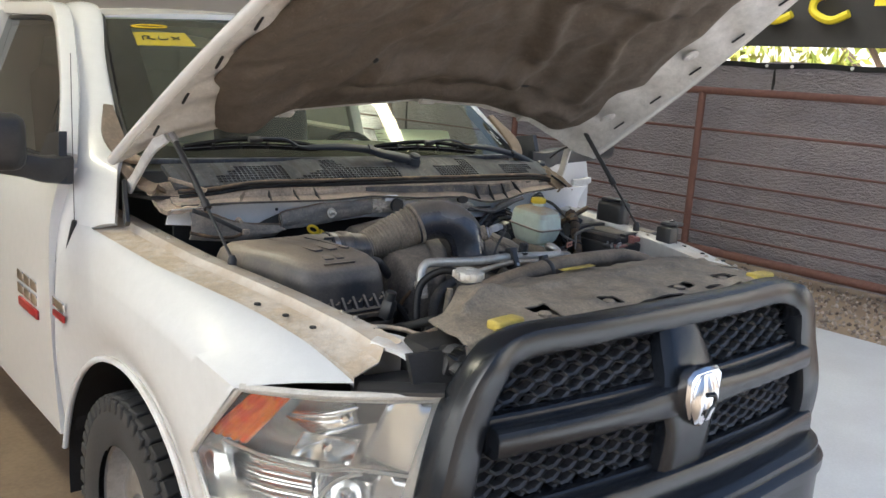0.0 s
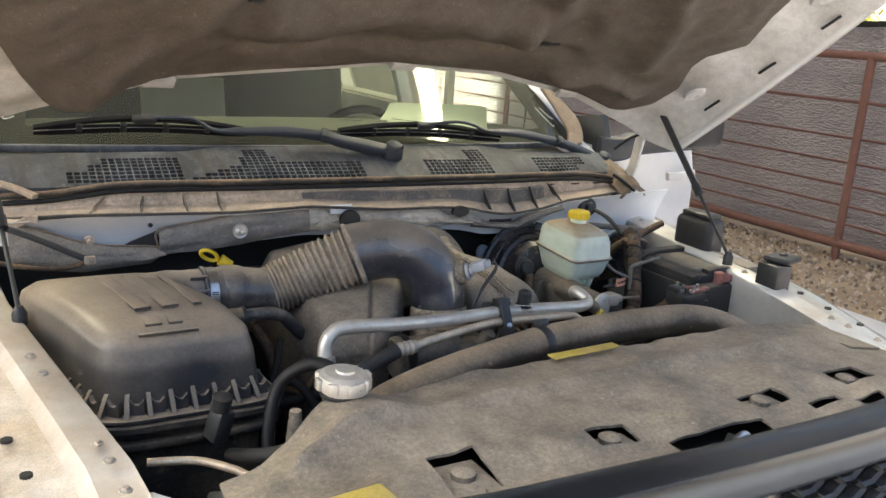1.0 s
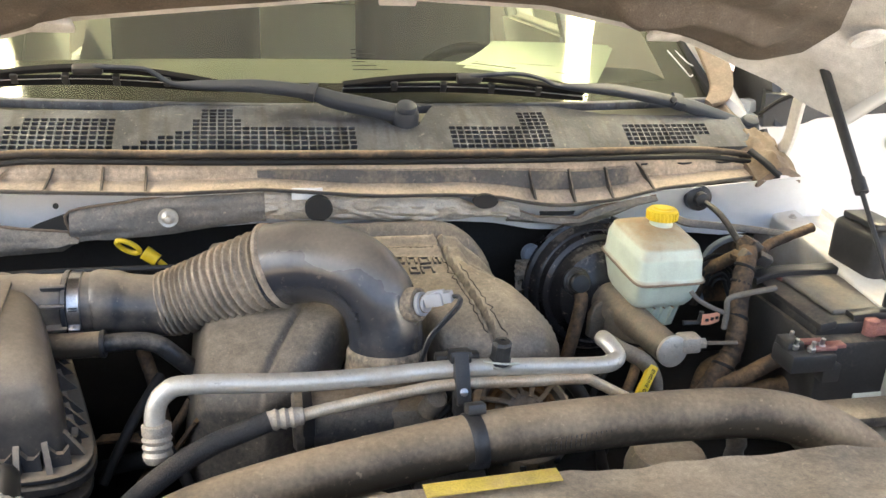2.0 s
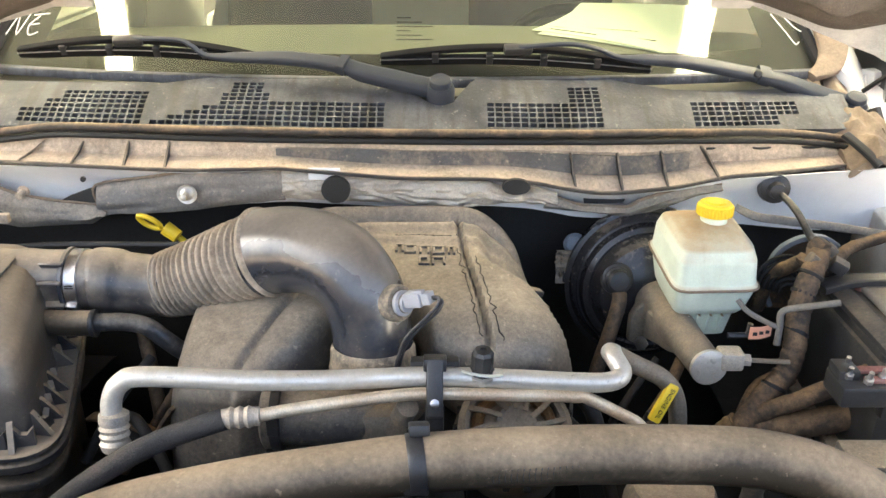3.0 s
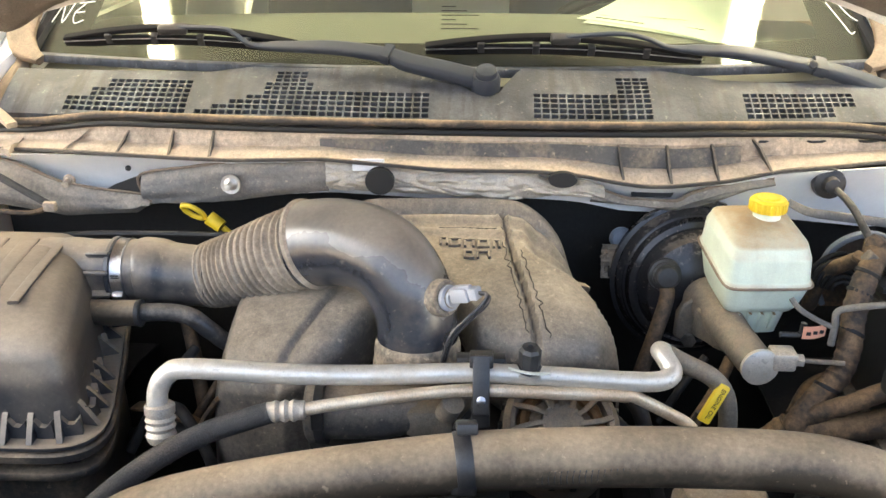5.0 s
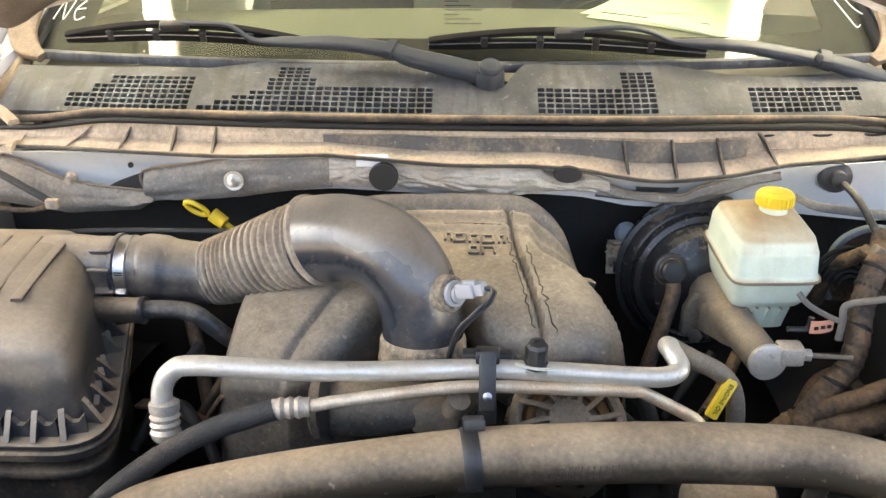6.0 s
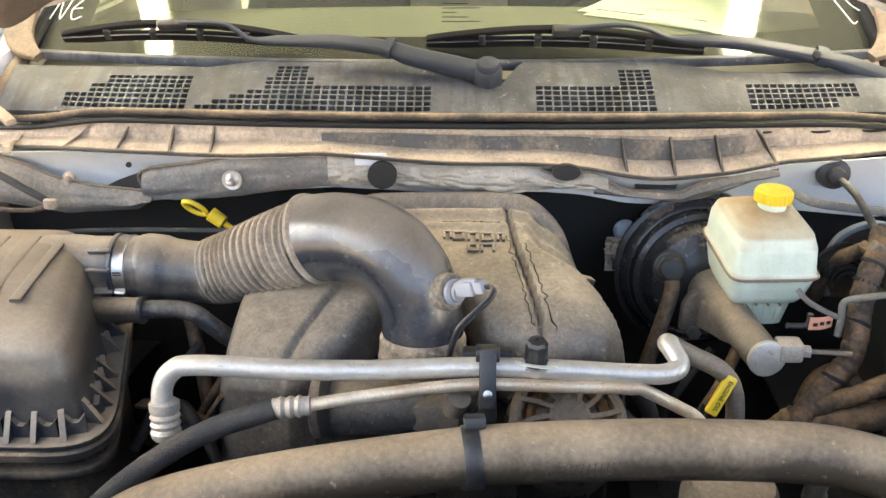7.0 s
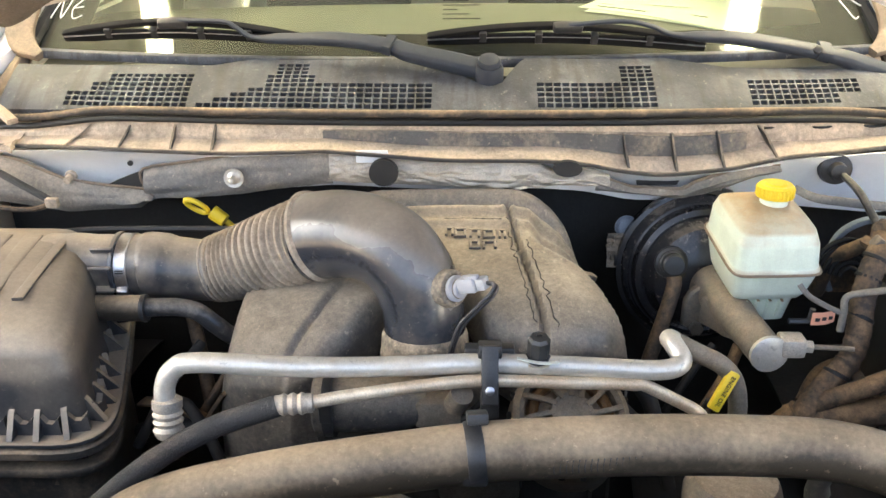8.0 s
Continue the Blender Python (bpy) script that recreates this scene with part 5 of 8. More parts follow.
pad = part("hood_liner", Shape().sheet(pad_at, 130, 110, lambda p: HN * 0.008), PAD, hood, "dark brown felt hood liner", sharp=75)
for s, v, a in ((-0.457, 0.312, 52), (-0.62, 0.62, 30), (0.35, 0.18, -5)):
    c = Vector(liner_at(s, v))
    part("liner_slot", Shape().box(c - HN * 0.002, (0.075, 0.015, 0.01) if a > 0 else (0.05, 0.008, 0.006), 0.003, (-34, 0, a)), INK, pad)
for x in (-0.48, 0.035, 0.50):
    c = hood_at(x / 0.86, 0.022)
    part("hood_clip", Shape().box(c - HN * 0.012, (0.06, 0.028, 0.012), 0.003, (-34, 0, 0)), SHADED_PAINT, hood, "white retaining tab")
for s in (-0.965, 0.955):
    for v in (0.14, 0.30, 0.46, 0.62, 0.78):
        c = hood_at(s, v + (0.06 if s > 0 else 0))
        part("drain_slot", Shape().box(Vector(c) - HN * 0.0075, (0.0065, 0.05, 0.006), 0.002, (-35, 0, 4 * s)), INK, hood)
for s, v in ((-0.86, 0.30), (-0.78, 0.2), (0.9, 0.2), (0.93, 0.9), (0.88, 0.55)):
    c = hood_at(s, v)
    part("stamping", Shape().lathe([(0.03, 0.0), (0.026, 0.006), (0.010, 0.009), (0.006, 0.006)], Vector(c) - HN * 0.006, -HN, 16), SHADED_PAINT, hood)
edge_l = [hood_at(-1, k / 10) + HN * 0.012 for k in range(11)]
part("hood_edge", Shape().tube(edge_l, 0.016, n=10, per=2), PAINT, hood, "white rolled hood edge")
edge_r = [hood_at(1, k / 10) + HN * 0.012 for k in range(11)]
part("hood_edge", Shape().tube(edge_r, 0.016, n=10, per=2), PAINT, hood, "white rolled hood edge")


def strut(top, low):
    a, b = Vector(top), Vector(low)
    m = a.lerp(b, 0.56)
    st = part("gas_strut", Shape().tube([a, m], 0.0085, n=12), BLACK, truck, "black gas strut with a thin rod")
    part("strut_rod", Shape().tube([m, b], 0.004, n=10), BLACK, st)
    part("strut_collar", Shape().tube([a.lerp(b, 0.54), a.lerp(b, 0.60)], 0.011, n=12), BLACK, st)
    part("strut_end", Shape().tube([a.lerp(b, -0.03), a.lerp(b, 0.05)], 0.010, n=10), RUST if a.x > 0 else STEEL, st)
    part("strut_foot", Shape().lathe([(0.012, -0.02), (0.012, 0.0), (0.006, 0.012)], b, (0, 0, 1), 10), BLACK, st)


strut((-0.784, 1.003, 1.416), (-0.754, 0.707, 1.135))
strut((0.781, 0.904, 1.466), (0.77, 0.60, 1.145))
for s in (-1, 1):
    part("hood_hinge", Shape().rope([(s * 0.80, 1.02, 1.42), (s * 0.825, 1.06, 1.37), (s * 0.84, 1.13, 1.29), (s * 0.845, 1.17, 1.255)] if s < 0 else [(0.81, 0.97, 1.41), (0.83, 1.01, 1.37), (0.85, 1.05, 1.28), (0.85, 1.08, 1.24)], [0.05, 0.03, 0.028, 0.04], 0.012, up=(1, 0, 0.2)), SHADED_PAINT, truck, "white painted hood hinge arm")
    # solid black strip: the dark of the open hinge slot, put in as colour
    part("hinge_pocket_shade", Shape().rope([(s * 0.874, 1.10, 1.165), (s * 0.868, 1.13, 1.21), (s * 0.858, 1.165, 1.275)], 0.014, [0.03, 0.05, 0.03]), BLACK, truck, "black strip standing for the shade in the hinge pocket")
part("washer_hose", Shape().tube([(0.79, 0.945, 1.455), (0.835, 0.955, 1.44), (0.84, 0.98, 1.40), (0.80, 1.02, 1.37), (0.775, 1.05, 1.335)], 0.0042, n=8), RUBBER, truck, "thin black washer hose")

# ---- cowl: vent panel, seal, dusty trough, firewall edge ----
BOW = lambda x: 0.15 * x * x
C0, PITCH_X, NXC, NXR = -0.76, 0.0137, 112, 12
WTOP = [(-0.78, 0.85), (-0.40, 0.85), (-0.33, 1.0), (-0.06, 1.0), (0.0, 0.85), (0.045, 0.5), (0.088, 0.47), (0.125, 1.0), (0.36, 1.0), (0.46, 0.74), (0.78, 0.62)]


def cowl_point(x, w):
    return (x, 0.952 + BOW(x) + 0.123 * w, 1.288 - 0.025 * x * x + 0.057 * w + 0.006 * math.sin(w * 3.1) + wob((x * 4, w, 0), 1.3, 0.002))


def cowl_at(u, v):
    i, j = round(u * 2 * NXC), round(v * 2 * NXR)
    x = C0 + PITCH_X * (i // 2) + (0.0110 if i % 2 else 0)
    w = (j // 2 + (0.74 if j % 2 else 0)) / NXR
    return cowl_point(x, min(w, lerp(WTOP, x)))


def slot_rows(x):
    """Which rows of the panel are open at x: the four vents have stepped outlines."""
    for a, b, r0, r1 in ((-0.635, -0.602, 1, 3), (-0.602, -0.565, 1, 5), (-0.565, -0.42, 1, 7), (-0.30, -0.285, 1, 7), (-0.285, -0.225, 1, 10), (-0.225, -0.21, 1, 7), (-0.21, -0.022, 1, 5),
                         (0.147, 0.272, 1, 5), (0.272, 0.285, 1, 7), (0.285, 0.333, 1, 9), (0.485, 0.63, 1, 5), (0.63, 0.68, 3, 5)):
        if a <= x < b:
            return r0, r1
    if -0.41 <= x < -0.30:
        return 1, 1 + int((x + 0.41) / 0.11 * 4)
    return 1, 0


def slot(i, j):
    if i % 2 or j % 2:
        return False
    r0, r1 = slot_rows(C0 + PITCH_X * (i // 2) + 0.004)
    return r0 <= j // 2 <= r1


cowl = part("cowl_panel", Shape().sheet(cowl_at, 2 * NXC, 2 * NXR, (0, 0.006, -0.011), slot), COWL, truck, "weathered grey plastic cowl panel with slotted vents", sharp=40)
for a, b, r1 in ((-0.63, -0.42, 7), (-0.41, -0.022, 9), (0.147, 0.333, 9), (0.485, 0.68, 5)):
    lv = Shape()
    for k in range(1, r1 + 1):
        w = (k + 0.45) / NXR
        mid = [a + (b - a) * q / 6 for q in range(7)]
        if max(slot_rows(x)[1] for x in mid) >= k:
            good = [x for x in [a + (b - a) * q / 40 for q in range(41)] if slot_rows(x)[0] <= k <= slot_rows(x)[1]]
            lv.rope([Vector(cowl_point(x, w)) + Vector((0, 0.006, -0.020)) for x in (good[0], (good[0] + good[-1]) / 2, good[-1])], 0.007, 0.0025, up=(0, -0.9, 0.4), per=4)
    part("vent_louvres", lv, COWL, cowl, "grey louvres inside the vent")
part("plenum", Shape().sheet(lambda u, v: (-0.82 + 1.64 * u, 0.965 + BOW(-0.82 + 1.64 * u) + 0.22 * v, 1.245 - 0.02 * v), 20, 4, (0, 0, -0.01)), DARK, truck)
part("cowl_rear_lip", Shape().rope([(x, 1.085 + BOW(x) * 1.9, 1.338 - 0.03 * x * x) for x in (-0.80, -0.6, -0.4, -0.2, 0, 0.2, 0.4, 0.6, 0.80)], 0.022, 0.016), COWL, truck, "grey windshield base moulding")
for s in (-1, 1):
    part("pillar_foot", Shape().sheet(lambda u, v: (s * (0.78 + 0.045 * u + 0.02 * v), 1.06 + 0.22 * v - 0.02 * u + 0.06 * u * v, 1.262 + 0.055 * v * v + 0.015 * math.sin(u * 3) + wob((u * 2, v * 3, s), 2, 0.01)), 8, 10, (0, 0, -0.01)), TAN, truck, "dusty pillar foot panel")
seal_x = [-0.76, -0.68, -0.62, -0.55, -0.45, -0.3, -0.1, 0.1, 0.3, 0.5, 0.65, 0.76]
seal_z = [1.262, 1.268, 1.277, 1.287, 1.290, 1.291, 1.292, 1.291, 1.288, 1.284, 1.276, 1.258]
part("cowl_seal", Shape().tube([(x, 0.938 + BOW(x), z) for x, z in zip(seal_x, seal_z)], 0.0062, n=10), SEAL, truck, "dusty rubber hood seal")
part("cowl_seal_lower", Shape().tube([(x, 0.930 + BOW(x), z - 0.012) for x, z in zip(seal_x, seal_z)], 0.005, n=8), RUBBER, truck)
LOW = [(-0.80, 1.228), (-0.62, 1.237), (-0.34, 1.238), (-0.18, 1.246), (0.0, 1.233), (0.146, 1.231), (0.215, 1.224), (0.295, 1.206), (0.36, 1.203), (0.444, 1.209), (0.531, 1.223), (0.69, 1.229), (0.80, 1.232)]


def trough_at(u, v):
    x = -0.78 + 1.58 * u
    top = lerp(list(zip(seal_x, seal_z)), x) - 0.014
    low = lerp(LOW, x)
    step = 1 / (1 + math.exp(-(x + 0.19) / 0.012)) * (1 - 1 / (1 + math.exp(-(x - 0.475) / 0.006)))
    y = lerp([(0, 0.938), (0.3, 0.932 - 0.008 * step), (0.36, 0.930 - 0.003 * step), (0.68, 0.926 - 0.004 * step), (0.76, 0.912 + 0.002 * step), (1.0, 0.896)], v)
    fall = v ** 0.9 * (1 - step) + step * lerp([(0, 0), (0.26, 0.17), (0.34, 0.24), (0.66, 0.74), (0.74, 0.80), (1, 1)], v)
    return (x, y + BOW(x) + wob((x * 7, v * 2, 5), 1, 0.004), top + (low - top) * fall + wob((x * 9, v * 3, 2), 1, 0.003))


part("cowl_trough", Shape().sheet(trough_at, 140, 18, (0, 0.006, -0.004)), DIRT, truck, "brown dust-caked cowl trough")
for x, lean in ((-0.575, 0.035), (-0.507, 0.012), (-0.433, 0.0), (-0.366, 0.0), (0.268, -0.012), (0.344, -0.012), (0.416, -0.014), (0.485, -0.03)):
    top, low = lerp(list(zip(seal_x, seal_z)), x) - 0.018, lerp(LOW, x)
    b = BOW(x)
    part("trough_rib", Shape().prism([(x, 0.940 + b, top), (x - lean * 0.4, 0.922 + b, top - 0.012), (x - lean, 0.895 + b, low + 0.003), (x - lean, 0.935 + b, low)], (0.0035, 0, 0)), PLASTIC, truck)
part("trough_face", Shape().sheet(lambda u, v: Vector(trough_at((0.78 - 0.19 + 0.66 * u) / 1.58, 0.36 + 0.29 * v)) + Vector((0, -0.004, 0.001)), 60, 5, (0, 0.003, 0)), TROUGH, truck, "dark plastic face of the cowl trough")
part("trough_lip", Shape().rope([(x, 0.8945 + BOW(x), lerp(LOW, x) - 0.001) for x in [-0.77 + 0.045 * k for k in range(35)]], 0.005, 0.006, per=3), PLASTIC, truck, "dark lower lip of the cowl trough")
# flat panel at the driver's end of the trough, with a cracked edge
part("trough_end", Shape().sheet(lambda u, v: (0.49 + 0.33 * u, 0.955 - 0.03 * v + BOW(0.49 + 0.33 * u), 1.262 - 0.024 * v - 0.006 * u + wob((u * 6, v * 4, 9), 1, 0.004)), 24, 10, (0, 0, -0.004)), DIRT, truck)
part("end_crack", Shape().tube([(0.50 + 0.03 * k, 0.938 + BOW(0.5 + 0.03 * k) + 0.006 * ((k * 7) % 3 - 1), 1.2585 - 0.0012 * k) for k in range(8)], 0.0022, n=6, per=3), INK, truck)


def fw(x, z, out=0.0):
    return (x, 0.952 + BOW(x) * 0.6 - out, z)


part("firewall_edge", Shape().sheet(lambda u, v: fw(-0.80 + 1.74 * u, lerp(LOW, -0.8 + 1.74 * u) - 0.004 - v * lerp([(-0.8, 0.05), (-0.6, 0.075), (-0.45, 0.08), (0.25, 0.06), (0.4, 0.06), (0.5, 0.085), (0.7, 0.12), (0.94, 0.13)], -0.8 + 1.74 * u), 0.045 * (1 - v) ** 2), 80, 8, (0, 0.004, 0)), BODY_BLUE, truck, "white painted firewall edge", sharp=50)
part("firewall", Shape().sheet(lambda u, v: (-0.77 + 1.57 * u, 1.03 + 0.02 * math.sin(u * 20) * v, 1.20 - 0.75 * v), 40, 16, (0, 0.01, 0)), DARK, truck, "near-black firewall below the white edge", sharp=50)
def blanket(top, low, x0, x1, swell, seed):
    """A hanging mat between two edge lines, slightly swollen and creased."""
    def at(u, v):
        x = x0 + (x1 - x0) * u
        a, b = lerp(top, x), lerp(low, x)
        return fw(x, a + (b - a) * v + wob((x * 30, v * 3, seed), 1, 0.0015), 0.034 + swell * math.sin(v * 3) + wob((x * 9, v * 3, seed), 1, 0.006) + wob((x * 35, v * 8, seed + 2), 1, 0.002))
    return Shape().sheet(at, 60, 14, (0, 0.006, 0))


part("insulation", blanket([(-0.485, 1.203), (-0.40, 1.219), (-0.34, 1.229), (-0.27, 1.233), (-0.18, 1.238)], [(-0.485, 1.150), (-0.47, 1.152), (-0.347, 1.162), (-0.20, 1.184), (-0.18, 1.186)], -0.485, -0.178, 0.012, 1), FELT, truck, "grey felt firewall insulation")
part("insulation", blanket([(-0.75, 1.222), (-0.70, 1.211), (-0.625, 1.183), (-0.564, 1.174), (-0.492, 1.169), (-0.474, 1.156)], [(-0.75, 1.135), (-0.628, 1.124), (-0.50, 1.135), (-0.474, 1.152)], -0.75, -0.474, 0.014, 4), FELT, truck, "grey felt firewall insulation")
part("insulation", blanket([(0.235, 1.200), (0.294, 1.178), (0.372, 1.173), (0.390, 1.184), (0.434, 1.198), (0.484, 1.211), (0.522, 1.209)], [(0.235, 1.172), (0.378, 1.156), (0.434, 1.170), (0.484, 1.188), (0.522, 1.196)], 0.235, 0.522, 0.012, 8), FELT, truck, "grey felt firewall insulation")
edge_line = [(-0.485, 1.150), (-0.487, 1.170), (-0.485, 1.203), (-0.40, 1.219), (-0.34, 1.229), (-0.27, 1.233), (-0.18, 1.238)]
part("felt_hem", Shape().tube([fw(x, z, 0.0365) for x, z in edge_line], 0.0022, n=8, per=4), TAN, truck, "tan dusty hem of the insulation")
part("felt_hem", Shape().tube([fw(x, z, 0.0365) for x, z in ((-0.75, 1.222), (-0.70, 1.211), (-0.625, 1.183), (-0.564, 1.174), (-0.492, 1.169), (-0.474, 1.156))], 0.0022, n=8, per=4), TAN, truck)
part("felt_hem", Shape().tube([fw(x, z, 0.0365) for x, z in ((0.235, 1.200), (0.294, 1.178), (0.372, 1.173), (0.390, 1.184), (0.434, 1.198), (0.484, 1.211), (0.522, 1.209))], 0.0028, n=8, per=4), TAN, truck)
part("edge_slot", Shape().prism([fw(0.300, 1.187, 0.022), fw(0.372, 1.186, 0.022), fw(0.366, 1.174, 0.022), fw(0.303, 1.174, 0.022)], (0, 0.004, 0)), INK, truck)
FOIL_TOP = [(-0.18, 1.240), (-0.145, 1.240), (-0.13, 1.229), (-0.112, 1.236), (-0.085, 1.238), (-0.06, 1.229), (0.05, 1.230), (0.13, 1.229), (0.155, 1.214), (0.175, 1.206), (0.20, 1.206), (0.215, 1.212), (0.255, 1.199)]
FOIL_LOW = [(-0.18, 1.190), (-0.08, 1.187), (0.01, 1.183), (0.096, 1.176), (0.18, 1.184), (0.255, 1.180)]


def foil_at(u, v):
    x = -0.18 + 0.435 * u
    top = lerp(FOIL_TOP, x)
    fold = abs(noise.noise(Vector((x * 30, v * 4, 7)))) * 0.009 + abs(noise.noise(Vector((x * 80, v * 12, 2)))) * 0.002
    return fw(x, top - v * (top - lerp(FOIL_LOW, x)), 0.036 + 0.012 * math.sin(v * 3) + fold)


part("heat_foil", Shape().sheet(foil_at, 170, 26, (0, 0.004, 0)), FOIL, truck, "crinkled silver heat-shield foil", sharp=14)
part("foil_tab", Shape().box(fw(-0.112, 1.236, 0.052), (0.05, 0.004, 0.020), 0.003).lathe([(0.003, 0), (0.003, 0.003)], fw(-0.118, 1.236, 0.055), (0, -1, 0), 8), BODY_BLUE, truck, "white painted firewall tab")
for x, z, rx, rz in ((-0.094, 1.2135, 0.0225, 0.0215), (0.1865, 1.219, 0.022, 0.0125)):
    ringp = [(x + rx * math.cos(a), 0.8865 + BOW(x) * 0.6, z + rz * math.sin(a)) for a in [2 * math.pi * k / 24 for k in range(24)]]
    part("firewall_hole", Shape().prism(ringp, (0, 0.01, 0)), INK, truck, "round dark firewall opening")
part("grommet", Shape().lathe([(0.026, 0), (0.024, 0.012), (0.014, 0.016), (0.012, 0.03), (0.006, 0.032)], (0.612, 0.952, 1.199), (-0.1, -1, 0.1), 20), BLACK, truck, "black rubber firewall grommet")
part("harness", Shape().tube([(0.612, 0.93, 1.20), (0.625, 0.88, 1.185), (0.64, 0.83, 1.15), (0.655, 0.79, 1.125)], [0.005, 0.0058, 0.006, 0.007], n=10), SOFT, truck)
part("panel_flange", Shape().rope([(0.545, 0.925, 1.175), (0.575, 0.915, 1.163), (0.62, 0.915, 1.156), (0.70, 0.915, 1.146), (0.80, 0.915, 1.131)], [0.008, 0.022, 0.024, 0.024, 0.020], [0.012, 0.014, 0.014, 0.014, 0.012], up=(0, 0.3, 1)), FELT, truck, "grey felt edge under the white firewall panel")
part("stud", Shape().lathe([(0.016, 0), (0.015, 0.002), (0.011, 0.001), (0.007, 0.003), (0.005, 0.005), (0.0045, 0.022), (0.003, 0.023)], fw(-0.331, 1.199, 0.056), (0.05, -1, 0.1), 18), ALU, truck, "steel stud with star washer")
part("stud", Shape().lathe([(0.010, 0), (0.009, 0.006), (0.006, 0.007), (0.006, 0.02)], fw(-0.612, 1.185, 0.03), (0, -1, -0.1), 10), DIRT, truck)
part("small_hole", Shape().lathe([(0.0045, 0), (0.0045, 0.003)], fw(-0.502, 1.214, 0.04), (0, -1, 0), 10), INK, truck)
part("ground_strap", Shape().tube([(-0.76, 0.93, 1.225), (-0.70, 0.915, 1.20), (-0.65, 0.905, 1.175), (-0.625, 0.90, 1.163)], 0.006, n=8), BRAID, truck, "dusty braided ground strap")
part("ground_strap", Shape().tube([(-0.78, 0.90, 1.17), (-0.72, 0.895, 1.155), (-0.66, 0.895, 1.150), (-0.625, 0.90, 1.158)], 0.0045, n=8), LOOM, truck)
part("clip", Shape().box((-0.62, 0.892, 1.163), (0.02, 0.012, 0.016), 0.003), DIRT, truck)
part("cowl_corner", Shape().sheet(lambda u, v: (-0.70 - 0.11 * u, 0.95 + 0.16 * v + 0.03 * u, 1.236 - 0.02 * u + 0.05 * v * v + wob((u * 4, v * 5, 3), 1, 0.012)), 12, 14, (0, 0, -0.012)), DIRT, truck, "dusty cowl corner bracket")
part("corner_strap", Shape().rope([(-0.79, 1.02, 1.30), (-0.74, 1.005, 1.285), (-0.70, 0.975, 1.27)], 0.018, 0.01), DIRT, truck)
part("cowl_corner", Shape().sheet(lambda u, v: (0.735 + 0.105 * u, 0.955 + 0.12 * v + 0.02 * u, 1.228 + 0.05 * v + 0.02 * math.sin(u * 3.1) + wob((u * 5, v * 5, 8), 1, 0.014)), 16, 16, (0, 0, -0.014)), TAN, truck, "dusty cowl corner bracket")
part("corner_flap", Shape().rope([(0.735, 1.0, 1.275), (0.76, 0.975, 1.255), (0.78, 0.955, 1.235)], 0.025, 0.008), RUBBER, truck)

part("edge_gap", Shape().prism([fw(-0.535, 1.180, 0.03), fw(-0.487, 1.199, 0.03), fw(-0.478, 1.165, 0.03), fw(-0.55, 1.172, 0.03)], (0, 0.004, 0)), INK, truck)

part("firewall_plug", Shape().lathe([(0.019, 0), (0.019, 0.004), (0.014, 0.009), (0.0, 0.010)], (0.294, 0.950, 1.098), (0, -1, 0.15), 20, cap=False), PLUG_BLUE, truck, "pale blue-grey firewall plug")
part("foil_scrap", Shape().sheet(lambda u, v: (0.262 + 0.035 * u + wob((u * 9, v * 9, 3), 1, 0.006), 0.935 - 0.012 * v + abs(wob((u * 14, v * 14, 1), 1, 0.014)), 1.092 - 0.055 * v), 14, 16, (0, 0.002, 0)), CAST, truck, "crumpled grey foil", sharp=12)

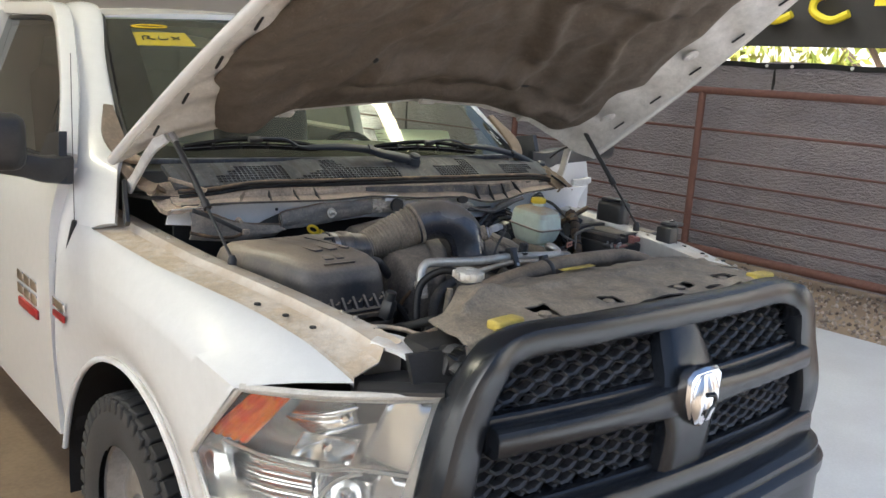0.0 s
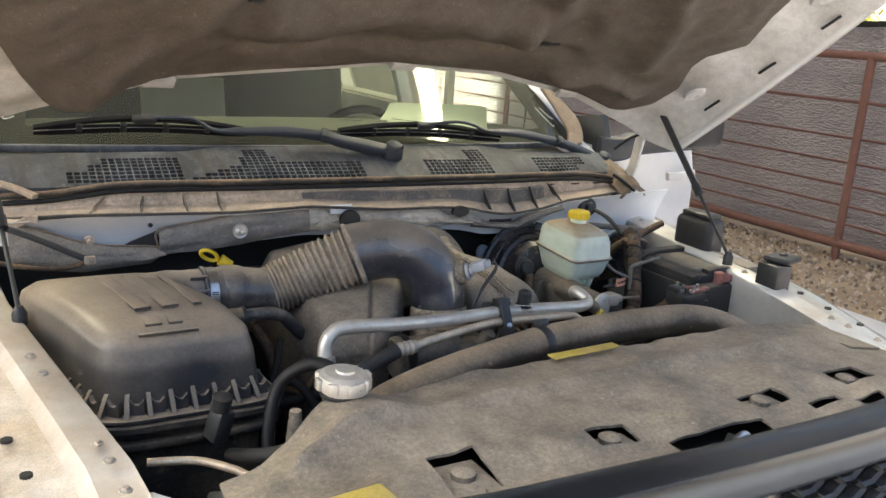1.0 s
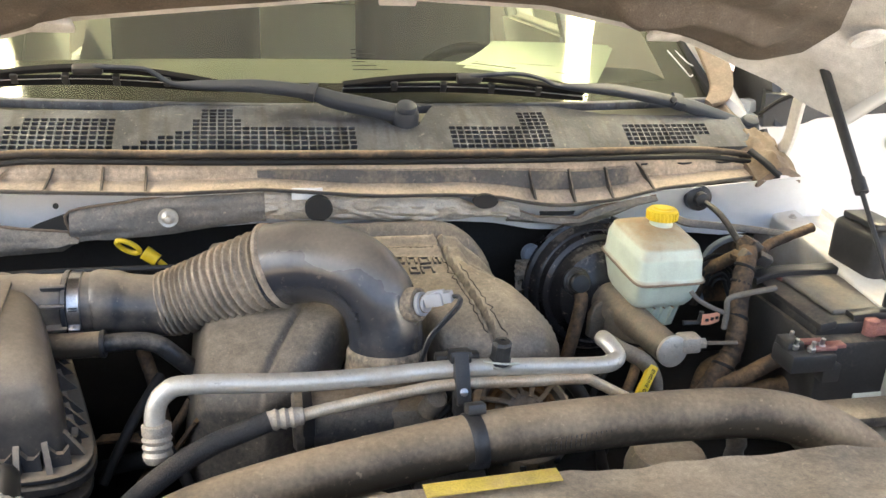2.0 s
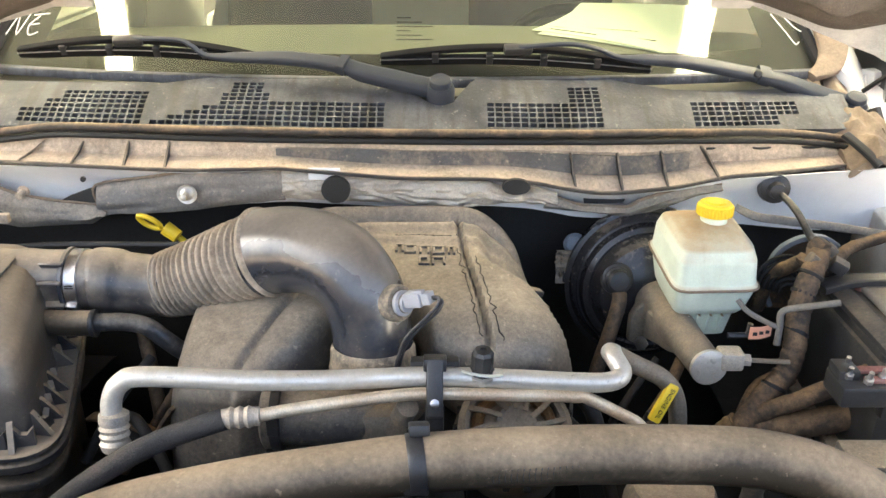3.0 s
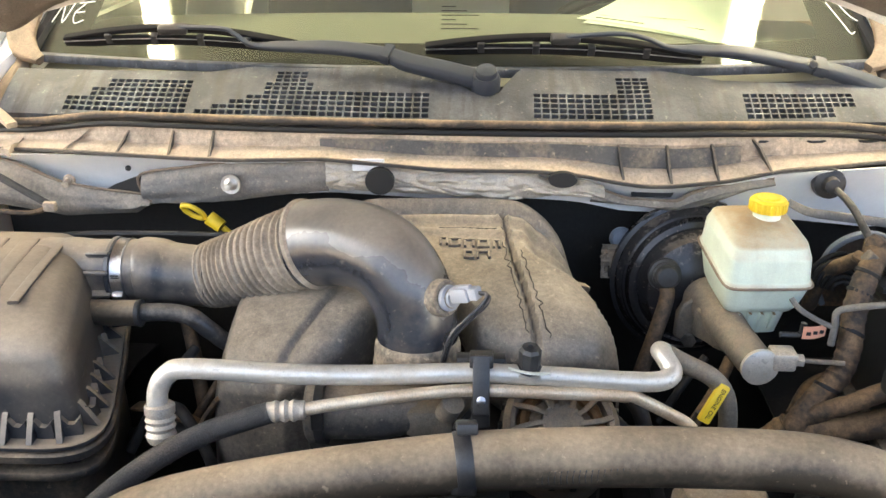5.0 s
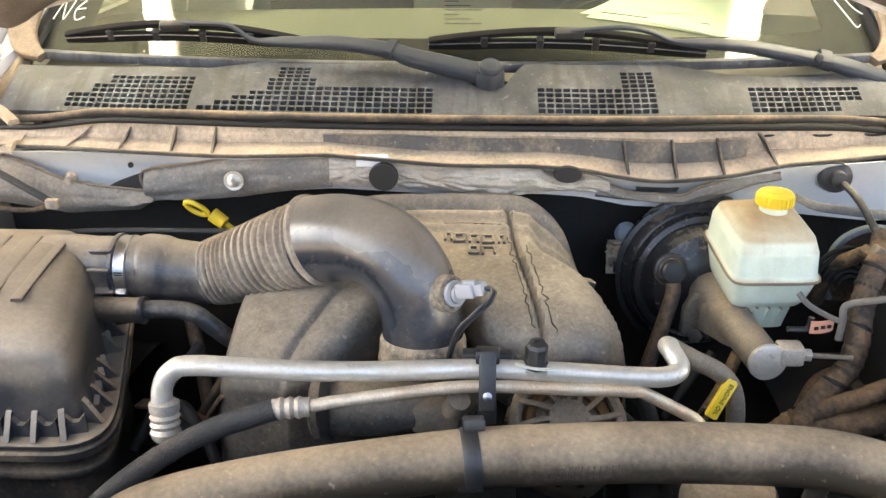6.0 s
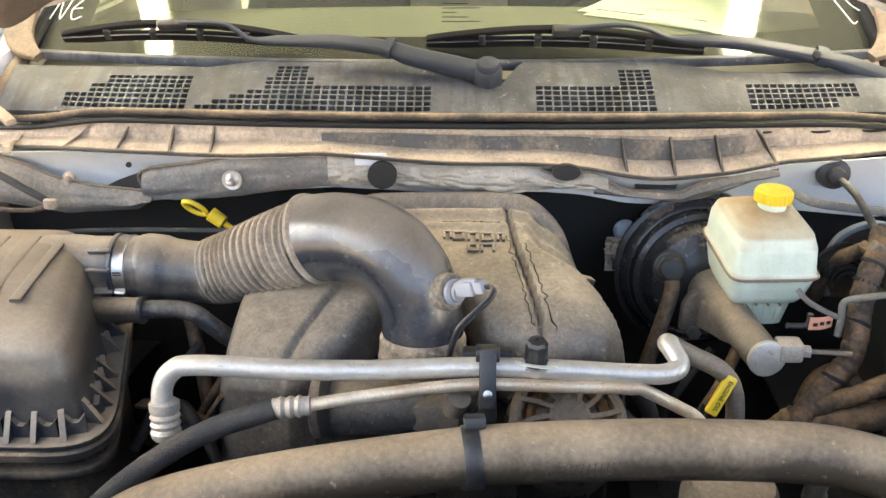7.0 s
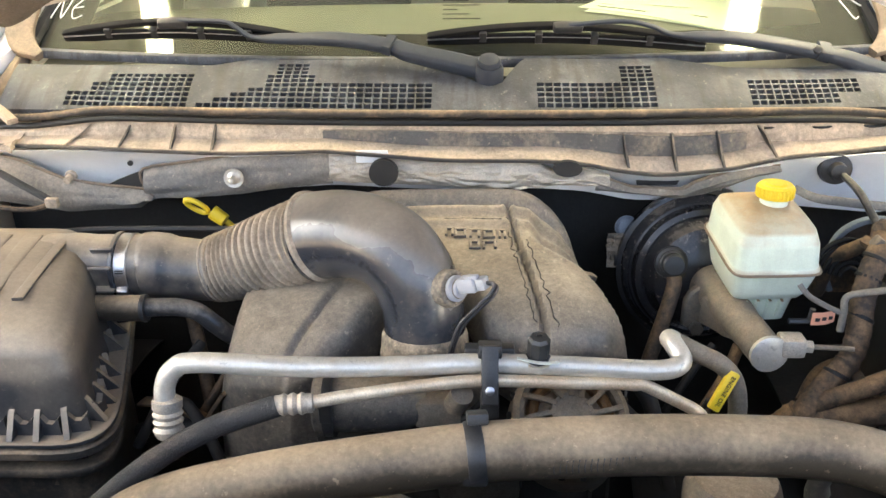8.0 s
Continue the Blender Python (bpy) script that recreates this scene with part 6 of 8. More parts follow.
# ---- wipers ----
def wiper(pivot, arm, blade_a, blade_b, hook):
    w = part("wiper", Shape().rope(arm, [0.034, 0.034, 0.032, 0.027, 0.026, 0.020, 0.009, 0.0075, 0.0075, 0.008], [0.022, 0.023, 0.021, 0.017, 0.015, 0.012, 0.007, 0.006, 0.006, 0.006], up=(0, -0.5, 0.86), power=0.5), WIPER, truck, "grey wiper arm with a black blade", sharp=50)
    part("arm_step", Shape().rope([Vector(arm[2]).lerp(Vector(arm[3]), 0.75) + Vector((0, -0.003, 0.003)), Vector(arm[3]).lerp(Vector(arm[4]), 0.05) + Vector((0, -0.003, 0.003))], [0.034, 0.033], [0.022, 0.02], up=(0, -0.5, 0.86)), WIPER, w)
    part("wiper_pivot", Shape().lathe([(0.018, -0.03), (0.0235, 0.0), (0.0235, 0.026), (0.020, 0.033), (0.008, 0.035)], pivot, (0, -0.35, 1), 24), WIPER, w)
    part("pivot_cap", Shape().lathe([(0.0185, 0.0), (0.0185, 0.005), (0.016, 0.009), (0.008, 0.0115), (0.0, 0.012)], Vector(pivot) + Vector((0, -0.012, 0.033)), (0, -0.45, 1), 28, cap=False), WIPER, w, "round wiper pivot cap")
    a, b = Vector(blade_a), Vector(blade_b)
    pts = [a.lerp(b, k / 8) + Vector((0, 0, 0.010 * math.sin(k / 8 * math.pi))) for k in range(9)]
    part("wiper_blade", Shape().rope(pts, 0.010, [0.010] + [0.018] * 7 + [0.010], up=(0, -0.5, 0.86)), BLADE, w, "black rubber wiper blade")
    part("blade_bow", Shape().rope([p + Vector((0, -0.004, 0.010 + 0.011 * math.sin(k / 8 * math.pi))) for k, p in enumerate(pts)], 0.013, [0.005, 0.008, 0.009, 0.010, 0.012, 0.010, 0.009, 0.008, 0.005], up=(0, -0.5, 0.86)), BLADE, w)
    part("blade_edge", Shape().tube([p + Vector((0, -0.006, 0.003)) for p in pts], 0.0016, n=6), STEEL, w)
    for k in (1.6, 3.2, 4.8, 6.4):
        p = a.lerp(b, k / 8)
        part("blade_claw", Shape().box(p + Vector((0, -0.003, 0.012)), (0.012, 0.014, 0.02), 0.002, (30, 0, 0)), BLACK, w)
    part("blade_hook", Shape().box(Vector(hook), (0.05, 0.018, 0.016), 0.005, (30, 0, 8)), BLACK, w)


wiper((0.068, 1.03, 1.318), [(0.070, 1.028, 1.337), (0.006, 1.035, 1.350), (-0.058, 1.045, 1.362), (-0.096, 1.055, 1.372), (-0.181, 1.075, 1.379), (-0.27, 1.092, 1.377), (-0.328, 1.10, 1.378), (-0.357, 1.11, 1.393), (-0.385, 1.12, 1.401), (-0.478, 1.13, 1.401)], (-0.681, 1.175, 1.364), (-0.254, 1.118, 1.368), (-0.47, 1.13, 1.397))
wiper((0.80, 1.13, 1.27), [(0.80, 1.13, 1.290), (0.73, 1.12, 1.313), (0.678, 1.115, 1.331), (0.622, 1.11, 1.346), (0.50, 1.105, 1.369), (0.43, 1.10, 1.375), (0.372, 1.10, 1.379), (0.335, 1.10, 1.393), (0.283, 1.10, 1.401), (0.192, 1.105, 1.393)], (-0.034, 1.112, 1.368), (0.432, 1.122, 1.353), (0.20, 1.108, 1.390))
for x, y, z in ((-0.092, 1.05, 1.372), (0.612, 1.098, 1.352)):
    part("arm_joint", Shape().lathe([(0.007, 0), (0.007, 0.006), (0.004, 0.008)], (x, y, z), (0, -0.8, 0.5), 12), BLACK, truck)
part("wiper_recess", Shape().lathe([(0.026, 0), (0.026, 0.004)], (0.068, 1.03, 1.297), (0, -0.35, 1), 16), INK, truck)

# ---- air box and intake ----
def sheared(x, y):
    return x - 0.30 * (y - 0.5)


def lid_at(u, v):
    """The domed lid: u runs round it, v from the flange up to the middle of the top."""
    a = 2 * math.pi * u
    ca, sa = math.cos(a), math.sin(a)
    p = 0.3
    r = lerp([(0, 1.0), (0.12, 0.985), (0.45, 0.955), (0.62, 0.90), (0.74, 0.78), (0.86, 0.5), (1.0, 0.0)], v)
    z = lerp([(0, 1.035), (0.12, 1.055), (0.45, 1.118), (0.62, 1.150), (0.74, 1.167), (0.86, 1.175), (1.0, 1.177)], v)
    x = 0.132 * r * math.copysign(abs(ca) ** p, ca)
    y = 0.178 * r * math.copysign(abs(sa) ** p, sa)
    yy = 0.655 + y
    return (sheared(-0.545 + x, yy), yy, z - 0.14 * max(0, -y - 0.06) * (v > 0.3) - 0.03 * max(0, y))


airbox = part("air_box", Shape().sheet(lid_at, 96, 26), LID, None, "dusty black plastic air filter box beside the engine", category="air filter box", sharp=45)
box_low = Shape()
box_low.sheet(lambda u, v: (lambda q: (q[0], q[1], 1.03 - 0.24 * v))(lid_at(u, 0)), 64, 6)
part("air_box_base", box_low, BOX_LOW, airbox)
flange = []
for k in range(41):
    q = lid_at(k / 40, 0)
    flange.append((sheared(-0.545, 0.655) + (q[0] - sheared(-0.545, 0.655)) * 1.07, 0.655 + (q[1] - 0.655) * 1.05, 1.033))
part("air_box_flange", Shape().rope(flange, 0.030, 0.007, per=1), LID, airbox, "dusty flange of the air box lid")
part("flange_rim", Shape().rope([(x, y, z - 0.013) for x, y, z in flange], 0.036, 0.014, per=1), BOX_LOW, airbox, "dusty rim of the lower box")
part("base_ledge", Shape().rope([(x, y, z - 0.045) for x, y, z in flange], 0.022, 0.012, per=1), BOX_LOW, airbox)
walk_u, run = [], 0.0
rim_pts = [Vector(lid_at(k / 600, 0.0)) for k in range(601)]
for k in range(600):
    run += (rim_pts[k + 1] - rim_pts[k]).length
    if run > 0.03:
        walk_u.append((k + 1) / 600)
        run = 0.0
for u in walk_u:
    q, q2 = Vector(lid_at(u, 0.0)), Vector(lid_at(u, 0.17))
    across = (Vector(lid_at((u + 0.004) % 1, 0)) - Vector(lid_at((u - 0.004) % 1, 0))).normalized()
    out = Vector((-across.y, across.x, 0))
    if out.dot(Vector((q.x - sheared(-0.545, q.y), q.y - 0.655, 0))) < 0:
        out = -out
    part("flange_gusset", Shape().prism([q + out * 0.021 + Vector((0, 0, 0.003)), q - out * 0.004 + Vector((0, 0, 0.002)), q2 - out * 0.002 + Vector((0, 0, 0.004)), q2 + out * 0.003], across * 0.007).prism([q + out * 0.006 + across * 0.004, q + out * 0.004 + across * 0.006 + Vector((0, 0, 0.026)), q + out * 0.006 + across * 0.013 + Vector((0, 0, 0.018)), q + out * 0.006 + across * 0.020 + Vector((0, 0, 0.017)), q + out * 0.004 + across * 0.027 + Vector((0, 0, 0.024)), q + out * 0.006 + across * 0.028], out * -0.008), LID, airbox)
for a, b, w in ((-0.622, -0.592, 0.026), (-0.578, -0.55, 0.026), (-0.53, -0.508, 0.014)):
    part("lid_ridge", Shape().rope([(a + (b - a) * k / 6, 0.745 - 0.19 * k / 6, 1.1745 - 0.03 * max(0, 0.09 - 0.19 * k / 6)) for k in range(7)], w, 0.0045), LID, airbox)
part("lid_mark", Shape().box((-0.583, 0.537, 1.160), (0.026, 0.034, 0.007), 0.002, (8, 0, 0)).box((-0.55, 0.537, 1.160), (0.022, 0.034, 0.007), 0.002, (8, 0, 0)).box((-0.565, 0.502, 1.151), (0.09, 0.005, 0.005), 0.001, (14, 0, 0)), LID, airbox, "raised plastic moulding")
for x in (-0.60, -0.52, -0.45):
    part("box_latch", Shape().box((x, 0.482, 1.012), (0.03, 0.012, 0.04), 0.003, (8, 0, 0)), BLACK, airbox)
intake = part("intake_tube", Shape().tube([(-0.545, 0.738, 1.120), (-0.515, 0.736, 1.128), (-0.48, 0.735, 1.132), (-0.436, 0.735, 1.132)], [0.056, 0.049, 0.0435, 0.0425], n=32), NECK, None, "black plastic engine intake tube caked with tan dust", sharp=60, category="intake tube")
part("tube_sleeve", Shape().tube([(-0.446, 0.735, 1.132), (-0.434, 0.735, 1.132), (-0.42, 0.735, 1.132), (-0.414, 0.735, 1.132), (-0.395, 0.735, 1.130), (-0.375, 0.735, 1.127), (-0.345, 0.736, 1.124), (-0.32, 0.735, 1.124)], [0.0435, 0.0437, 0.0445, 0.0475, 0.0475, 0.0445, 0.0435, 0.0445], n=36), NECK, intake, "smooth black sleeve with dust patches", sharp=60)
clamp = part("hose_clamp", Shape().lathe([(0.0445, -0.0085), (0.0458, -0.0075), (0.0452, 0.0), (0.0458, 0.0075), (0.0445, 0.0085)], (-0.441, 0.735, 1.132), (1, 0, 0.0), 40), STEEL, intake, "steel band clamp")
part("clamp_screw", Shape().box((-0.441, 0.695, 1.110), (0.017, 0.012, 0.020), 0.003, (35, 0, 0)).lathe([(0.0075, -0.008), (0.0075, 0.006), (0.005, 0.008)], (-0.441, 0.6925, 1.1), (0, -0.55, -0.83), 10), STEEL, clamp)
for k in range(7):
    part("band_slot", Shape().box((-0.441, 0.735 - 0.0457 * math.cos(0.62 - 0.085 * k), 1.132 + 0.0457 * math.sin(0.02 + 0.085 * k - 0.25)), (0.011, 0.0016, 0.0014), 0, (-20 - 5 * k, 0, 0)), INK, clamp)
for a, deep in ((0.9, 0.012), (0.35, 0.014), (-0.35, 0.013)):
    part("neck_rib", Shape().box((-0.466, 0.735 - 0.047 * math.cos(a), 1.132 + 0.047 * math.sin(a)), (0.032, deep, 0.006), 0.002, (-math.degrees(a), 0, 0)), NECK, intake)
part("neck_lip", Shape().lathe([(0.0445, -0.004), (0.048, -0.002), (0.048, 0.003), (0.0445, 0.005)], (-0.454, 0.735, 1.132), (1, 0, 0), 36), TUBE_PLASTIC, intake)
part("neck_foot", Shape().box((-0.466, 0.703, 1.09), (0.05, 0.03, 0.016), 0.004, (25, 0, 0)), BLACK, intake)
cl = [(-0.330, 0.738, 1.122), (-0.285, 0.733, 1.137), (-0.225, 0.72, 1.165), (-0.165, 0.701, 1.193)]
line, _ = smooth(cl, 0.05, 60)
n_line = len(line)
rib_r = []
for k in range(n_line):
    q = k / n_line
    w = math.sin(q * 2 * math.pi * 17)
    rib_r.append(0.0425 + 0.0135 * q ** 0.8 + 0.0037 * math.copysign(abs(w) ** 0.6, w) + 0.0006 * math.sin(k * 1.7))
part("bellows", Shape().tube(line, rib_r, n=44, per=1), RIBBED, intake, "ribbed rubber bellows, tan dust on its ridges", sharp=70)
elbow = Shape().tube([(-0.174, 0.704, 1.190), (-0.142, 0.692, 1.200), (-0.10, 0.674, 1.205), (-0.062, 0.654, 1.196), (-0.036, 0.637, 1.170), (-0.023, 0.627, 1.133), (-0.020, 0.620, 1.10), (-0.020, 0.615, 1.065)], [0.0600, 0.0585, 0.057, 0.0555, 0.054, 0.0525, 0.0525, 0.054], n=48, per=12)
part("elbow", elbow, TUBE_PLASTIC, intake, "smooth black intake elbow", sharp=60)
part("elbow_cuff", Shape().tube([(-0.020, 0.6165, 1.055), (-0.020, 0.617, 1.072), (-0.020, 0.618, 1.090), (-0.020, 0.619, 1.099)], [0.0555, 0.0570, 0.0562, 0.0530], n=44), RAIL_DUST, intake, "tan dusty rubber cuff")
part("cuff_band", Shape().lathe([(0.0575, -0.004), (0.0588, -0.002), (0.0588, 0.003), (0.0575, 0.005)], (-0.020, 0.6165, 1.066), (0, 0.05, 1), 40), RAIL_DUST, intake)
part("bellows_ring", Shape().lathe([(0.0595, -0.005), (0.0635, -0.001), (0.063, 0.003), (0.0595, 0.006)], (-0.169, 0.702, 1.192), (0.87, -0.28, 0.40), 44), RIBBED, intake)
sensor = part("air_sensor", Shape().lathe([(0.024, -0.024), (0.0235, -0.004), (0.0225, 0.0), (0.0175, 0.001), (0.0165, -0.003), (0.0135, -0.003), (0.0125, 0.010)], (0.019, 0.592, 1.172), (0.72, -0.62, 0.30), 28), RAIL_DUST, intake, "grey sensor plug in a dusty round boss")
part("sensor_collar", Shape().lathe([(0.0165, 0.0), (0.0165, 0.005), (0.0115, 0.006), (0.0115, 0.012)], (0.020, 0.590, 1.173), (0.72, -0.62, 0.30), 20), CONNECT, sensor)
part("sensor_plug", Shape().box((0.037, 0.577, 1.186), (0.026, 0.019, 0.019), 0.003, (0, -18, -32)).box((0.053, 0.568, 1.192), (0.012, 0.015, 0.015), 0.002, (0, -18, -32)).box((0.040, 0.573, 1.197), (0.018, 0.008, 0.006), 0.0015, (0, -18, -32)), CONNECT, sensor)
part("sensor_wire", Shape().tube([(0.058, 0.565, 1.194), (0.066, 0.562, 1.195), (0.064, 0.556, 1.187), (0.047, 0.550, 1.170), (0.026, 0.547, 1.146), (0.016, 0.549, 1.115), (0.012, 0.552, 1.09)], 0.0024, n=8).tube([(0.058, 0.567, 1.192), (0.070, 0.565, 1.190), (0.066, 0.558, 1.180), (0.049, 0.552, 1.165), (0.029, 0.549, 1.142), (0.019, 0.551, 1.112), (0.014, 0.554, 1.085)], 0.0022, n=8), SOFT, sensor)
part("breather_hose", Shape().tube([(-0.405, 0.66, 1.104), (-0.36, 0.66, 1.106), (-0.33, 0.66, 1.099), (-0.308, 0.662, 1.078), (-0.287, 0.668, 1.056), (-0.262, 0.678, 1.048), (-0.23, 0.69, 1.045)], 0.0125, n=14), SOFT, None, "black rubber breather hose from the air box", category="hose")
part("hose_cuff", Shape().tube([(-0.50, 0.672, 1.098), (-0.44, 0.665, 1.101), (-0.40, 0.66, 1.104)], 0.0178, n=24), HOSE, bpy.data.objects["breather_hose"], "tan dusty rubber cuff")
part("hose_joint", Shape().lathe([(0.0185, 0), (0.0195, 0.003), (0.0185, 0.006)], (-0.403, 0.66, 1.104), (1, 0, 0.03), 18), SOFT, bpy.data.objects["breather_hose"])
dip = part("dipstick", Shape().tube([(-0.372, 0.906, 1.142), (-0.352, 0.902, 1.128)], [0.012, 0.011], n=14).tube([(-0.35, 0.902, 1.127), (-0.33, 0.90, 1.10), (-0.30, 0.90, 1.0)], 0.005, n=8), YELLOW, None, "yellow plastic transmission dipstick handle with a ring", category="dipstick")
part("dipstick_ring", Shape().tube([(-0.378 - 0.017 + 0.017 * math.cos(a), 0.903 - 0.006 * math.sin(a), 1.1530 + 0.0105 * math.sin(a) - 0.0076 * math.cos(a)) for a in [2 * math.pi * k / 14 for k in range(15)]], 0.0042, n=10, per=1), YELLOW, dip)
part("heater_line", Shape().tube([(-0.72, 0.86, 1.11), (-0.60, 0.865, 1.125), (-0.50, 0.87, 1.128), (-0.30, 0.87, 1.128)], 0.005, n=8), BLACK, None, "thin dark line along the firewall", category="pipe")

# ---- engine ----
FRONT_EDGE = [(-0.305, 0.615), (-0.285, 0.575), (-0.24, 0.556), (-0.19, 0.552), (-0.155, 0.566), (-0.115, 0.602), (-0.08, 0.652), (-0.062, 0.70), (0.018, 0.70), (0.042, 0.665), (0.060, 0.622), (0.09, 0.600), (0.15, 0.592), (0.215, 0.603), (0.245, 0.63), (0.262, 0.68)]


def cover_z(x, y):
    """The height of the moulded cover: a ridged plenum behind, a pillow on either side of the intake."""
    z = lerp([(0.55, 1.083), (0.60, 1.108), (0.66, 1.128), (0.72, 1.139), (0.79, 1.152), (0.84, 1.166), (0.88, 1.178), (0.905, 1.176), (0.93, 1.155), (0.945, 1.12)], y)
    edge = lerp([(0.60, 0.258), (0.66, 0.252), (0.76, 0.228), (0.80, 0.212), (0.86, 0.192), (0.93, 0.155)], y)
    z -= 0.055 * (max(0, x - edge + 0.095) / 0.095) ** 2.6 + 1.3 * max(0, x - edge) + 0.022 * (max(0, -x - 0.10) / 0.17) ** 1.4 + 0.16 * (max(0, -x - 0.262) / 0.043) ** 2
    if x > 0.125:
        rise = lerp([(0.125, 0.80), (0.145, 0.775), (0.165, 0.757), (0.195, 0.742), (0.218, 0.715), (0.236, 0.67), (0.262, 0.60)], x)
        z -= 0.024 / (1 + math.exp(-(y - rise) / 0.005)) * min(1, (x - 0.125) / 0.02) / (1 + math.exp((y - 0.850) / 0.008))
        z += 0.004 * math.exp(-((y - rise + 0.012) / 0.008) ** 2)
    for yy, amp, wide in ((0.822, 0.007, 0.006), (0.847, 0.010, 0.009), (0.884, 0.012, 0.012)):
        z += amp * math.exp(-((y - yy + 0.42 * (x - 0.03) ** 2) / wide) ** 2) * (1 / (1 + math.exp((abs(x - 0.03) - 0.17) / 0.01)))
    z -= 0.010 * math.exp(-((y - 0.865 + 0.42 * (x - 0.03) ** 2) / 0.004) ** 2) * (abs(x - 0.03) < 0.19)
    seam = x - 0.103 - 0.16 * (0.80 - y)
    z += (0.0035 * math.exp(-((abs(seam) - 0.007) / 0.003) ** 2) - 0.009 * math.exp(-(seam / 0.0035) ** 2)) * (0.60 < y < 0.87)
    left = x + 0.145 + 0.48 * (0.665 - y)
    z += (0.004 / (1 + math.exp(left / 0.003)) - 0.007 * math.exp(-(left / 0.004) ** 2)) * (x < -0.07) * (y < 0.76)
    return z + wob((x * 8, y * 8, 0), 1, 0.003) + wob((x * 30, y * 30, 4), 1, 0.0008)


def cover_at(u, v):
    x = -0.305 + 0.567 * u
    front = lerp(FRONT_EDGE, x)
    skirt = lerp([(-0.305, 0.10), (-0.16, 0.13), (-0.10, 0.05), (-0.06, 0.03), (0.03, 0.03), (0.07, 0.07), (0.262, 0.09)], x)
    top = 0.028
    if v < 0.14:
        return (x, front - 0.006 * (1 - v / 0.14), cover_z(x, front) - top - skirt * (1 - v / 0.14))
    q = (v - 0.14) / 0.86
    y = front + (0.945 - front) * q ** 1.35
    return (x, y, cover_z(x, y) - top * math.exp(-(y - front) / 0.011))


def on_cover(x, y, up=0.0):
    return Vector((x, y, cover_z(x, y) + up))


def cover_gap(i, j):
    """The arch cut into the skirt at the driver's side."""
    x = -0.305 + 0.567 * (i + 0.5) / 150
    return 0.222 < x < 0.252 and j < 15 * (1 - ((x - 0.237) / 0.016) ** 2) ** 0.5


engine_cover = part("engine_cover", Shape().sheet(cover_at, 150, 110, (0, 0.002, -0.006), cover_gap), COVER, None, "brown dust-coated plastic engine cover over the intake", sharp=55, category="engine cover")
for k, (x, y, w) in enumerate(((0.008, 0.800, 0.012), (0.024, 0.798, 0.018), (0.045, 0.797, 0.016), (0.066, 0.796, 0.018), (0.085, 0.795, 0.010), (0.045, 0.770, 0.016), (0.066, 0.769, 0.022))):
    turn = (8, 0, 2)
    mark = Shape().box(on_cover(x, y + 0.008, 0.0015), (w, 0.004, 0.005), 0.001, turn).box(on_cover(x - w * 0.38, y, 0.0015), (0.004, 0.017, 0.005), 0.001, turn).box(on_cover(x + w * 0.38, y, 0.0015), (0.004, 0.017, 0.005), 0.001, turn)
    if k % 2:
        mark.box(on_cover(x, y - 0.007, 0.0015), (w, 0.004, 0.005), 0.001, turn)
    part("raised_mark", mark, COVER, engine_cover)
part("cover_tab", Shape().box(on_cover(0.205, 0.775, 0.004), (0.036, 0.016, 0.012), 0.003, (0, 22, 25)).box(on_cover(0.222, 0.768, 0.002), (0.014, 0.020, 0.010), 0.003, (0, 22, 25)), PLASTIC, engine_cover)
for x0, x1, ya, yb, seed in ((0.094, 0.122, 0.80, 0.61, 0), (0.120, 0.150, 0.785, 0.605, 5), (0.0, 0.095, 0.826, 0.824, 9)):
    line_ = []
    for k in range(25):
        q = k / 24
        x, y = x0 + (x1 - x0) * q + 0.007 * noise.noise(Vector((seed, k * 0.9, 0))), ya + (yb - ya) * q + 0.004 * noise.noise(Vector((seed, k * 1.3, 7)))
        line_.append(on_cover(x, y, 0.0002))
    part("dried_streak", Shape().tube(line_, [0.0006 + 0.0007 * abs(noise.noise(Vector((k * 0.7, seed, 1)))) for k in range(25)], n=6, per=2), DARK, engine_cover, "thin dark dried streak")
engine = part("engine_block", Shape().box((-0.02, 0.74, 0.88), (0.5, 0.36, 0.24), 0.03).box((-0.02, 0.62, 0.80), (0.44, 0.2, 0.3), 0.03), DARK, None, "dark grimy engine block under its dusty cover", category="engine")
part("throttle_body", Shape().lathe([(0.05, -0.05), (0.052, 0.0), (0.056, 0.01), (0.056, 0.03)], (-0.02, 0.617, 1.03), (0, 0.05, 1), 24).box((0.035, 0.60, 1.02), (0.05, 0.07, 0.05), 0.008), CAST, engine, "dusty cast throttle body")
pump = part("starter_pump", Shape().lathe([(0.034, -0.07), (0.04, -0.066), (0.04, -0.05), (0.036, -0.048), (0.036, 0.03), (0.034, 0.034), (0.03, 0.06), (0.024, 0.07)], (-0.085, 0.545, 1.035), (1, 0, 0.02), 24), COVER, engine, "tan dusty cylindrical pump", sharp=30)
part("pump_band", Shape().lathe([(0.042, -0.006), (0.043, 0.006)], (-0.135, 0.545, 1.034), (1, 0, 0.02), 24).box((-0.135, 0.505, 1.05), (0.016, 0.012, 0.03), 0.003), BLACK, pump)
part("pump_outlet", Shape().box((0.0, 0.535, 1.035), (0.06, 0.04, 0.04), 0.008).lathe([(0.014, 0), (0.014, 0.03)], (0.02, 0.52, 1.05), (0.3, -0.4, 0.8), 12), CAST, pump)
alt = part("alternator", Shape().lathe([(0.0, 0.02), (0.018, 0.022), (0.026, 0.026), (0.028, 0.006), (0.058, 0.004), (0.060, 0.018), (0.066, 0.022), (0.074, 0.014), (0.078, -0.01), (0.078, -0.08), (0.05, -0.09)], (0.165, 0.555, 1.005), (0.05, -0.55, 0.83), 40, cap=False), CAST, engine, "dusty cast alternator", sharp=30)
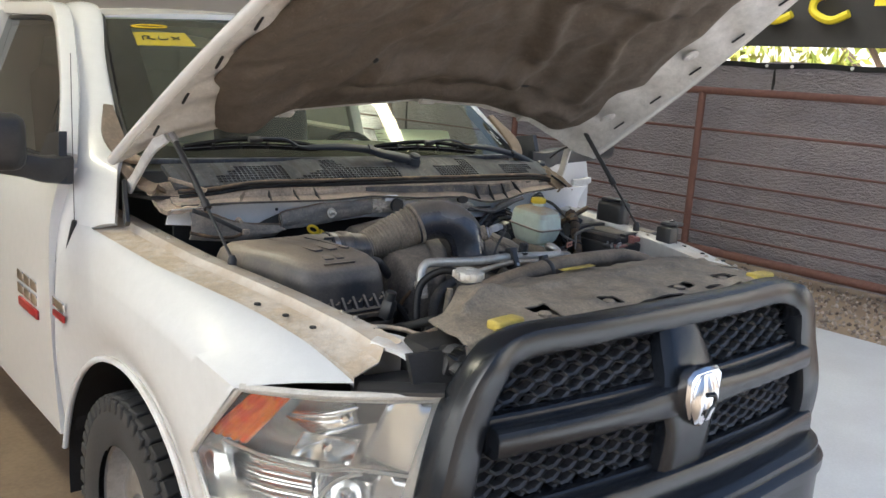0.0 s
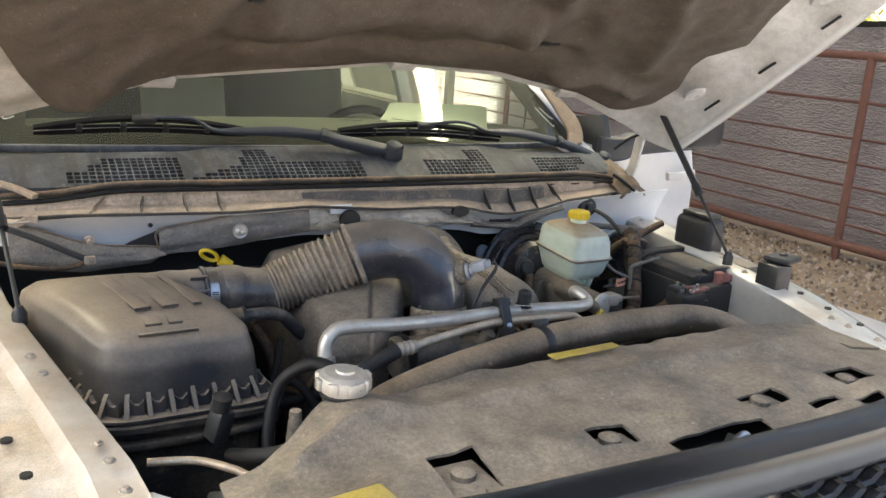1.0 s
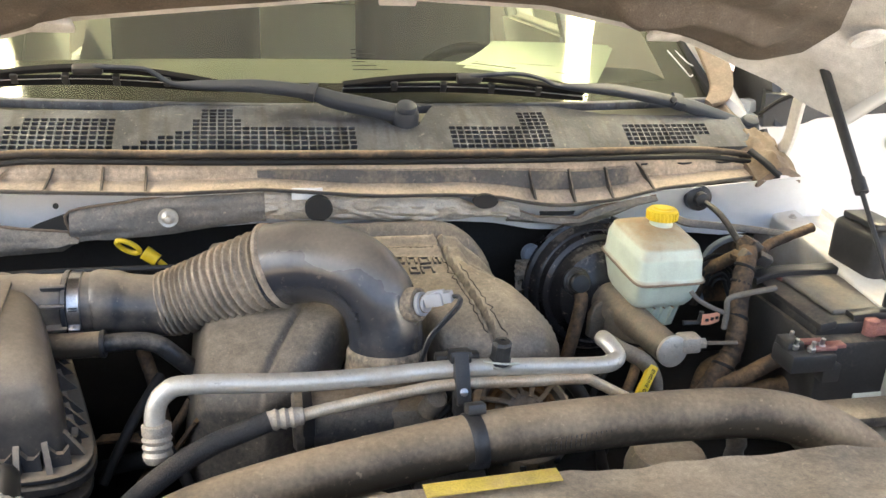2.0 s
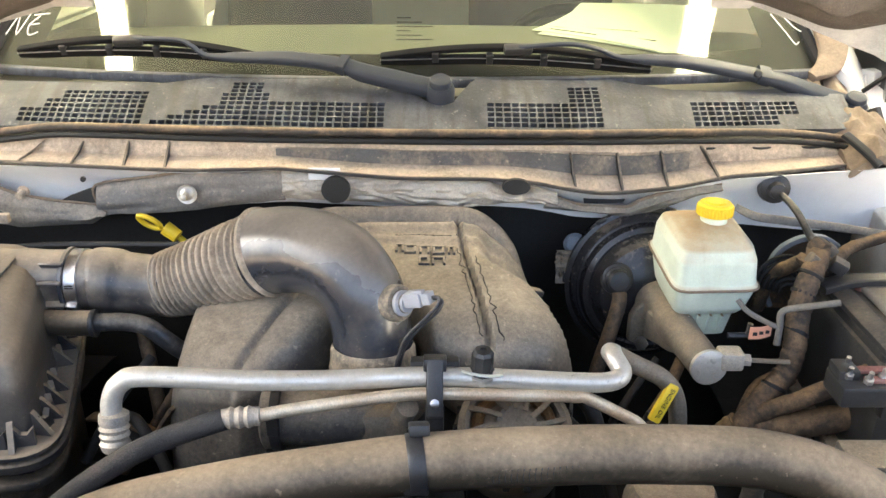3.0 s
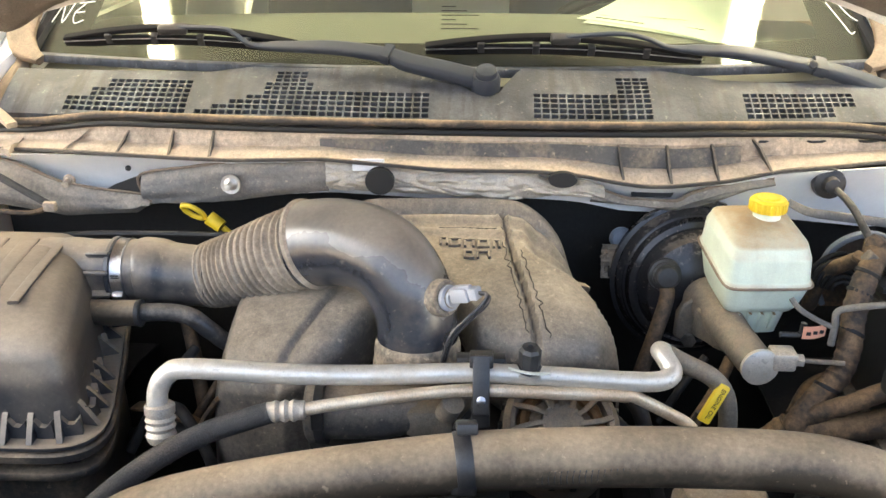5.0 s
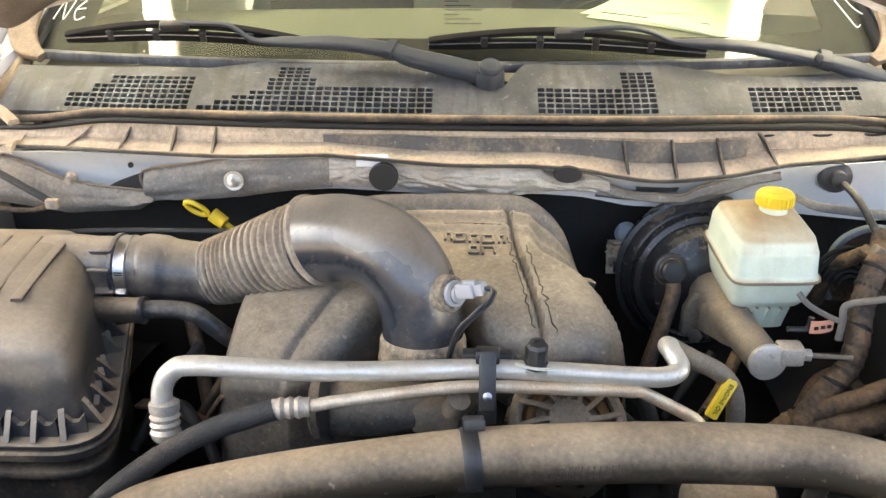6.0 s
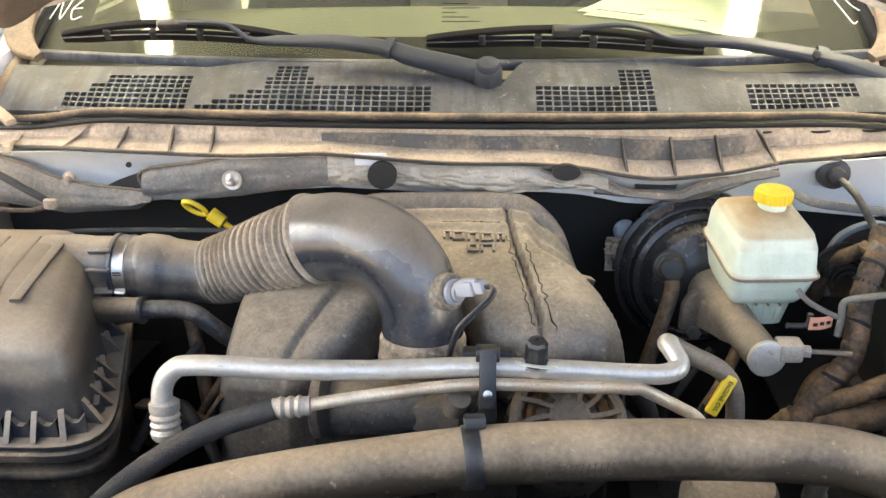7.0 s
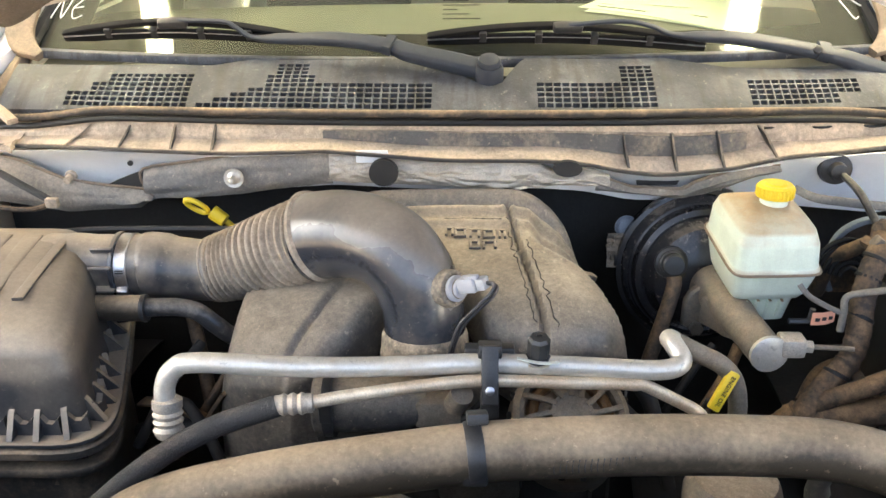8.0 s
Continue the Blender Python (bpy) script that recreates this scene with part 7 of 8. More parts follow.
q = Vector((0, 0, 1)).rotation_difference(Vector((0.05, -0.55, 0.83)))
bell = Vector((0.165, 0.555, 1.005))


def on_bell(r, a, up):
    """A point on the alternator's end bell: radius, angle, height along its axis."""
    return bell + q @ Vector((r * math.cos(a), r * math.sin(a), up))


part("stator_winding", Shape().tube([on_bell(0.049, 2 * math.pi * k / 36, 0.008) for k in range(37)], [0.0075 + 0.0012 * (k % 2) for k in range(37)], n=8, per=1), WINDING, alt, "varnished copper windings")
for k in range(12):
    a = 2 * math.pi * k / 12
    part("alternator_spoke", Shape().rope([on_bell(0.022, a, 0.023), on_bell(0.042, a + 0.10, 0.0225), on_bell(0.065, a + 0.18, 0.0195)], 0.007, 0.006, up=q @ Vector((0, 0, 1))), CAST, alt)
for k in range(18):
    a = 2 * math.pi * k / 18
    part("case_slot", Shape().box(on_bell(0.0755, a, 0.003), (0.009, 0.009, 0.009), 0.002), INK, alt)
part("drive_pulley", Shape().lathe([(0.02, -0.02), (0.05, -0.018), (0.045, -0.01), (0.05, -0.002), (0.045, 0.006), (0.05, 0.014), (0.02, 0.02)], (0.05, 0.50, 0.95), (0, -1, 0.1), 28), STEEL, engine)
part("drive_belt", Shape().rope([(0.1, 0.50, 0.95), (0.05, 0.50, 0.90), (-0.1, 0.50, 0.86), (-0.15, 0.50, 0.92), (-0.05, 0.50, 0.99), (0.08, 0.50, 0.99), (0.1, 0.50, 0.95)], 0.006, 0.024, up=(0, 1, 0)), RUBBER, engine)

# ---- pipes and hoses ----
HC = [(-0.355, 0.255, 0.93), (-0.352, 0.272, 0.98), (-0.338, 0.297, 1.022), (-0.305, 0.318, 1.049), (-0.25, 0.330, 1.067), (-0.16, 0.343, 1.082), (-0.06, 0.355, 1.093), (0.06, 0.368, 1.102), (0.2, 0.378, 1.104), (0.32, 0.381, 1.103), (0.41, 0.377, 1.100), (0.475, 0.364, 1.088), (0.53, 0.340, 1.064), (0.565, 0.310, 1.025), (0.58, 0.295, 0.95)]
hose = part("radiator_hose", Shape().tube(HC, 0.0312, n=32), HOSE, None, "thick dusty rubber radiator hose with a black clip", category="hose", sharp=80)
for k in range(16):
    p0 = (0.122 + 0.0062 * k, 0.3424 + 0.00042 * k, 1.1025 + 0.0002 * k)
    part("worn_rib", Shape().tube([(p0[0] + 0.001, p0[1] + 0.0012, p0[2] - 0.008), (p0[0], p0[1] + 0.0002, p0[2]), (p0[0] + 0.001, p0[1] + 0.0012, p0[2] + 0.008)], 0.0010, n=6), SOFT, hose)
part("hose_clip", Shape().lathe([(0.032, -0.009), (0.0332, -0.007), (0.0332, 0.007), (0.032, 0.009)], (0.043, 0.3658, 1.1012), (0.98, 0.12, 0.05), 32).box((0.046, 0.378, 1.137), (0.022, 0.02, 0.012), 0.002, (-20, 0, 5)).box((0.044, 0.341, 1.090), (0.026, 0.012, 0.014), 0.003), BLACK, hose, "black plastic hose clip")
part("fan_shroud", Shape().sheet(lambda u, v: (-0.26 + 0.28 * u, 0.26 + 0.17 * v, 1.04 - 0.03 * v - 0.06 * (2 * u - 1) ** 2), 20, 8, (0, 0, -0.006)), SHIELD, truck, "dusty fan shroud")
ac = part("refrigerant_pipe", Shape().tube([(-0.316, 0.470, 1.045), (-0.317, 0.478, 1.07), (-0.316, 0.485, 1.10), (-0.303, 0.488, 1.121), (-0.275, 0.490, 1.128), (-0.16, 0.498, 1.118), (-0.06, 0.512, 1.110), (0.05, 0.525, 1.107), (0.15, 0.530, 1.101), (0.24, 0.532, 1.095), (0.278, 0.534, 1.095), (0.294, 0.545, 1.100), (0.287, 0.563, 1.111), (0.284, 0.575, 1.112), (0.290, 0.583, 1.106)], 0.0122, n=18), ALU, None, "bare aluminium refrigerant pipe across the engine", category="pipe")
part("crimp_fitting", Shape().lathe([(0.012, 0.0), (0.0175, 0.004), (0.0175, 0.014), (0.0155, 0.017), (0.018, 0.021), (0.0155, 0.026), (0.018, 0.03), (0.0155, 0.035), (0.018, 0.040), (0.0165, 0.046), (0.014, 0.05)], (-0.316, 0.484, 1.085), (0, -0.25, -1), 18), FITTING, ac)
part("pipe_leg", Shape().tube([(0.290, 0.583, 1.106), (0.321, 0.59, 1.085), (0.352, 0.592, 1.068), (0.367, 0.592, 1.055), (0.378, 0.591, 1.038), (0.384, 0.59, 1.016), (0.388, 0.59, 0.98), (0.388, 0.59, 0.92)], 0.0121, n=18), CAST, ac, "dull dusty end of the pipe")
liq = part("liquid_line", Shape().tube([(-0.145, 0.480, 1.081), (-0.10, 0.487, 1.086), (0.0, 0.500, 1.094), (0.06, 0.508, 1.094), (0.152, 0.517, 1.086), (0.215, 0.520, 1.083), (0.234, 0.521, 1.081), (0.243, 0.524, 1.080), (0.252, 0.526, 1.075), (0.29, 0.530, 1.052), (0.318, 0.531, 1.034), (0.326, 0.532, 1.015), (0.326, 0.533, 0.97)], 0.0078, n=14), COPPER, None, "thin tinted metal refrigerant line with a braided hose", category="pipe")
part("crimp_fitting", Shape().lathe([(0.008, -0.022), (0.0115, -0.02), (0.0115, -0.012), (0.0135, -0.008), (0.011, -0.003), (0.0135, 0.002), (0.011, 0.008), (0.0135, 0.013), (0.0115, 0.018), (0.0115, 0.024), (0.008, 0.026)], (-0.164, 0.478, 1.080), (-1, -0.1, -0.02), 16), FITTING, liq)
part("braided_hose", Shape().tube([(-0.184, 0.476, 1.079), (-0.217, 0.470, 1.070), (-0.254, 0.458, 1.062), (-0.295, 0.436, 1.050), (-0.335, 0.40, 1.036), (-0.37, 0.36, 1.018), (-0.42, 0.32, 0.98)], 0.0132, n=18), BRAID, liq, "black braided hose")
clipb = part("pipe_bracket", Shape().box((0.062, 0.512, 1.100), (0.020, 0.03, 0.07), 0.003, (-28, 0, 0)).box((0.062, 0.524, 1.127), (0.028, 0.022, 0.016), 0.002, (-10, 0, 0)).box((0.062, 0.50, 1.066), (0.022, 0.02, 0.03), 0.003).box((0.062, 0.54, 1.116), (0.06, 0.016, 0.014), 0.003), BLACK, ac, "black plastic pipe bracket")
part("bracket_screw", Shape().lathe([(0.0055, 0), (0.0055, 0.003), (0.003, 0.004)], (0.062, 0.4925, 1.090), (0, -0.88, 0.45), 10), STEEL, ac)
part("port_cap", Shape().lathe([(0.0155, 0.0), (0.0155, 0.005), (0.0125, 0.007), (0.0135, 0.012), (0.0135, 0.030), (0.0105, 0.034), (0.004, 0.035), (0.004, 0.033)], (0.119, 0.530, 1.110), (0.02, -0.12, 1), 8), BLACK, ac, "black service port cap", sharp=30)
part("port_tag", Shape().sheet(lambda u, v: (0.094 + 0.050 * u, 0.516 + 0.010 * v - 0.012 * math.sin(u * math.pi), 1.1195 - 0.006 * u + 0.004 * math.sin(u * math.pi) - 0.003 * v), 14, 3, (0, 0, -0.001)), PAPER, ac, "white curled plastic washer")
part("port_base", Shape().lathe([(0.012, 0.0), (0.012, 0.008), (0.0165, 0.010), (0.0165, 0.013)], (0.119, 0.529, 1.098), (0.02, -0.12, 1), 16), ALU, ac)
tag = part("oil_dipstick", Shape().box((0.3595, 0.575, 1.036), (0.017, 0.009, 0.056), 0.003, (-20, 32, 0)), YELLOW, None, "yellow engine oil dipstick handle with black writing", category="dipstick")
part("dipstick_tube", Shape().tube([(0.348, 0.592, 1.01), (0.335, 0.60, 0.96), (0.33, 0.62, 0.88)], 0.004, n=8), BLACK, tag)
txt = bpy.data.curves.new("writing", "FONT")
txt.body, txt.size, txt.extrude, txt.align_x, txt.align_y = "ENGINE OIL", 0.0082, 0.0004, "CENTER", "CENTER"
txt.materials.append(INK)
wr = new("writing", txt)
wr.parent = tag
lean_ = pose(0.3595, 0.575, 1.036, -20, 32, 0)
face_ = Matrix(((0, 1, 0, 0), (0, 0, -1, -0.0051), (-1, 0, 0, 0), (0, 0, 0, 1)))
wr.matrix_local = Matrix.Translation(-PLACE[tag.name]) @ lean_ @ face_

# ---- brakes ----
bo = (0.408, 0.90, 1.042)
booster = part("brake_booster", Shape().lathe([(0.05, -0.10), (0.112, -0.09), (0.120, -0.07), (0.122, -0.034), (0.131, -0.032), (0.131, -0.020), (0.124, -0.018), (0.122, -0.010), (0.1155, -0.002), (0.1135, -0.006), (0.110, -0.004), (0.106, 0.010), (0.098, 0.014), (0.094, 0.012), (0.082, 0.034), (0.055, 0.048), (0.03, 0.052), (0.0, 0.053)], bo, (0.02, -1, 0.12), 56, cap=False), BOOST, None, "large black brake booster drum on the firewall", sharp=26, category="brake booster")
for a in (0.4, 1.3, 2.2, 3.1, 4.0, 4.9, 5.8):
    part("rim_crimp", Shape().box((bo[0] + 0.131 * math.cos(a), bo[1] + 0.028, bo[2] + 0.131 * math.sin(a)), (0.018, 0.010, 0.006), 0.002, (0, -math.degrees(a) + 90, 0)), BOOST, booster)
part("check_valve", Shape().lathe([(0.026, 0), (0.025, 0.006), (0.021, 0.008), (0.021, 0.012), (0.018, 0.014), (0.018, 0.024), (0.015, 0.027), (0.0, 0.028)], (0.347, 0.850, 1.082), (0, -1, 0.25), 20, cap=False), BLACK, booster)
part("vacuum_hose", Shape().tube([(0.346, 0.822, 1.072), (0.346, 0.815, 1.058), (0.335, 0.80, 1.022), (0.313, 0.78, 0.955), (0.30, 0.77, 0.90)], 0.0115, n=16), LOOM, booster)
mc = part("master_cylinder", Shape().tube([(0.412, 0.85, 1.045), (0.422, 0.78, 1.043), (0.432, 0.72, 1.040), (0.442, 0.672, 1.035)], [0.034, 0.029, 0.0255, 0.0248], n=28), CAST, None, "dusty cast brake master cylinder below the reservoir", sharp=35, category="brake cylinder")
part("mount_flange", Shape().prism([(0.366, 0.815, 1.030), (0.374, 0.815, 1.048), (0.398, 0.815, 1.064), (0.44, 0.815, 1.072), (0.462, 0.815, 1.05), (0.455, 0.815, 1.01), (0.425, 0.815, 0.998), (0.398, 0.815, 0.996), (0.378, 0.815, 0.983), (0.366, 0.815, 0.990)], (0, 0.014, 0), 0.003), CAST, mc)
part("body_web", Shape().rope([(0.398, 0.80, 1.03), (0.412, 0.765, 1.028), (0.424, 0.735, 1.028)], [0.03, 0.02, 0.01], [0.05, 0.04, 0.03]), CAST, mc)
part("cylinder_cap", Shape().lathe([(0.0265, 0), (0.0265, 0.006), (0.024, 0.0075), (0.0, 0.0075)], (0.443, 0.664, 1.037), (0.1, -1, 0.05), 24, cap=False), ALU, mc)
part("brake_port", Shape().box((0.475, 0.672, 1.045), (0.035, 0.03, 0.028), 0.005).lathe([(0.009, 0), (0.009, 0.01), (0.006, 0.011)], (0.492, 0.668, 1.045), (1, -0.1, 0.02), 6), FITTING, mc)
part("brake_line", Shape().tube([(0.50, 0.667, 1.045), (0.555, 0.66, 1.046)], 0.0035, n=8), CAST, mc)
part("flange_bolt", Shape().lathe([(0.011, 0), (0.011, 0.008), (0.006, 0.009)], (0.384, 0.806, 0.993), (0, -1, 0), 6), STEEL, mc)


def tank_at(u, v):
    """The rounded box of the reservoir: a foot, a flared body, a seam, a domed shoulder."""
    a = 2 * math.pi * u
    ca, sa = math.cos(a), math.sin(a)
    p = lerp([(0, 0.32), (0.16, 0.25), (0.7, 0.25), (0.9, 0.38), (1, 0.6)], v)
    rx = lerp([(0, 0.040), (0.12, 0.047), (0.15, 0.050), (0.19, 0.0555), (0.46, 0.0625), (0.48, 0.0655), (0.51, 0.0655), (0.53, 0.0625), (0.70, 0.0600), (0.80, 0.0555), (0.88, 0.046), (0.95, 0.030), (1, 0.0)], v)
    ry = lerp([(0, 0.030), (0.12, 0.036), (0.15, 0.046), (0.19, 0.0525), (0.46, 0.0650), (0.48, 0.0680), (0.51, 0.0680), (0.53, 0.0650), (0.70, 0.0620), (0.80, 0.0570), (0.88, 0.044), (0.95, 0.028), (1, 0.0)], v)
    z = lerp([(0, 1.028), (0.12, 1.070), (0.15, 1.075), (0.19, 1.086), (0.46, 1.126), (0.48, 1.1275), (0.51, 1.1315), (0.53, 1.133), (0.70, 1.168), (0.80, 1.184), (0.88, 1.192), (0.95, 1.197), (1, 1.198)], v)
    x, y = 0.98 * rx * math.copysign(abs(ca) ** p, ca), 1.14 * ry * math.copysign(abs(sa) ** p, sa)
    turn = radians(3)
    return (0.462 + x * math.cos(turn) - y * math.sin(turn), 0.804 + x * math.sin(turn) + y * math.cos(turn), z + 0.10 * y * min(1, v * 3))


tank = part("fluid_reservoir", Shape().sheet(tank_at, 72, 60), TANK, None, "yellowed white plastic brake fluid reservoir with yellow cap", sharp=62, category="fluid reservoir")
for k in range(4):
    part("tank_rib", Shape().prism([(0.434 + 0.017 * k, 0.770, 1.032), (0.434 + 0.017 * k, 0.752, 1.068), (0.434 + 0.017 * k, 0.775, 1.068)], (0.004, 0, 0)), TANK, tank)
part("tank_seam", Shape().tube([tank_at(k / 60, 0.495) for k in range(61)], 0.0021, n=6, per=1), TAN, tank, "brown moulding seam")
part("filler_neck", Shape().lathe([(0.024, -0.006), (0.0195, 0.002), (0.0195, 0.022)], (0.473, 0.812, 1.193), (0, 0.02, 1), 28), TANK, tank)
capy = part("reservoir_cap", Shape().lathe([(0.0, 0.0205), (0.014, 0.0205), (0.016, 0.0185), (0.0225, 0.0185), (0.0250, 0.0155), (0.0252, 0.0), (0.021, -0.001)], (0.473, 0.812, 1.207), (0, 0.02, 1), 36, cap=False), YELLOW, tank, "yellow screw cap")
for k in range(26):
    a = 2 * math.pi * k / 26
    part("cap_ridge", Shape().box((0.473 + 0.0254 * math.cos(a), 0.812 + 0.0254 * math.sin(a), 1.2145), (0.003, 0.0033, 0.014), 0.001, (0, 0, math.degrees(a)), seg=1), YELLOW, capy)

# ---- battery corner ----
BX, BY = 0.755, 0.685
battery = part("battery", Shape().box((BX, BY, 1.005), (0.235, 0.235, 0.16), 0.008), BATTERY, None, "black car battery with corroded terminals", category="battery")
part("battery_lid", Shape().box((BX, BY + 0.012, 1.094), (0.225, 0.205, 0.022), 0.006), BATTERY, battery)
part("battery_label", Shape().box((BX - 0.015, BY + 0.012, 1.109), (0.105, 0.150, 0.010), 0.004, (0, 0, 0), seg=3), BATTERY_LID, battery, "dusty grey battery lid panel")
part("side_rail", Shape().box((BX - 0.098, BY + 0.0, 1.104), (0.030, 0.20, 0.016), 0.005, (0, -12, 0)), BATTERY, battery, "dusty grey lid rail")
part("far_rail", Shape().box((BX + 0.082, BY + 0.0, 1.108), (0.055, 0.23, 0.030), 0.008), COVER, battery, "tan dusty battery clamp bar")
part("terminal_cover", Shape().rope([(BX - 0.045, BY - 0.075, 1.102), (BX + 0.0, BY - 0.078, 1.106), (BX + 0.05, BY - 0.075, 1.102)], 0.024, 0.026), BLACK, battery)
part("battery_sticker", Shape().box((BX + 0.075, BY + 0.0, 1.107), (0.06, 0.12, 0.004), 0.001), PAPER, battery, "faded white sticker")
part("hold_down", Shape().rope([(BX - 0.13, BY + 0.075, 1.112), (BX - 0.06, BY + 0.09, 1.118), (BX + 0.1, BY + 0.09, 1.118)], 0.03, 0.012), BLACK, battery)
for x, y in ((BX - 0.02, BY - 0.095), (BX - 0.06, BY + 0.085)):
    term = part("battery_terminal", Shape().lathe([(0.012, -0.02), (0.012, 0.012), (0.009, 0.014)], (x, y, 1.098), (0, 0, 1), 16).box((x + 0.02, y - 0.004, 1.098), (0.05, 0.03, 0.018), 0.005), POST_RED, battery, "corroded red terminal clamp")
    part("terminal_bolt", Shape().lathe([(0.007, 0), (0.007, 0.006), (0.004, 0.007), (0.004, 0.014)], (x + 0.036, y - 0.02, 1.1), (0.2, -1, 0.3), 6), STEEL, battery)
fuse = part("fuse_block", Shape().box((0.607, 0.565, 1.068), (0.075, 0.055, 0.03), 0.005).box((0.586, 0.575, 1.086), (0.028, 0.035, 0.018), 0.004).box((0.640, 0.548, 1.05), (0.03, 0.02, 0.03), 0.003), BLACK, None, "black fuse block with copper bars beside the battery", category="fuse block")
for bx_, by_, lx, ly in ((0.622, 0.575, 0.040, 0.012), (0.625, 0.552, 0.046, 0.011), (0.652, 0.560, 0.030, 0.016)):
    part("copper_bar", Shape().box((bx_, by_, 1.087), (lx, ly, 0.006), 0.001), POST_RED, fuse)
for x, y in ((0.584, 0.560), (0.604, 0.548), (0.625, 0.556), (0.592, 0.585)):
    part("fuse_nut", Shape().lathe([(0.0065, 0), (0.0065, 0.006), (0.0035, 0.007), (0.0035, 0.017)], (x, y, 1.086), (0, -0.25, 1), 6), STEEL, fuse)
part("battery_tray", Shape().box((0.76, 0.66, 0.915), (0.28, 0.30, 0.02), 0.006).box((0.70, 0.52, 0.99), (0.24, 0.06, 0.02), 0.006), COVER, truck, "dusty battery tray")
part("front_label", Shape().box((0.78, 0.5655, 0.985), (0.14, 0.003, 0.02), 0.001), PAPER, battery)
part("rail_bracket", Shape().box((0.785, 0.478, 1.105), (0.05, 0.06, 0.11), 0.006).box((0.822, 0.488, 1.166), (0.095, 0.06, 0.014), 0.005, (0, 4, 20)).lathe([(0.010, 0), (0.010, 0.006), (0.006, 0.008)], (0.822, 0.488, 1.172), (0, 0, 1), 10), BLACK, truck, "black bracket on the fender rail")
part("rail_bracket", Shape().box((0.842, 0.765, 1.15), (0.065, 0.12, 0.11), 0.018, (0, 0, 4), seg=3).box((0.842, 0.765, 1.21), (0.05, 0.09, 0.012), 0.004), BLACK, truck, "black box on the fender rail")
part("strut_tower", Shape().rope([(0.600, 0.862, 1.03), (0.588, 0.860, 1.06), (0.586, 0.858, 1.092), (0.599, 0.858, 1.128), (0.629, 0.858, 1.148), (0.662, 0.858, 1.150), (0.69, 0.86, 1.135)], 0.009, 0.012, up=(0, -1, 0)), PLUG_BLUE, truck, "pale curved edge of the inner panel")
part("tower_panel", Shape().sheet(lambda u, v: (0.592 + 0.10 * u, 0.872, 1.02 + 0.12 * v * (0.55 + 0.45 * math.sin(math.pi * u) ** 0.5)), 10, 8, (0, 0.006, 0)), LOOM, truck, "brown dusty inner panel")
# wiring looms
looms = (
    ([(0.632, 0.80, 1.160), (0.615, 0.765, 1.15), (0.590, 0.73, 1.125), (0.578, 0.71, 1.085), (0.574, 0.695, 1.045), (0.560, 0.68, 1.012), (0.530, 0.665, 0.985), (0.504, 0.65, 0.957), (0.485, 0.64, 0.92)], 0.0165, "tape-wrapped dusty wire loom beside the battery"),
    ([(0.665, 0.64, 0.975), (0.625, 0.64, 0.966), (0.585, 0.64, 0.958), (0.545, 0.643, 0.951), (0.505, 0.652, 0.942)], 0.0195, "thick taped dusty cable bundle below the battery"),
    ([(0.645, 0.615, 1.06), (0.618, 0.62, 1.040), (0.588, 0.628, 1.018), (0.560, 0.633, 0.999), (0.530, 0.643, 0.978), (0.505, 0.65, 0.955)], 0.0125, "branching dusty wire loom below the fuse block"),
    ([(0.80, 0.86, 1.165), (0.74, 0.85, 1.150), (0.69, 0.825, 1.146), (0.66, 0.80, 1.138), (0.63, 0.79, 1.135)], 0.009, "dusty wire loom running behind the battery"),
    ([(0.62, 0.80, 1.140), (0.605, 0.82, 1.12), (0.585, 0.84, 1.09), (0.575, 0.85, 1.03)], 0.011, "dusty wire loom below the firewall grommet"),
    ([(0.50, 0.652, 0.945), (0.47, 0.66, 0.90), (0.45, 0.68, 0.80)], 0.022, "dusty wire trunk running down into the bay"),
)
for pts, r, words in looms:
    line_, _ = smooth(pts, 0.01, 14)
    thick = [r * (1 + 0.10 * noise.noise(Vector((k * 0.35, r * 900, 0))) + (0.05 if k % 5 == 0 else 0)) for k in range(len(line_))]
    part("wire_loom", Shape().tube(line_, thick, n=14, per=1), LOOM, None, words, sharp=60, category="wire loom", group="wire looms round the battery")
for k, (x, y, z) in enumerate(((0.601, 0.745, 1.140), (0.588, 0.728, 1.118), (0.545, 0.672, 0.998), (0.577, 0.705, 1.07))):
    part("cable_tie", Shape().lathe([(0.0175, -0.003), (0.0188, -0.002), (0.0188, 0.002), (0.0175, 0.003)], (x, y, z), (0.45, 0.35, 0.8), 16), RUBBER, bpy.data.objects["wire_loom"])
for k, (x, y, z, r) in enumerate(((0.61, 0.76, 1.155, 0.011), (0.625, 0.785, 1.168, 0.013), (0.645, 0.79, 1.160, 0.010), (0.60, 0.775, 1.150, 0.009), (0.655, 0.775, 1.140, 0.012))):
    part("loom_plug", Shape().box((x, y, z), (2 * r, 1.7 * r, 1.6 * r), 0.003, (20 * k, 35 - 15 * k, 40 * k)), LOOM if k % 2 else PLASTIC, bpy.data.objects["wire_loom"])
part("grey_wire", Shape().tube([(0.488, 0.71, 1.118), (0.50, 0.70, 1.105), (0.525, 0.69, 1.093), (0.543, 0.685, 1.087)], 0.0038, n=8).tube([(0.543, 0.685, 1.060), (0.543, 0.685, 1.090), (0.541, 0.685, 1.107), (0.546, 0.684, 1.115), (0.56, 0.68, 1.121), (0.582, 0.67, 1.130), (0.61, 0.665, 1.137)], 0.0048, n=10), BATTERY_LID, None, "grey sleeved wire with a stripped end", category="wire")
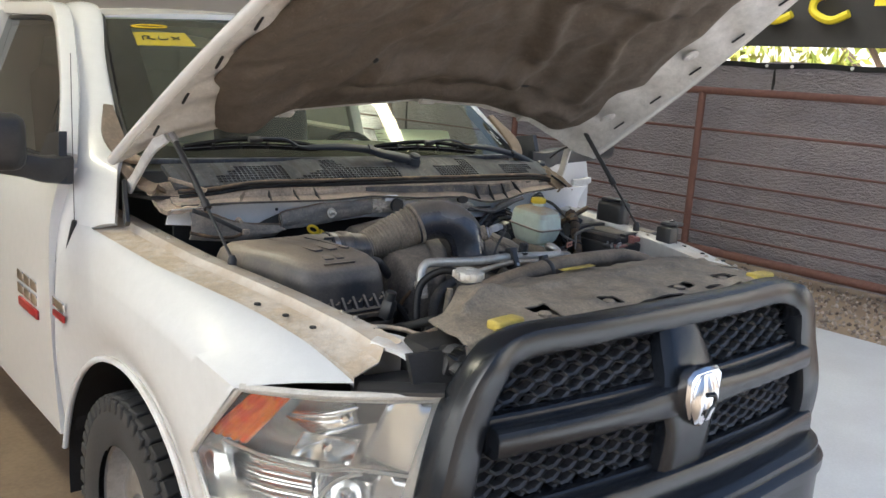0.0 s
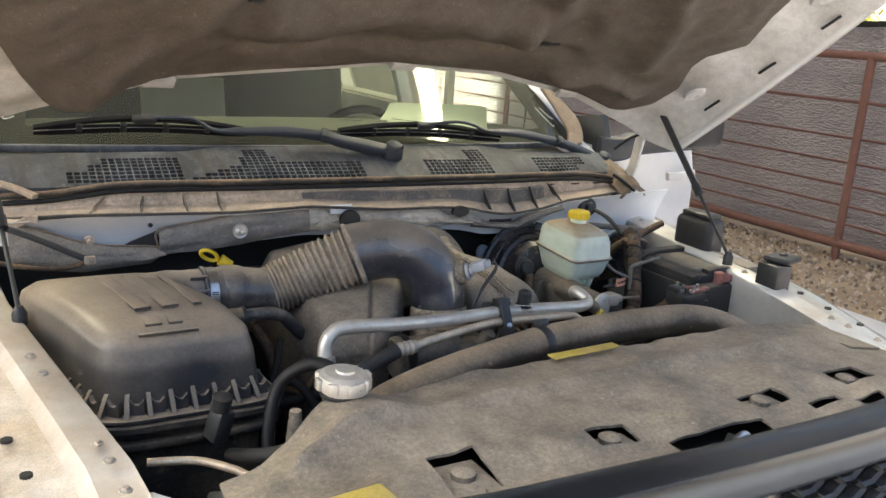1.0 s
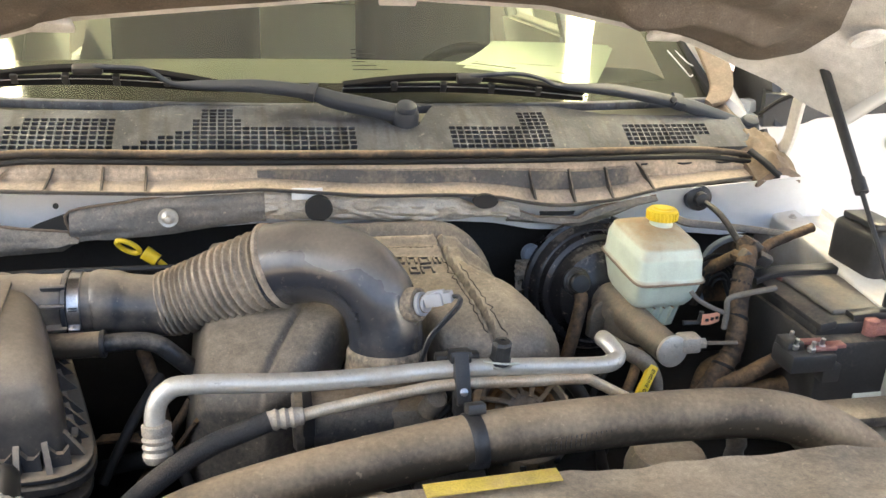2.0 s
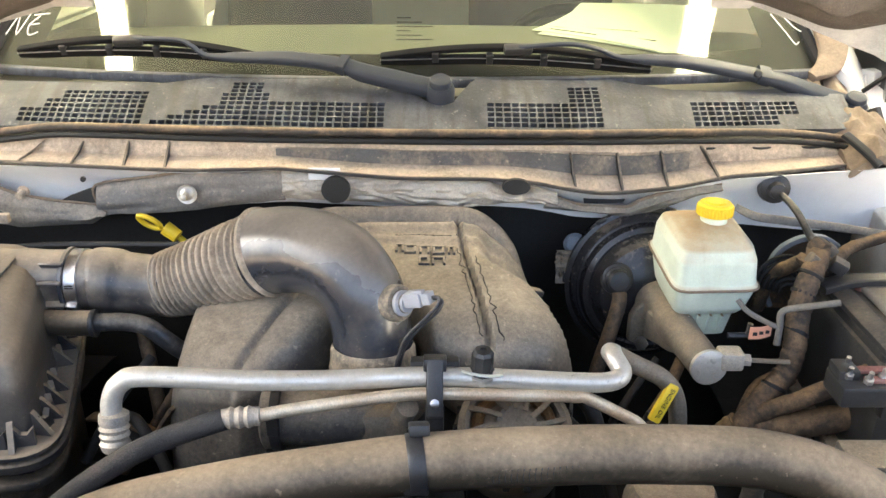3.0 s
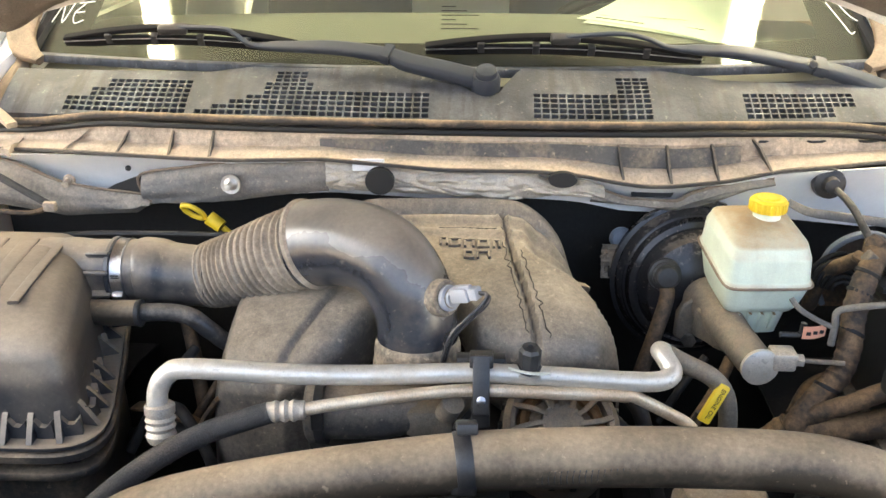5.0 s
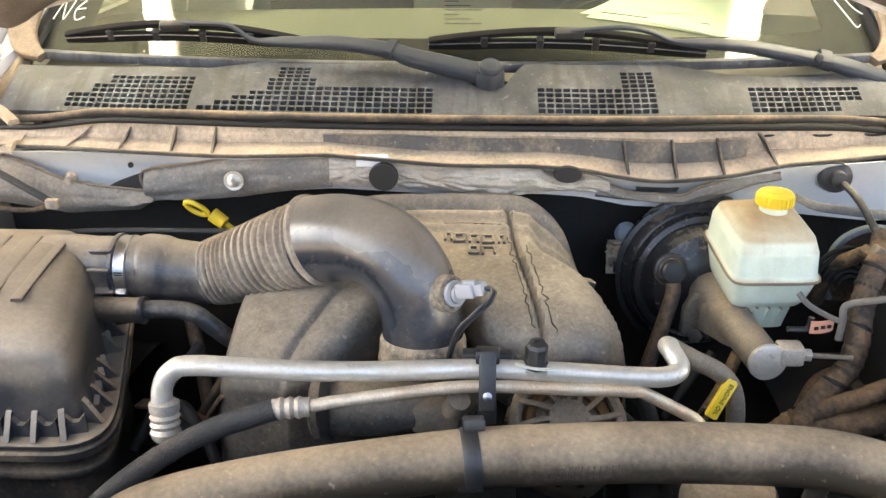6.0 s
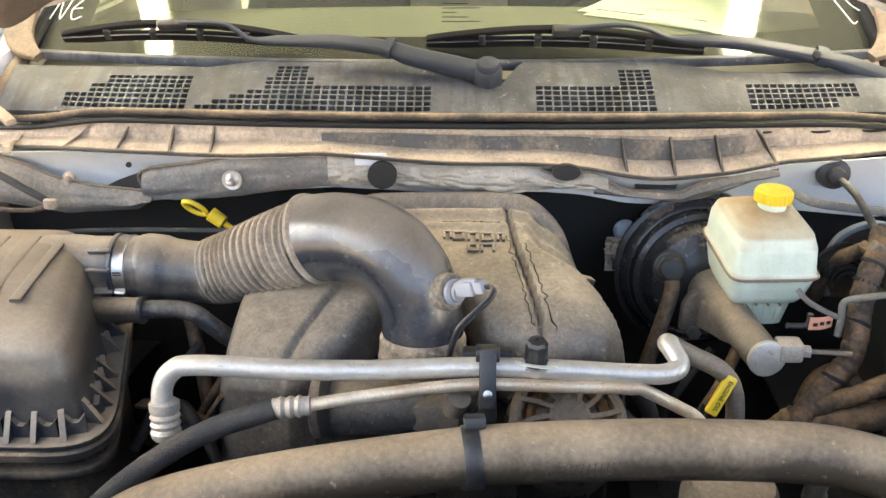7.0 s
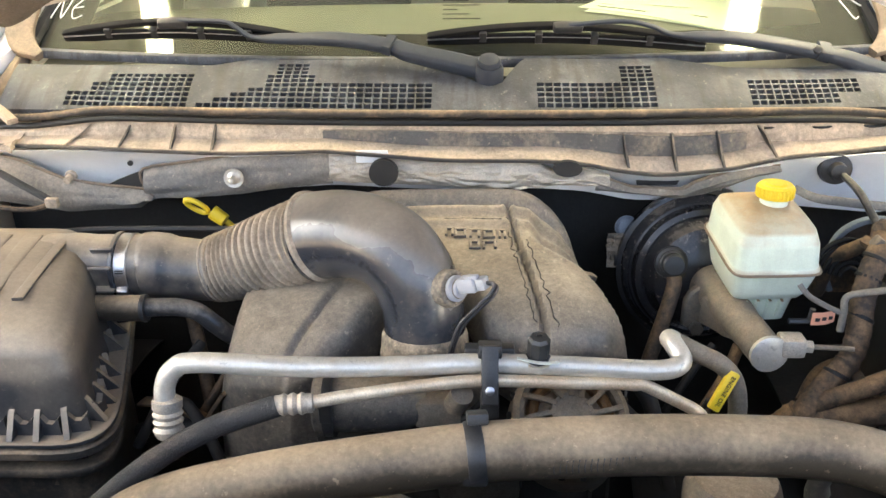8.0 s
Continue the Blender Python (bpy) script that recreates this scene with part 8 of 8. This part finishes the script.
for k in range(6):
    r = 0.012 + 0.0065 * k
    part("black_wire", Shape().tube([(0.605 + r * math.cos(a), 0.82 + 0.004 * k, 1.075 + 1.15 * r * math.sin(a)) for a in [math.pi * (1.0 - 0.92 * q / 10) for q in range(11)]] + [(0.622 + 0.7 * r, 0.80, 1.03)], 0.0036, n=8, per=2), RUBBER, None, "thin black wire coiled under the firewall", category="wire", group="coiled black wires")
part("wire_tag", Shape().sheet(lambda u, v: (0.504 + 0.030 * u, 0.689 - 0.004 * math.sin(u * 3), 1.066 + 0.006 * u + 0.019 * v), 8, 3, (0, 0.001, 0)), TAG_PINK, None, "faded orange paper wire tag with small print", category="tag")
for k, (a, b) in enumerate(((0.10, 0.30), (0.40, 0.58), (0.68, 0.85))):
    part("printed_bar", Shape().box((0.504 + 0.030 * (a + b) / 2, 0.6845, 1.0755 + 0.006 * (a + b) / 2), (0.030 * (b - a), 0.001, 0.005), 0), INK, bpy.data.objects["wire_tag"])
part("tag_lead", Shape().tube([(0.478, 0.70, 1.066), (0.497, 0.70, 1.066), (0.506, 0.70, 1.068), (0.508, 0.70, 1.085)], 0.0042, n=8), BLACK, bpy.data.objects["wire_tag"])
part("coolant_bottle", Shape().lathe([(0.055, -0.08), (0.058, -0.02), (0.052, 0.0), (0.048, 0.006), (0.0, 0.008)], (0.35, 0.465, 0.985), (0, 0, 1), 28, cap=False), COVER, None, "tan dusty round bottle lid under the hose", category="bottle")
part("corrugated_hose", Shape().tube([(0.44 + 0.004 * math.sin(k * 3.1), 0.45, 1.02 - 0.012 * k) for k in range(12)], [0.012 + 0.0025 * (k % 2) for k in range(12)], n=12, per=1), COVER, truck)
for pts, r in (([(0.20, 0.60, 1.02), (0.24, 0.58, 1.0), (0.28, 0.56, 0.96), (0.30, 0.55, 0.9)], 0.009), ([(0.24, 0.62, 1.04), (0.275, 0.60, 1.0), (0.29, 0.58, 0.93)], 0.011), ([(-0.36, 0.62, 0.98), (-0.33, 0.58, 1.0), (-0.30, 0.56, 0.96), (-0.28, 0.55, 0.9)], 0.008), ([(-0.40, 0.56, 0.95), (-0.36, 0.60, 1.02), (-0.33, 0.66, 1.05)], 0.007), ([(-0.52, 0.33, 1.02), (-0.50, 0.27, 1.045), (-0.46, 0.24, 1.06)], 0.011), ([(0.0, 0.53, 1.0), (0.04, 0.52, 1.04), (0.07, 0.54, 1.07)], 0.004)):
    part("engine_hose", Shape().tube(pts, r, n=10), DARK, truck)
for pts, r, mat_ in (([(-0.36, 0.72, 1.06), (-0.345, 0.69, 1.03), (-0.33, 0.66, 0.97), (-0.32, 0.64, 0.90)], 0.010, LOOM), ([(-0.37, 0.60, 0.90), (-0.33, 0.62, 0.96), (-0.29, 0.64, 1.02)], 0.006, LOOM), ([(-0.42, 0.62, 0.93), (-0.36, 0.60, 0.955), (-0.28, 0.58, 0.97)], 0.012, DARK),
                    ([(0.36, 0.66, 0.93), (0.40, 0.70, 0.965), (0.43, 0.74, 1.0)], 0.009, LOOM), ([(0.33, 0.72, 0.90), (0.37, 0.74, 0.96), (0.40, 0.76, 0.99)], 0.006, DARK), ([(0.52, 0.70, 0.93), (0.55, 0.73, 0.96), (0.60, 0.75, 0.97)], 0.012, LOOM)):
    part("bay_hose", Shape().tube(pts, r, n=12), mat_, None, "dim dusty hose low in the engine bay", category="hose", group="hoses low in the bay")
part("bay_bracket", Shape().rope([(-0.33, 0.60, 0.93), (-0.30, 0.585, 0.99), (-0.275, 0.575, 1.03)], 0.022, 0.006).rope([(-0.41, 0.62, 0.98), (-0.36, 0.60, 0.99), (-0.31, 0.59, 0.97)], 0.02, 0.006), LOOM, engine, "dim brown bracket")
part("wheelhouse_cover", Shape().sheet(lambda u, v: (0.30 + 0.32 * u, 0.66 + 0.14 * v, 0.70 + 0.06 * math.sin(u * 3) + 0.05 * v + wob((u * 5, v * 5, 2), 1, 0.01)), 20, 12, (0, 0, -0.006)), DARK, truck, "near-black inner wheelhouse")
part("filler_hose", Shape().tube([(-0.405, 0.225, 1.17), (-0.42, 0.28, 1.165), (-0.455, 0.31, 1.13), (-0.475, 0.30, 1.07), (-0.48, 0.28, 1.0)], 0.0095, n=12), RUBBER, None, "black overflow hose from the radiator neck", category="hose")
conn = part("line_connector", Shape().box((-0.535, 0.335, 1.07), (0.028, 0.03, 0.05), 0.006, (10, 10, 20)).lathe([(0.014, 0), (0.014, 0.02), (0.010, 0.022)], (-0.535, 0.33, 1.095), (0.1, -0.2, 1), 12), BLACK, None, "black line connector beside the radiator cover", category="connector")
part("line_pipe", Shape().tube([(-0.64, 0.30, 1.05), (-0.58, 0.29, 1.045), (-0.54, 0.26, 1.04), (-0.51, 0.24, 1.03), (-0.46, 0.24, 1.035)], 0.006, n=10), COPPER, truck)
part("shield_peg", Shape().tube([(-0.487, 0.172, 1.10), (-0.487, 0.17, 1.155)], [0.012, 0.007], n=12), SHIELD, truck)
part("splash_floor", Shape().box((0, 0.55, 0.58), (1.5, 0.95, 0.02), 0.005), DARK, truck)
part("caution_strip", Shape().box((0.03, 0.237, 1.139), (0.14, 0.02, 0.002), 0.0005, (0, 0, 3)), YELLOW_PAD, truck, "yellow warning strip")

# ---- loose things on the truck ----
def dash_z(x, y):
    v = max(0, min(1, (y - 1.12 - 0.28 * x * x) / (0.62 - 0.28 * x * x)))
    return 1.305 - 0.02 * (x / 0.78) ** 2 + 0.05 * math.sin(2.6 * v)


def sheet_at(a, du, dv, up):
    def at(u, v):
        x, y = a[0] + du[0] * u + dv[0] * v, a[1] + du[1] * u + dv[1] * v
        return (x, y, dash_z(x, y) + up + 0.05 * v * v)
    return at


lie1 = sheet_at((0.263, 1.495), (0.262, -0.14), (0.15, 0.24), 0.006)
lie2 = sheet_at((0.272, 1.465), (0.275, -0.115), (0.12, 0.2), 0.0035)
p1 = part("paper_sheet", Shape().sheet(lie1, 8, 8, (0, 0, -0.0006)), PAPER, None)
tagged(p1, "printed white paper sheet lying on the dashboard", "paper")
p2 = part("paper_sheet", Shape().sheet(lie2, 6, 6, (0, 0, -0.0006)), PAPER, None)
tagged(p2, "second white paper sheet under another on the dashboard", "paper")
for k in range(9):
    v = 0.10 + 0.09 * k
    a, b = Vector(lie1(0.1, v)) + Vector((0, 0, 0.001)), Vector(lie1(0.45 + 0.4 * ((k * 5) % 3) / 2, v)) + Vector((0, 0, 0.001))
    if k not in (2, 5):
        part("printed_line", Shape().tube([a, a.lerp(b, 0.5), b], 0.0009, n=4, per=1), INK, p1)
for words, v in (("WARRANTY", 0.28), ("BUYERS GUIDE", 0.55)):
    tx = bpy.data.curves.new("print", "FONT")
    tx.body, tx.size, tx.extrude, tx.align_x, tx.align_y = words, 0.021, 0.0002, "CENTER", "CENTER"
    tx.materials.append(INK)
    to = new("print", tx)
    to.parent = p1
    c = Vector(lie1(0.5, v)) - PLACE[p1.name] + Vector((0, 0, 0.0022))
    to.matrix_local = pose(*c, -4, 0, math.degrees(math.atan2(-0.14, 0.262)))


def on_glass(x, v, out=0.004):
    u = (x / (0.80 - 0.14 * v) + 1) / 2
    return Vector(pane(u, v)) + Vector((0, -0.5, 0.86)) * out


card = part("windshield_card", Shape().sheet(lambda u, v: on_glass(-0.655 + 0.25 * u, 0.755 + 0.13 * v, -0.012), 6, 3, (0, 0.001, -0.001)), TAG, None)
tagged(card, "yellow handwritten card stuck inside the windshield", "card")
for k, pts in enumerate((((-0.535, 0.822), (-0.53, 0.855), (-0.505, 0.852), (-0.52, 0.835), (-0.495, 0.825)), ((-0.475, 0.855), (-0.482, 0.828), (-0.455, 0.826), (-0.45, 0.84)), ((-0.435, 0.825), (-0.405, 0.855)), ((-0.435, 0.852), (-0.41, 0.828)), ((-0.58, 0.84), (-0.56, 0.84)), ((-0.58, 0.825), (-0.56, 0.825)))):
    part("pen_stroke", Shape().tube([on_glass(x - 0.035, v - 0.02, -0.009) for x, v in pts], 0.0022, n=6, per=3), INK, card)
decal = part("round_decal", Shape().tube([on_glass(-0.525 + 0.06 * math.cos(a), 0.905 + 0.014 * math.sin(a), 0.003) for a in [2 * math.pi * k / 20 for k in range(21)]], 0.0025, n=6, per=1), TAG, windshield)
for pts in (((-0.745, 0.09), (-0.725, 0.15), (-0.72, 0.09), (-0.70, 0.155)), ((-0.675, 0.15), (-0.695, 0.12), (-0.69, 0.09), (-0.67, 0.10)), ((-0.692, 0.122), (-0.672, 0.126)), ((-0.690, 0.152), (-0.655, 0.158)),
            ((0.69, 0.17), (0.715, 0.11), (0.73, 0.075), (0.74, 0.08)), ((0.715, 0.17), (0.735, 0.13), (0.755, 0.11))):
    part("marker_stroke", Shape().tube([on_glass(x + (0.028 if x > 0 else -0.035), v, 0.002) for x, v in pts], 0.0012, n=6, per=4), CHALK, windshield, "white hand-drawn marker stroke")
for k in range(6):
    part("glass_print", Shape().tube([on_glass(-0.01, 0.155 - 0.012 * k, 0.002), on_glass(0.015 + 0.02 * ((k * 7) % 3), 0.155 - 0.012 * k, 0.002)], 0.0009, n=4), INK, windshield)
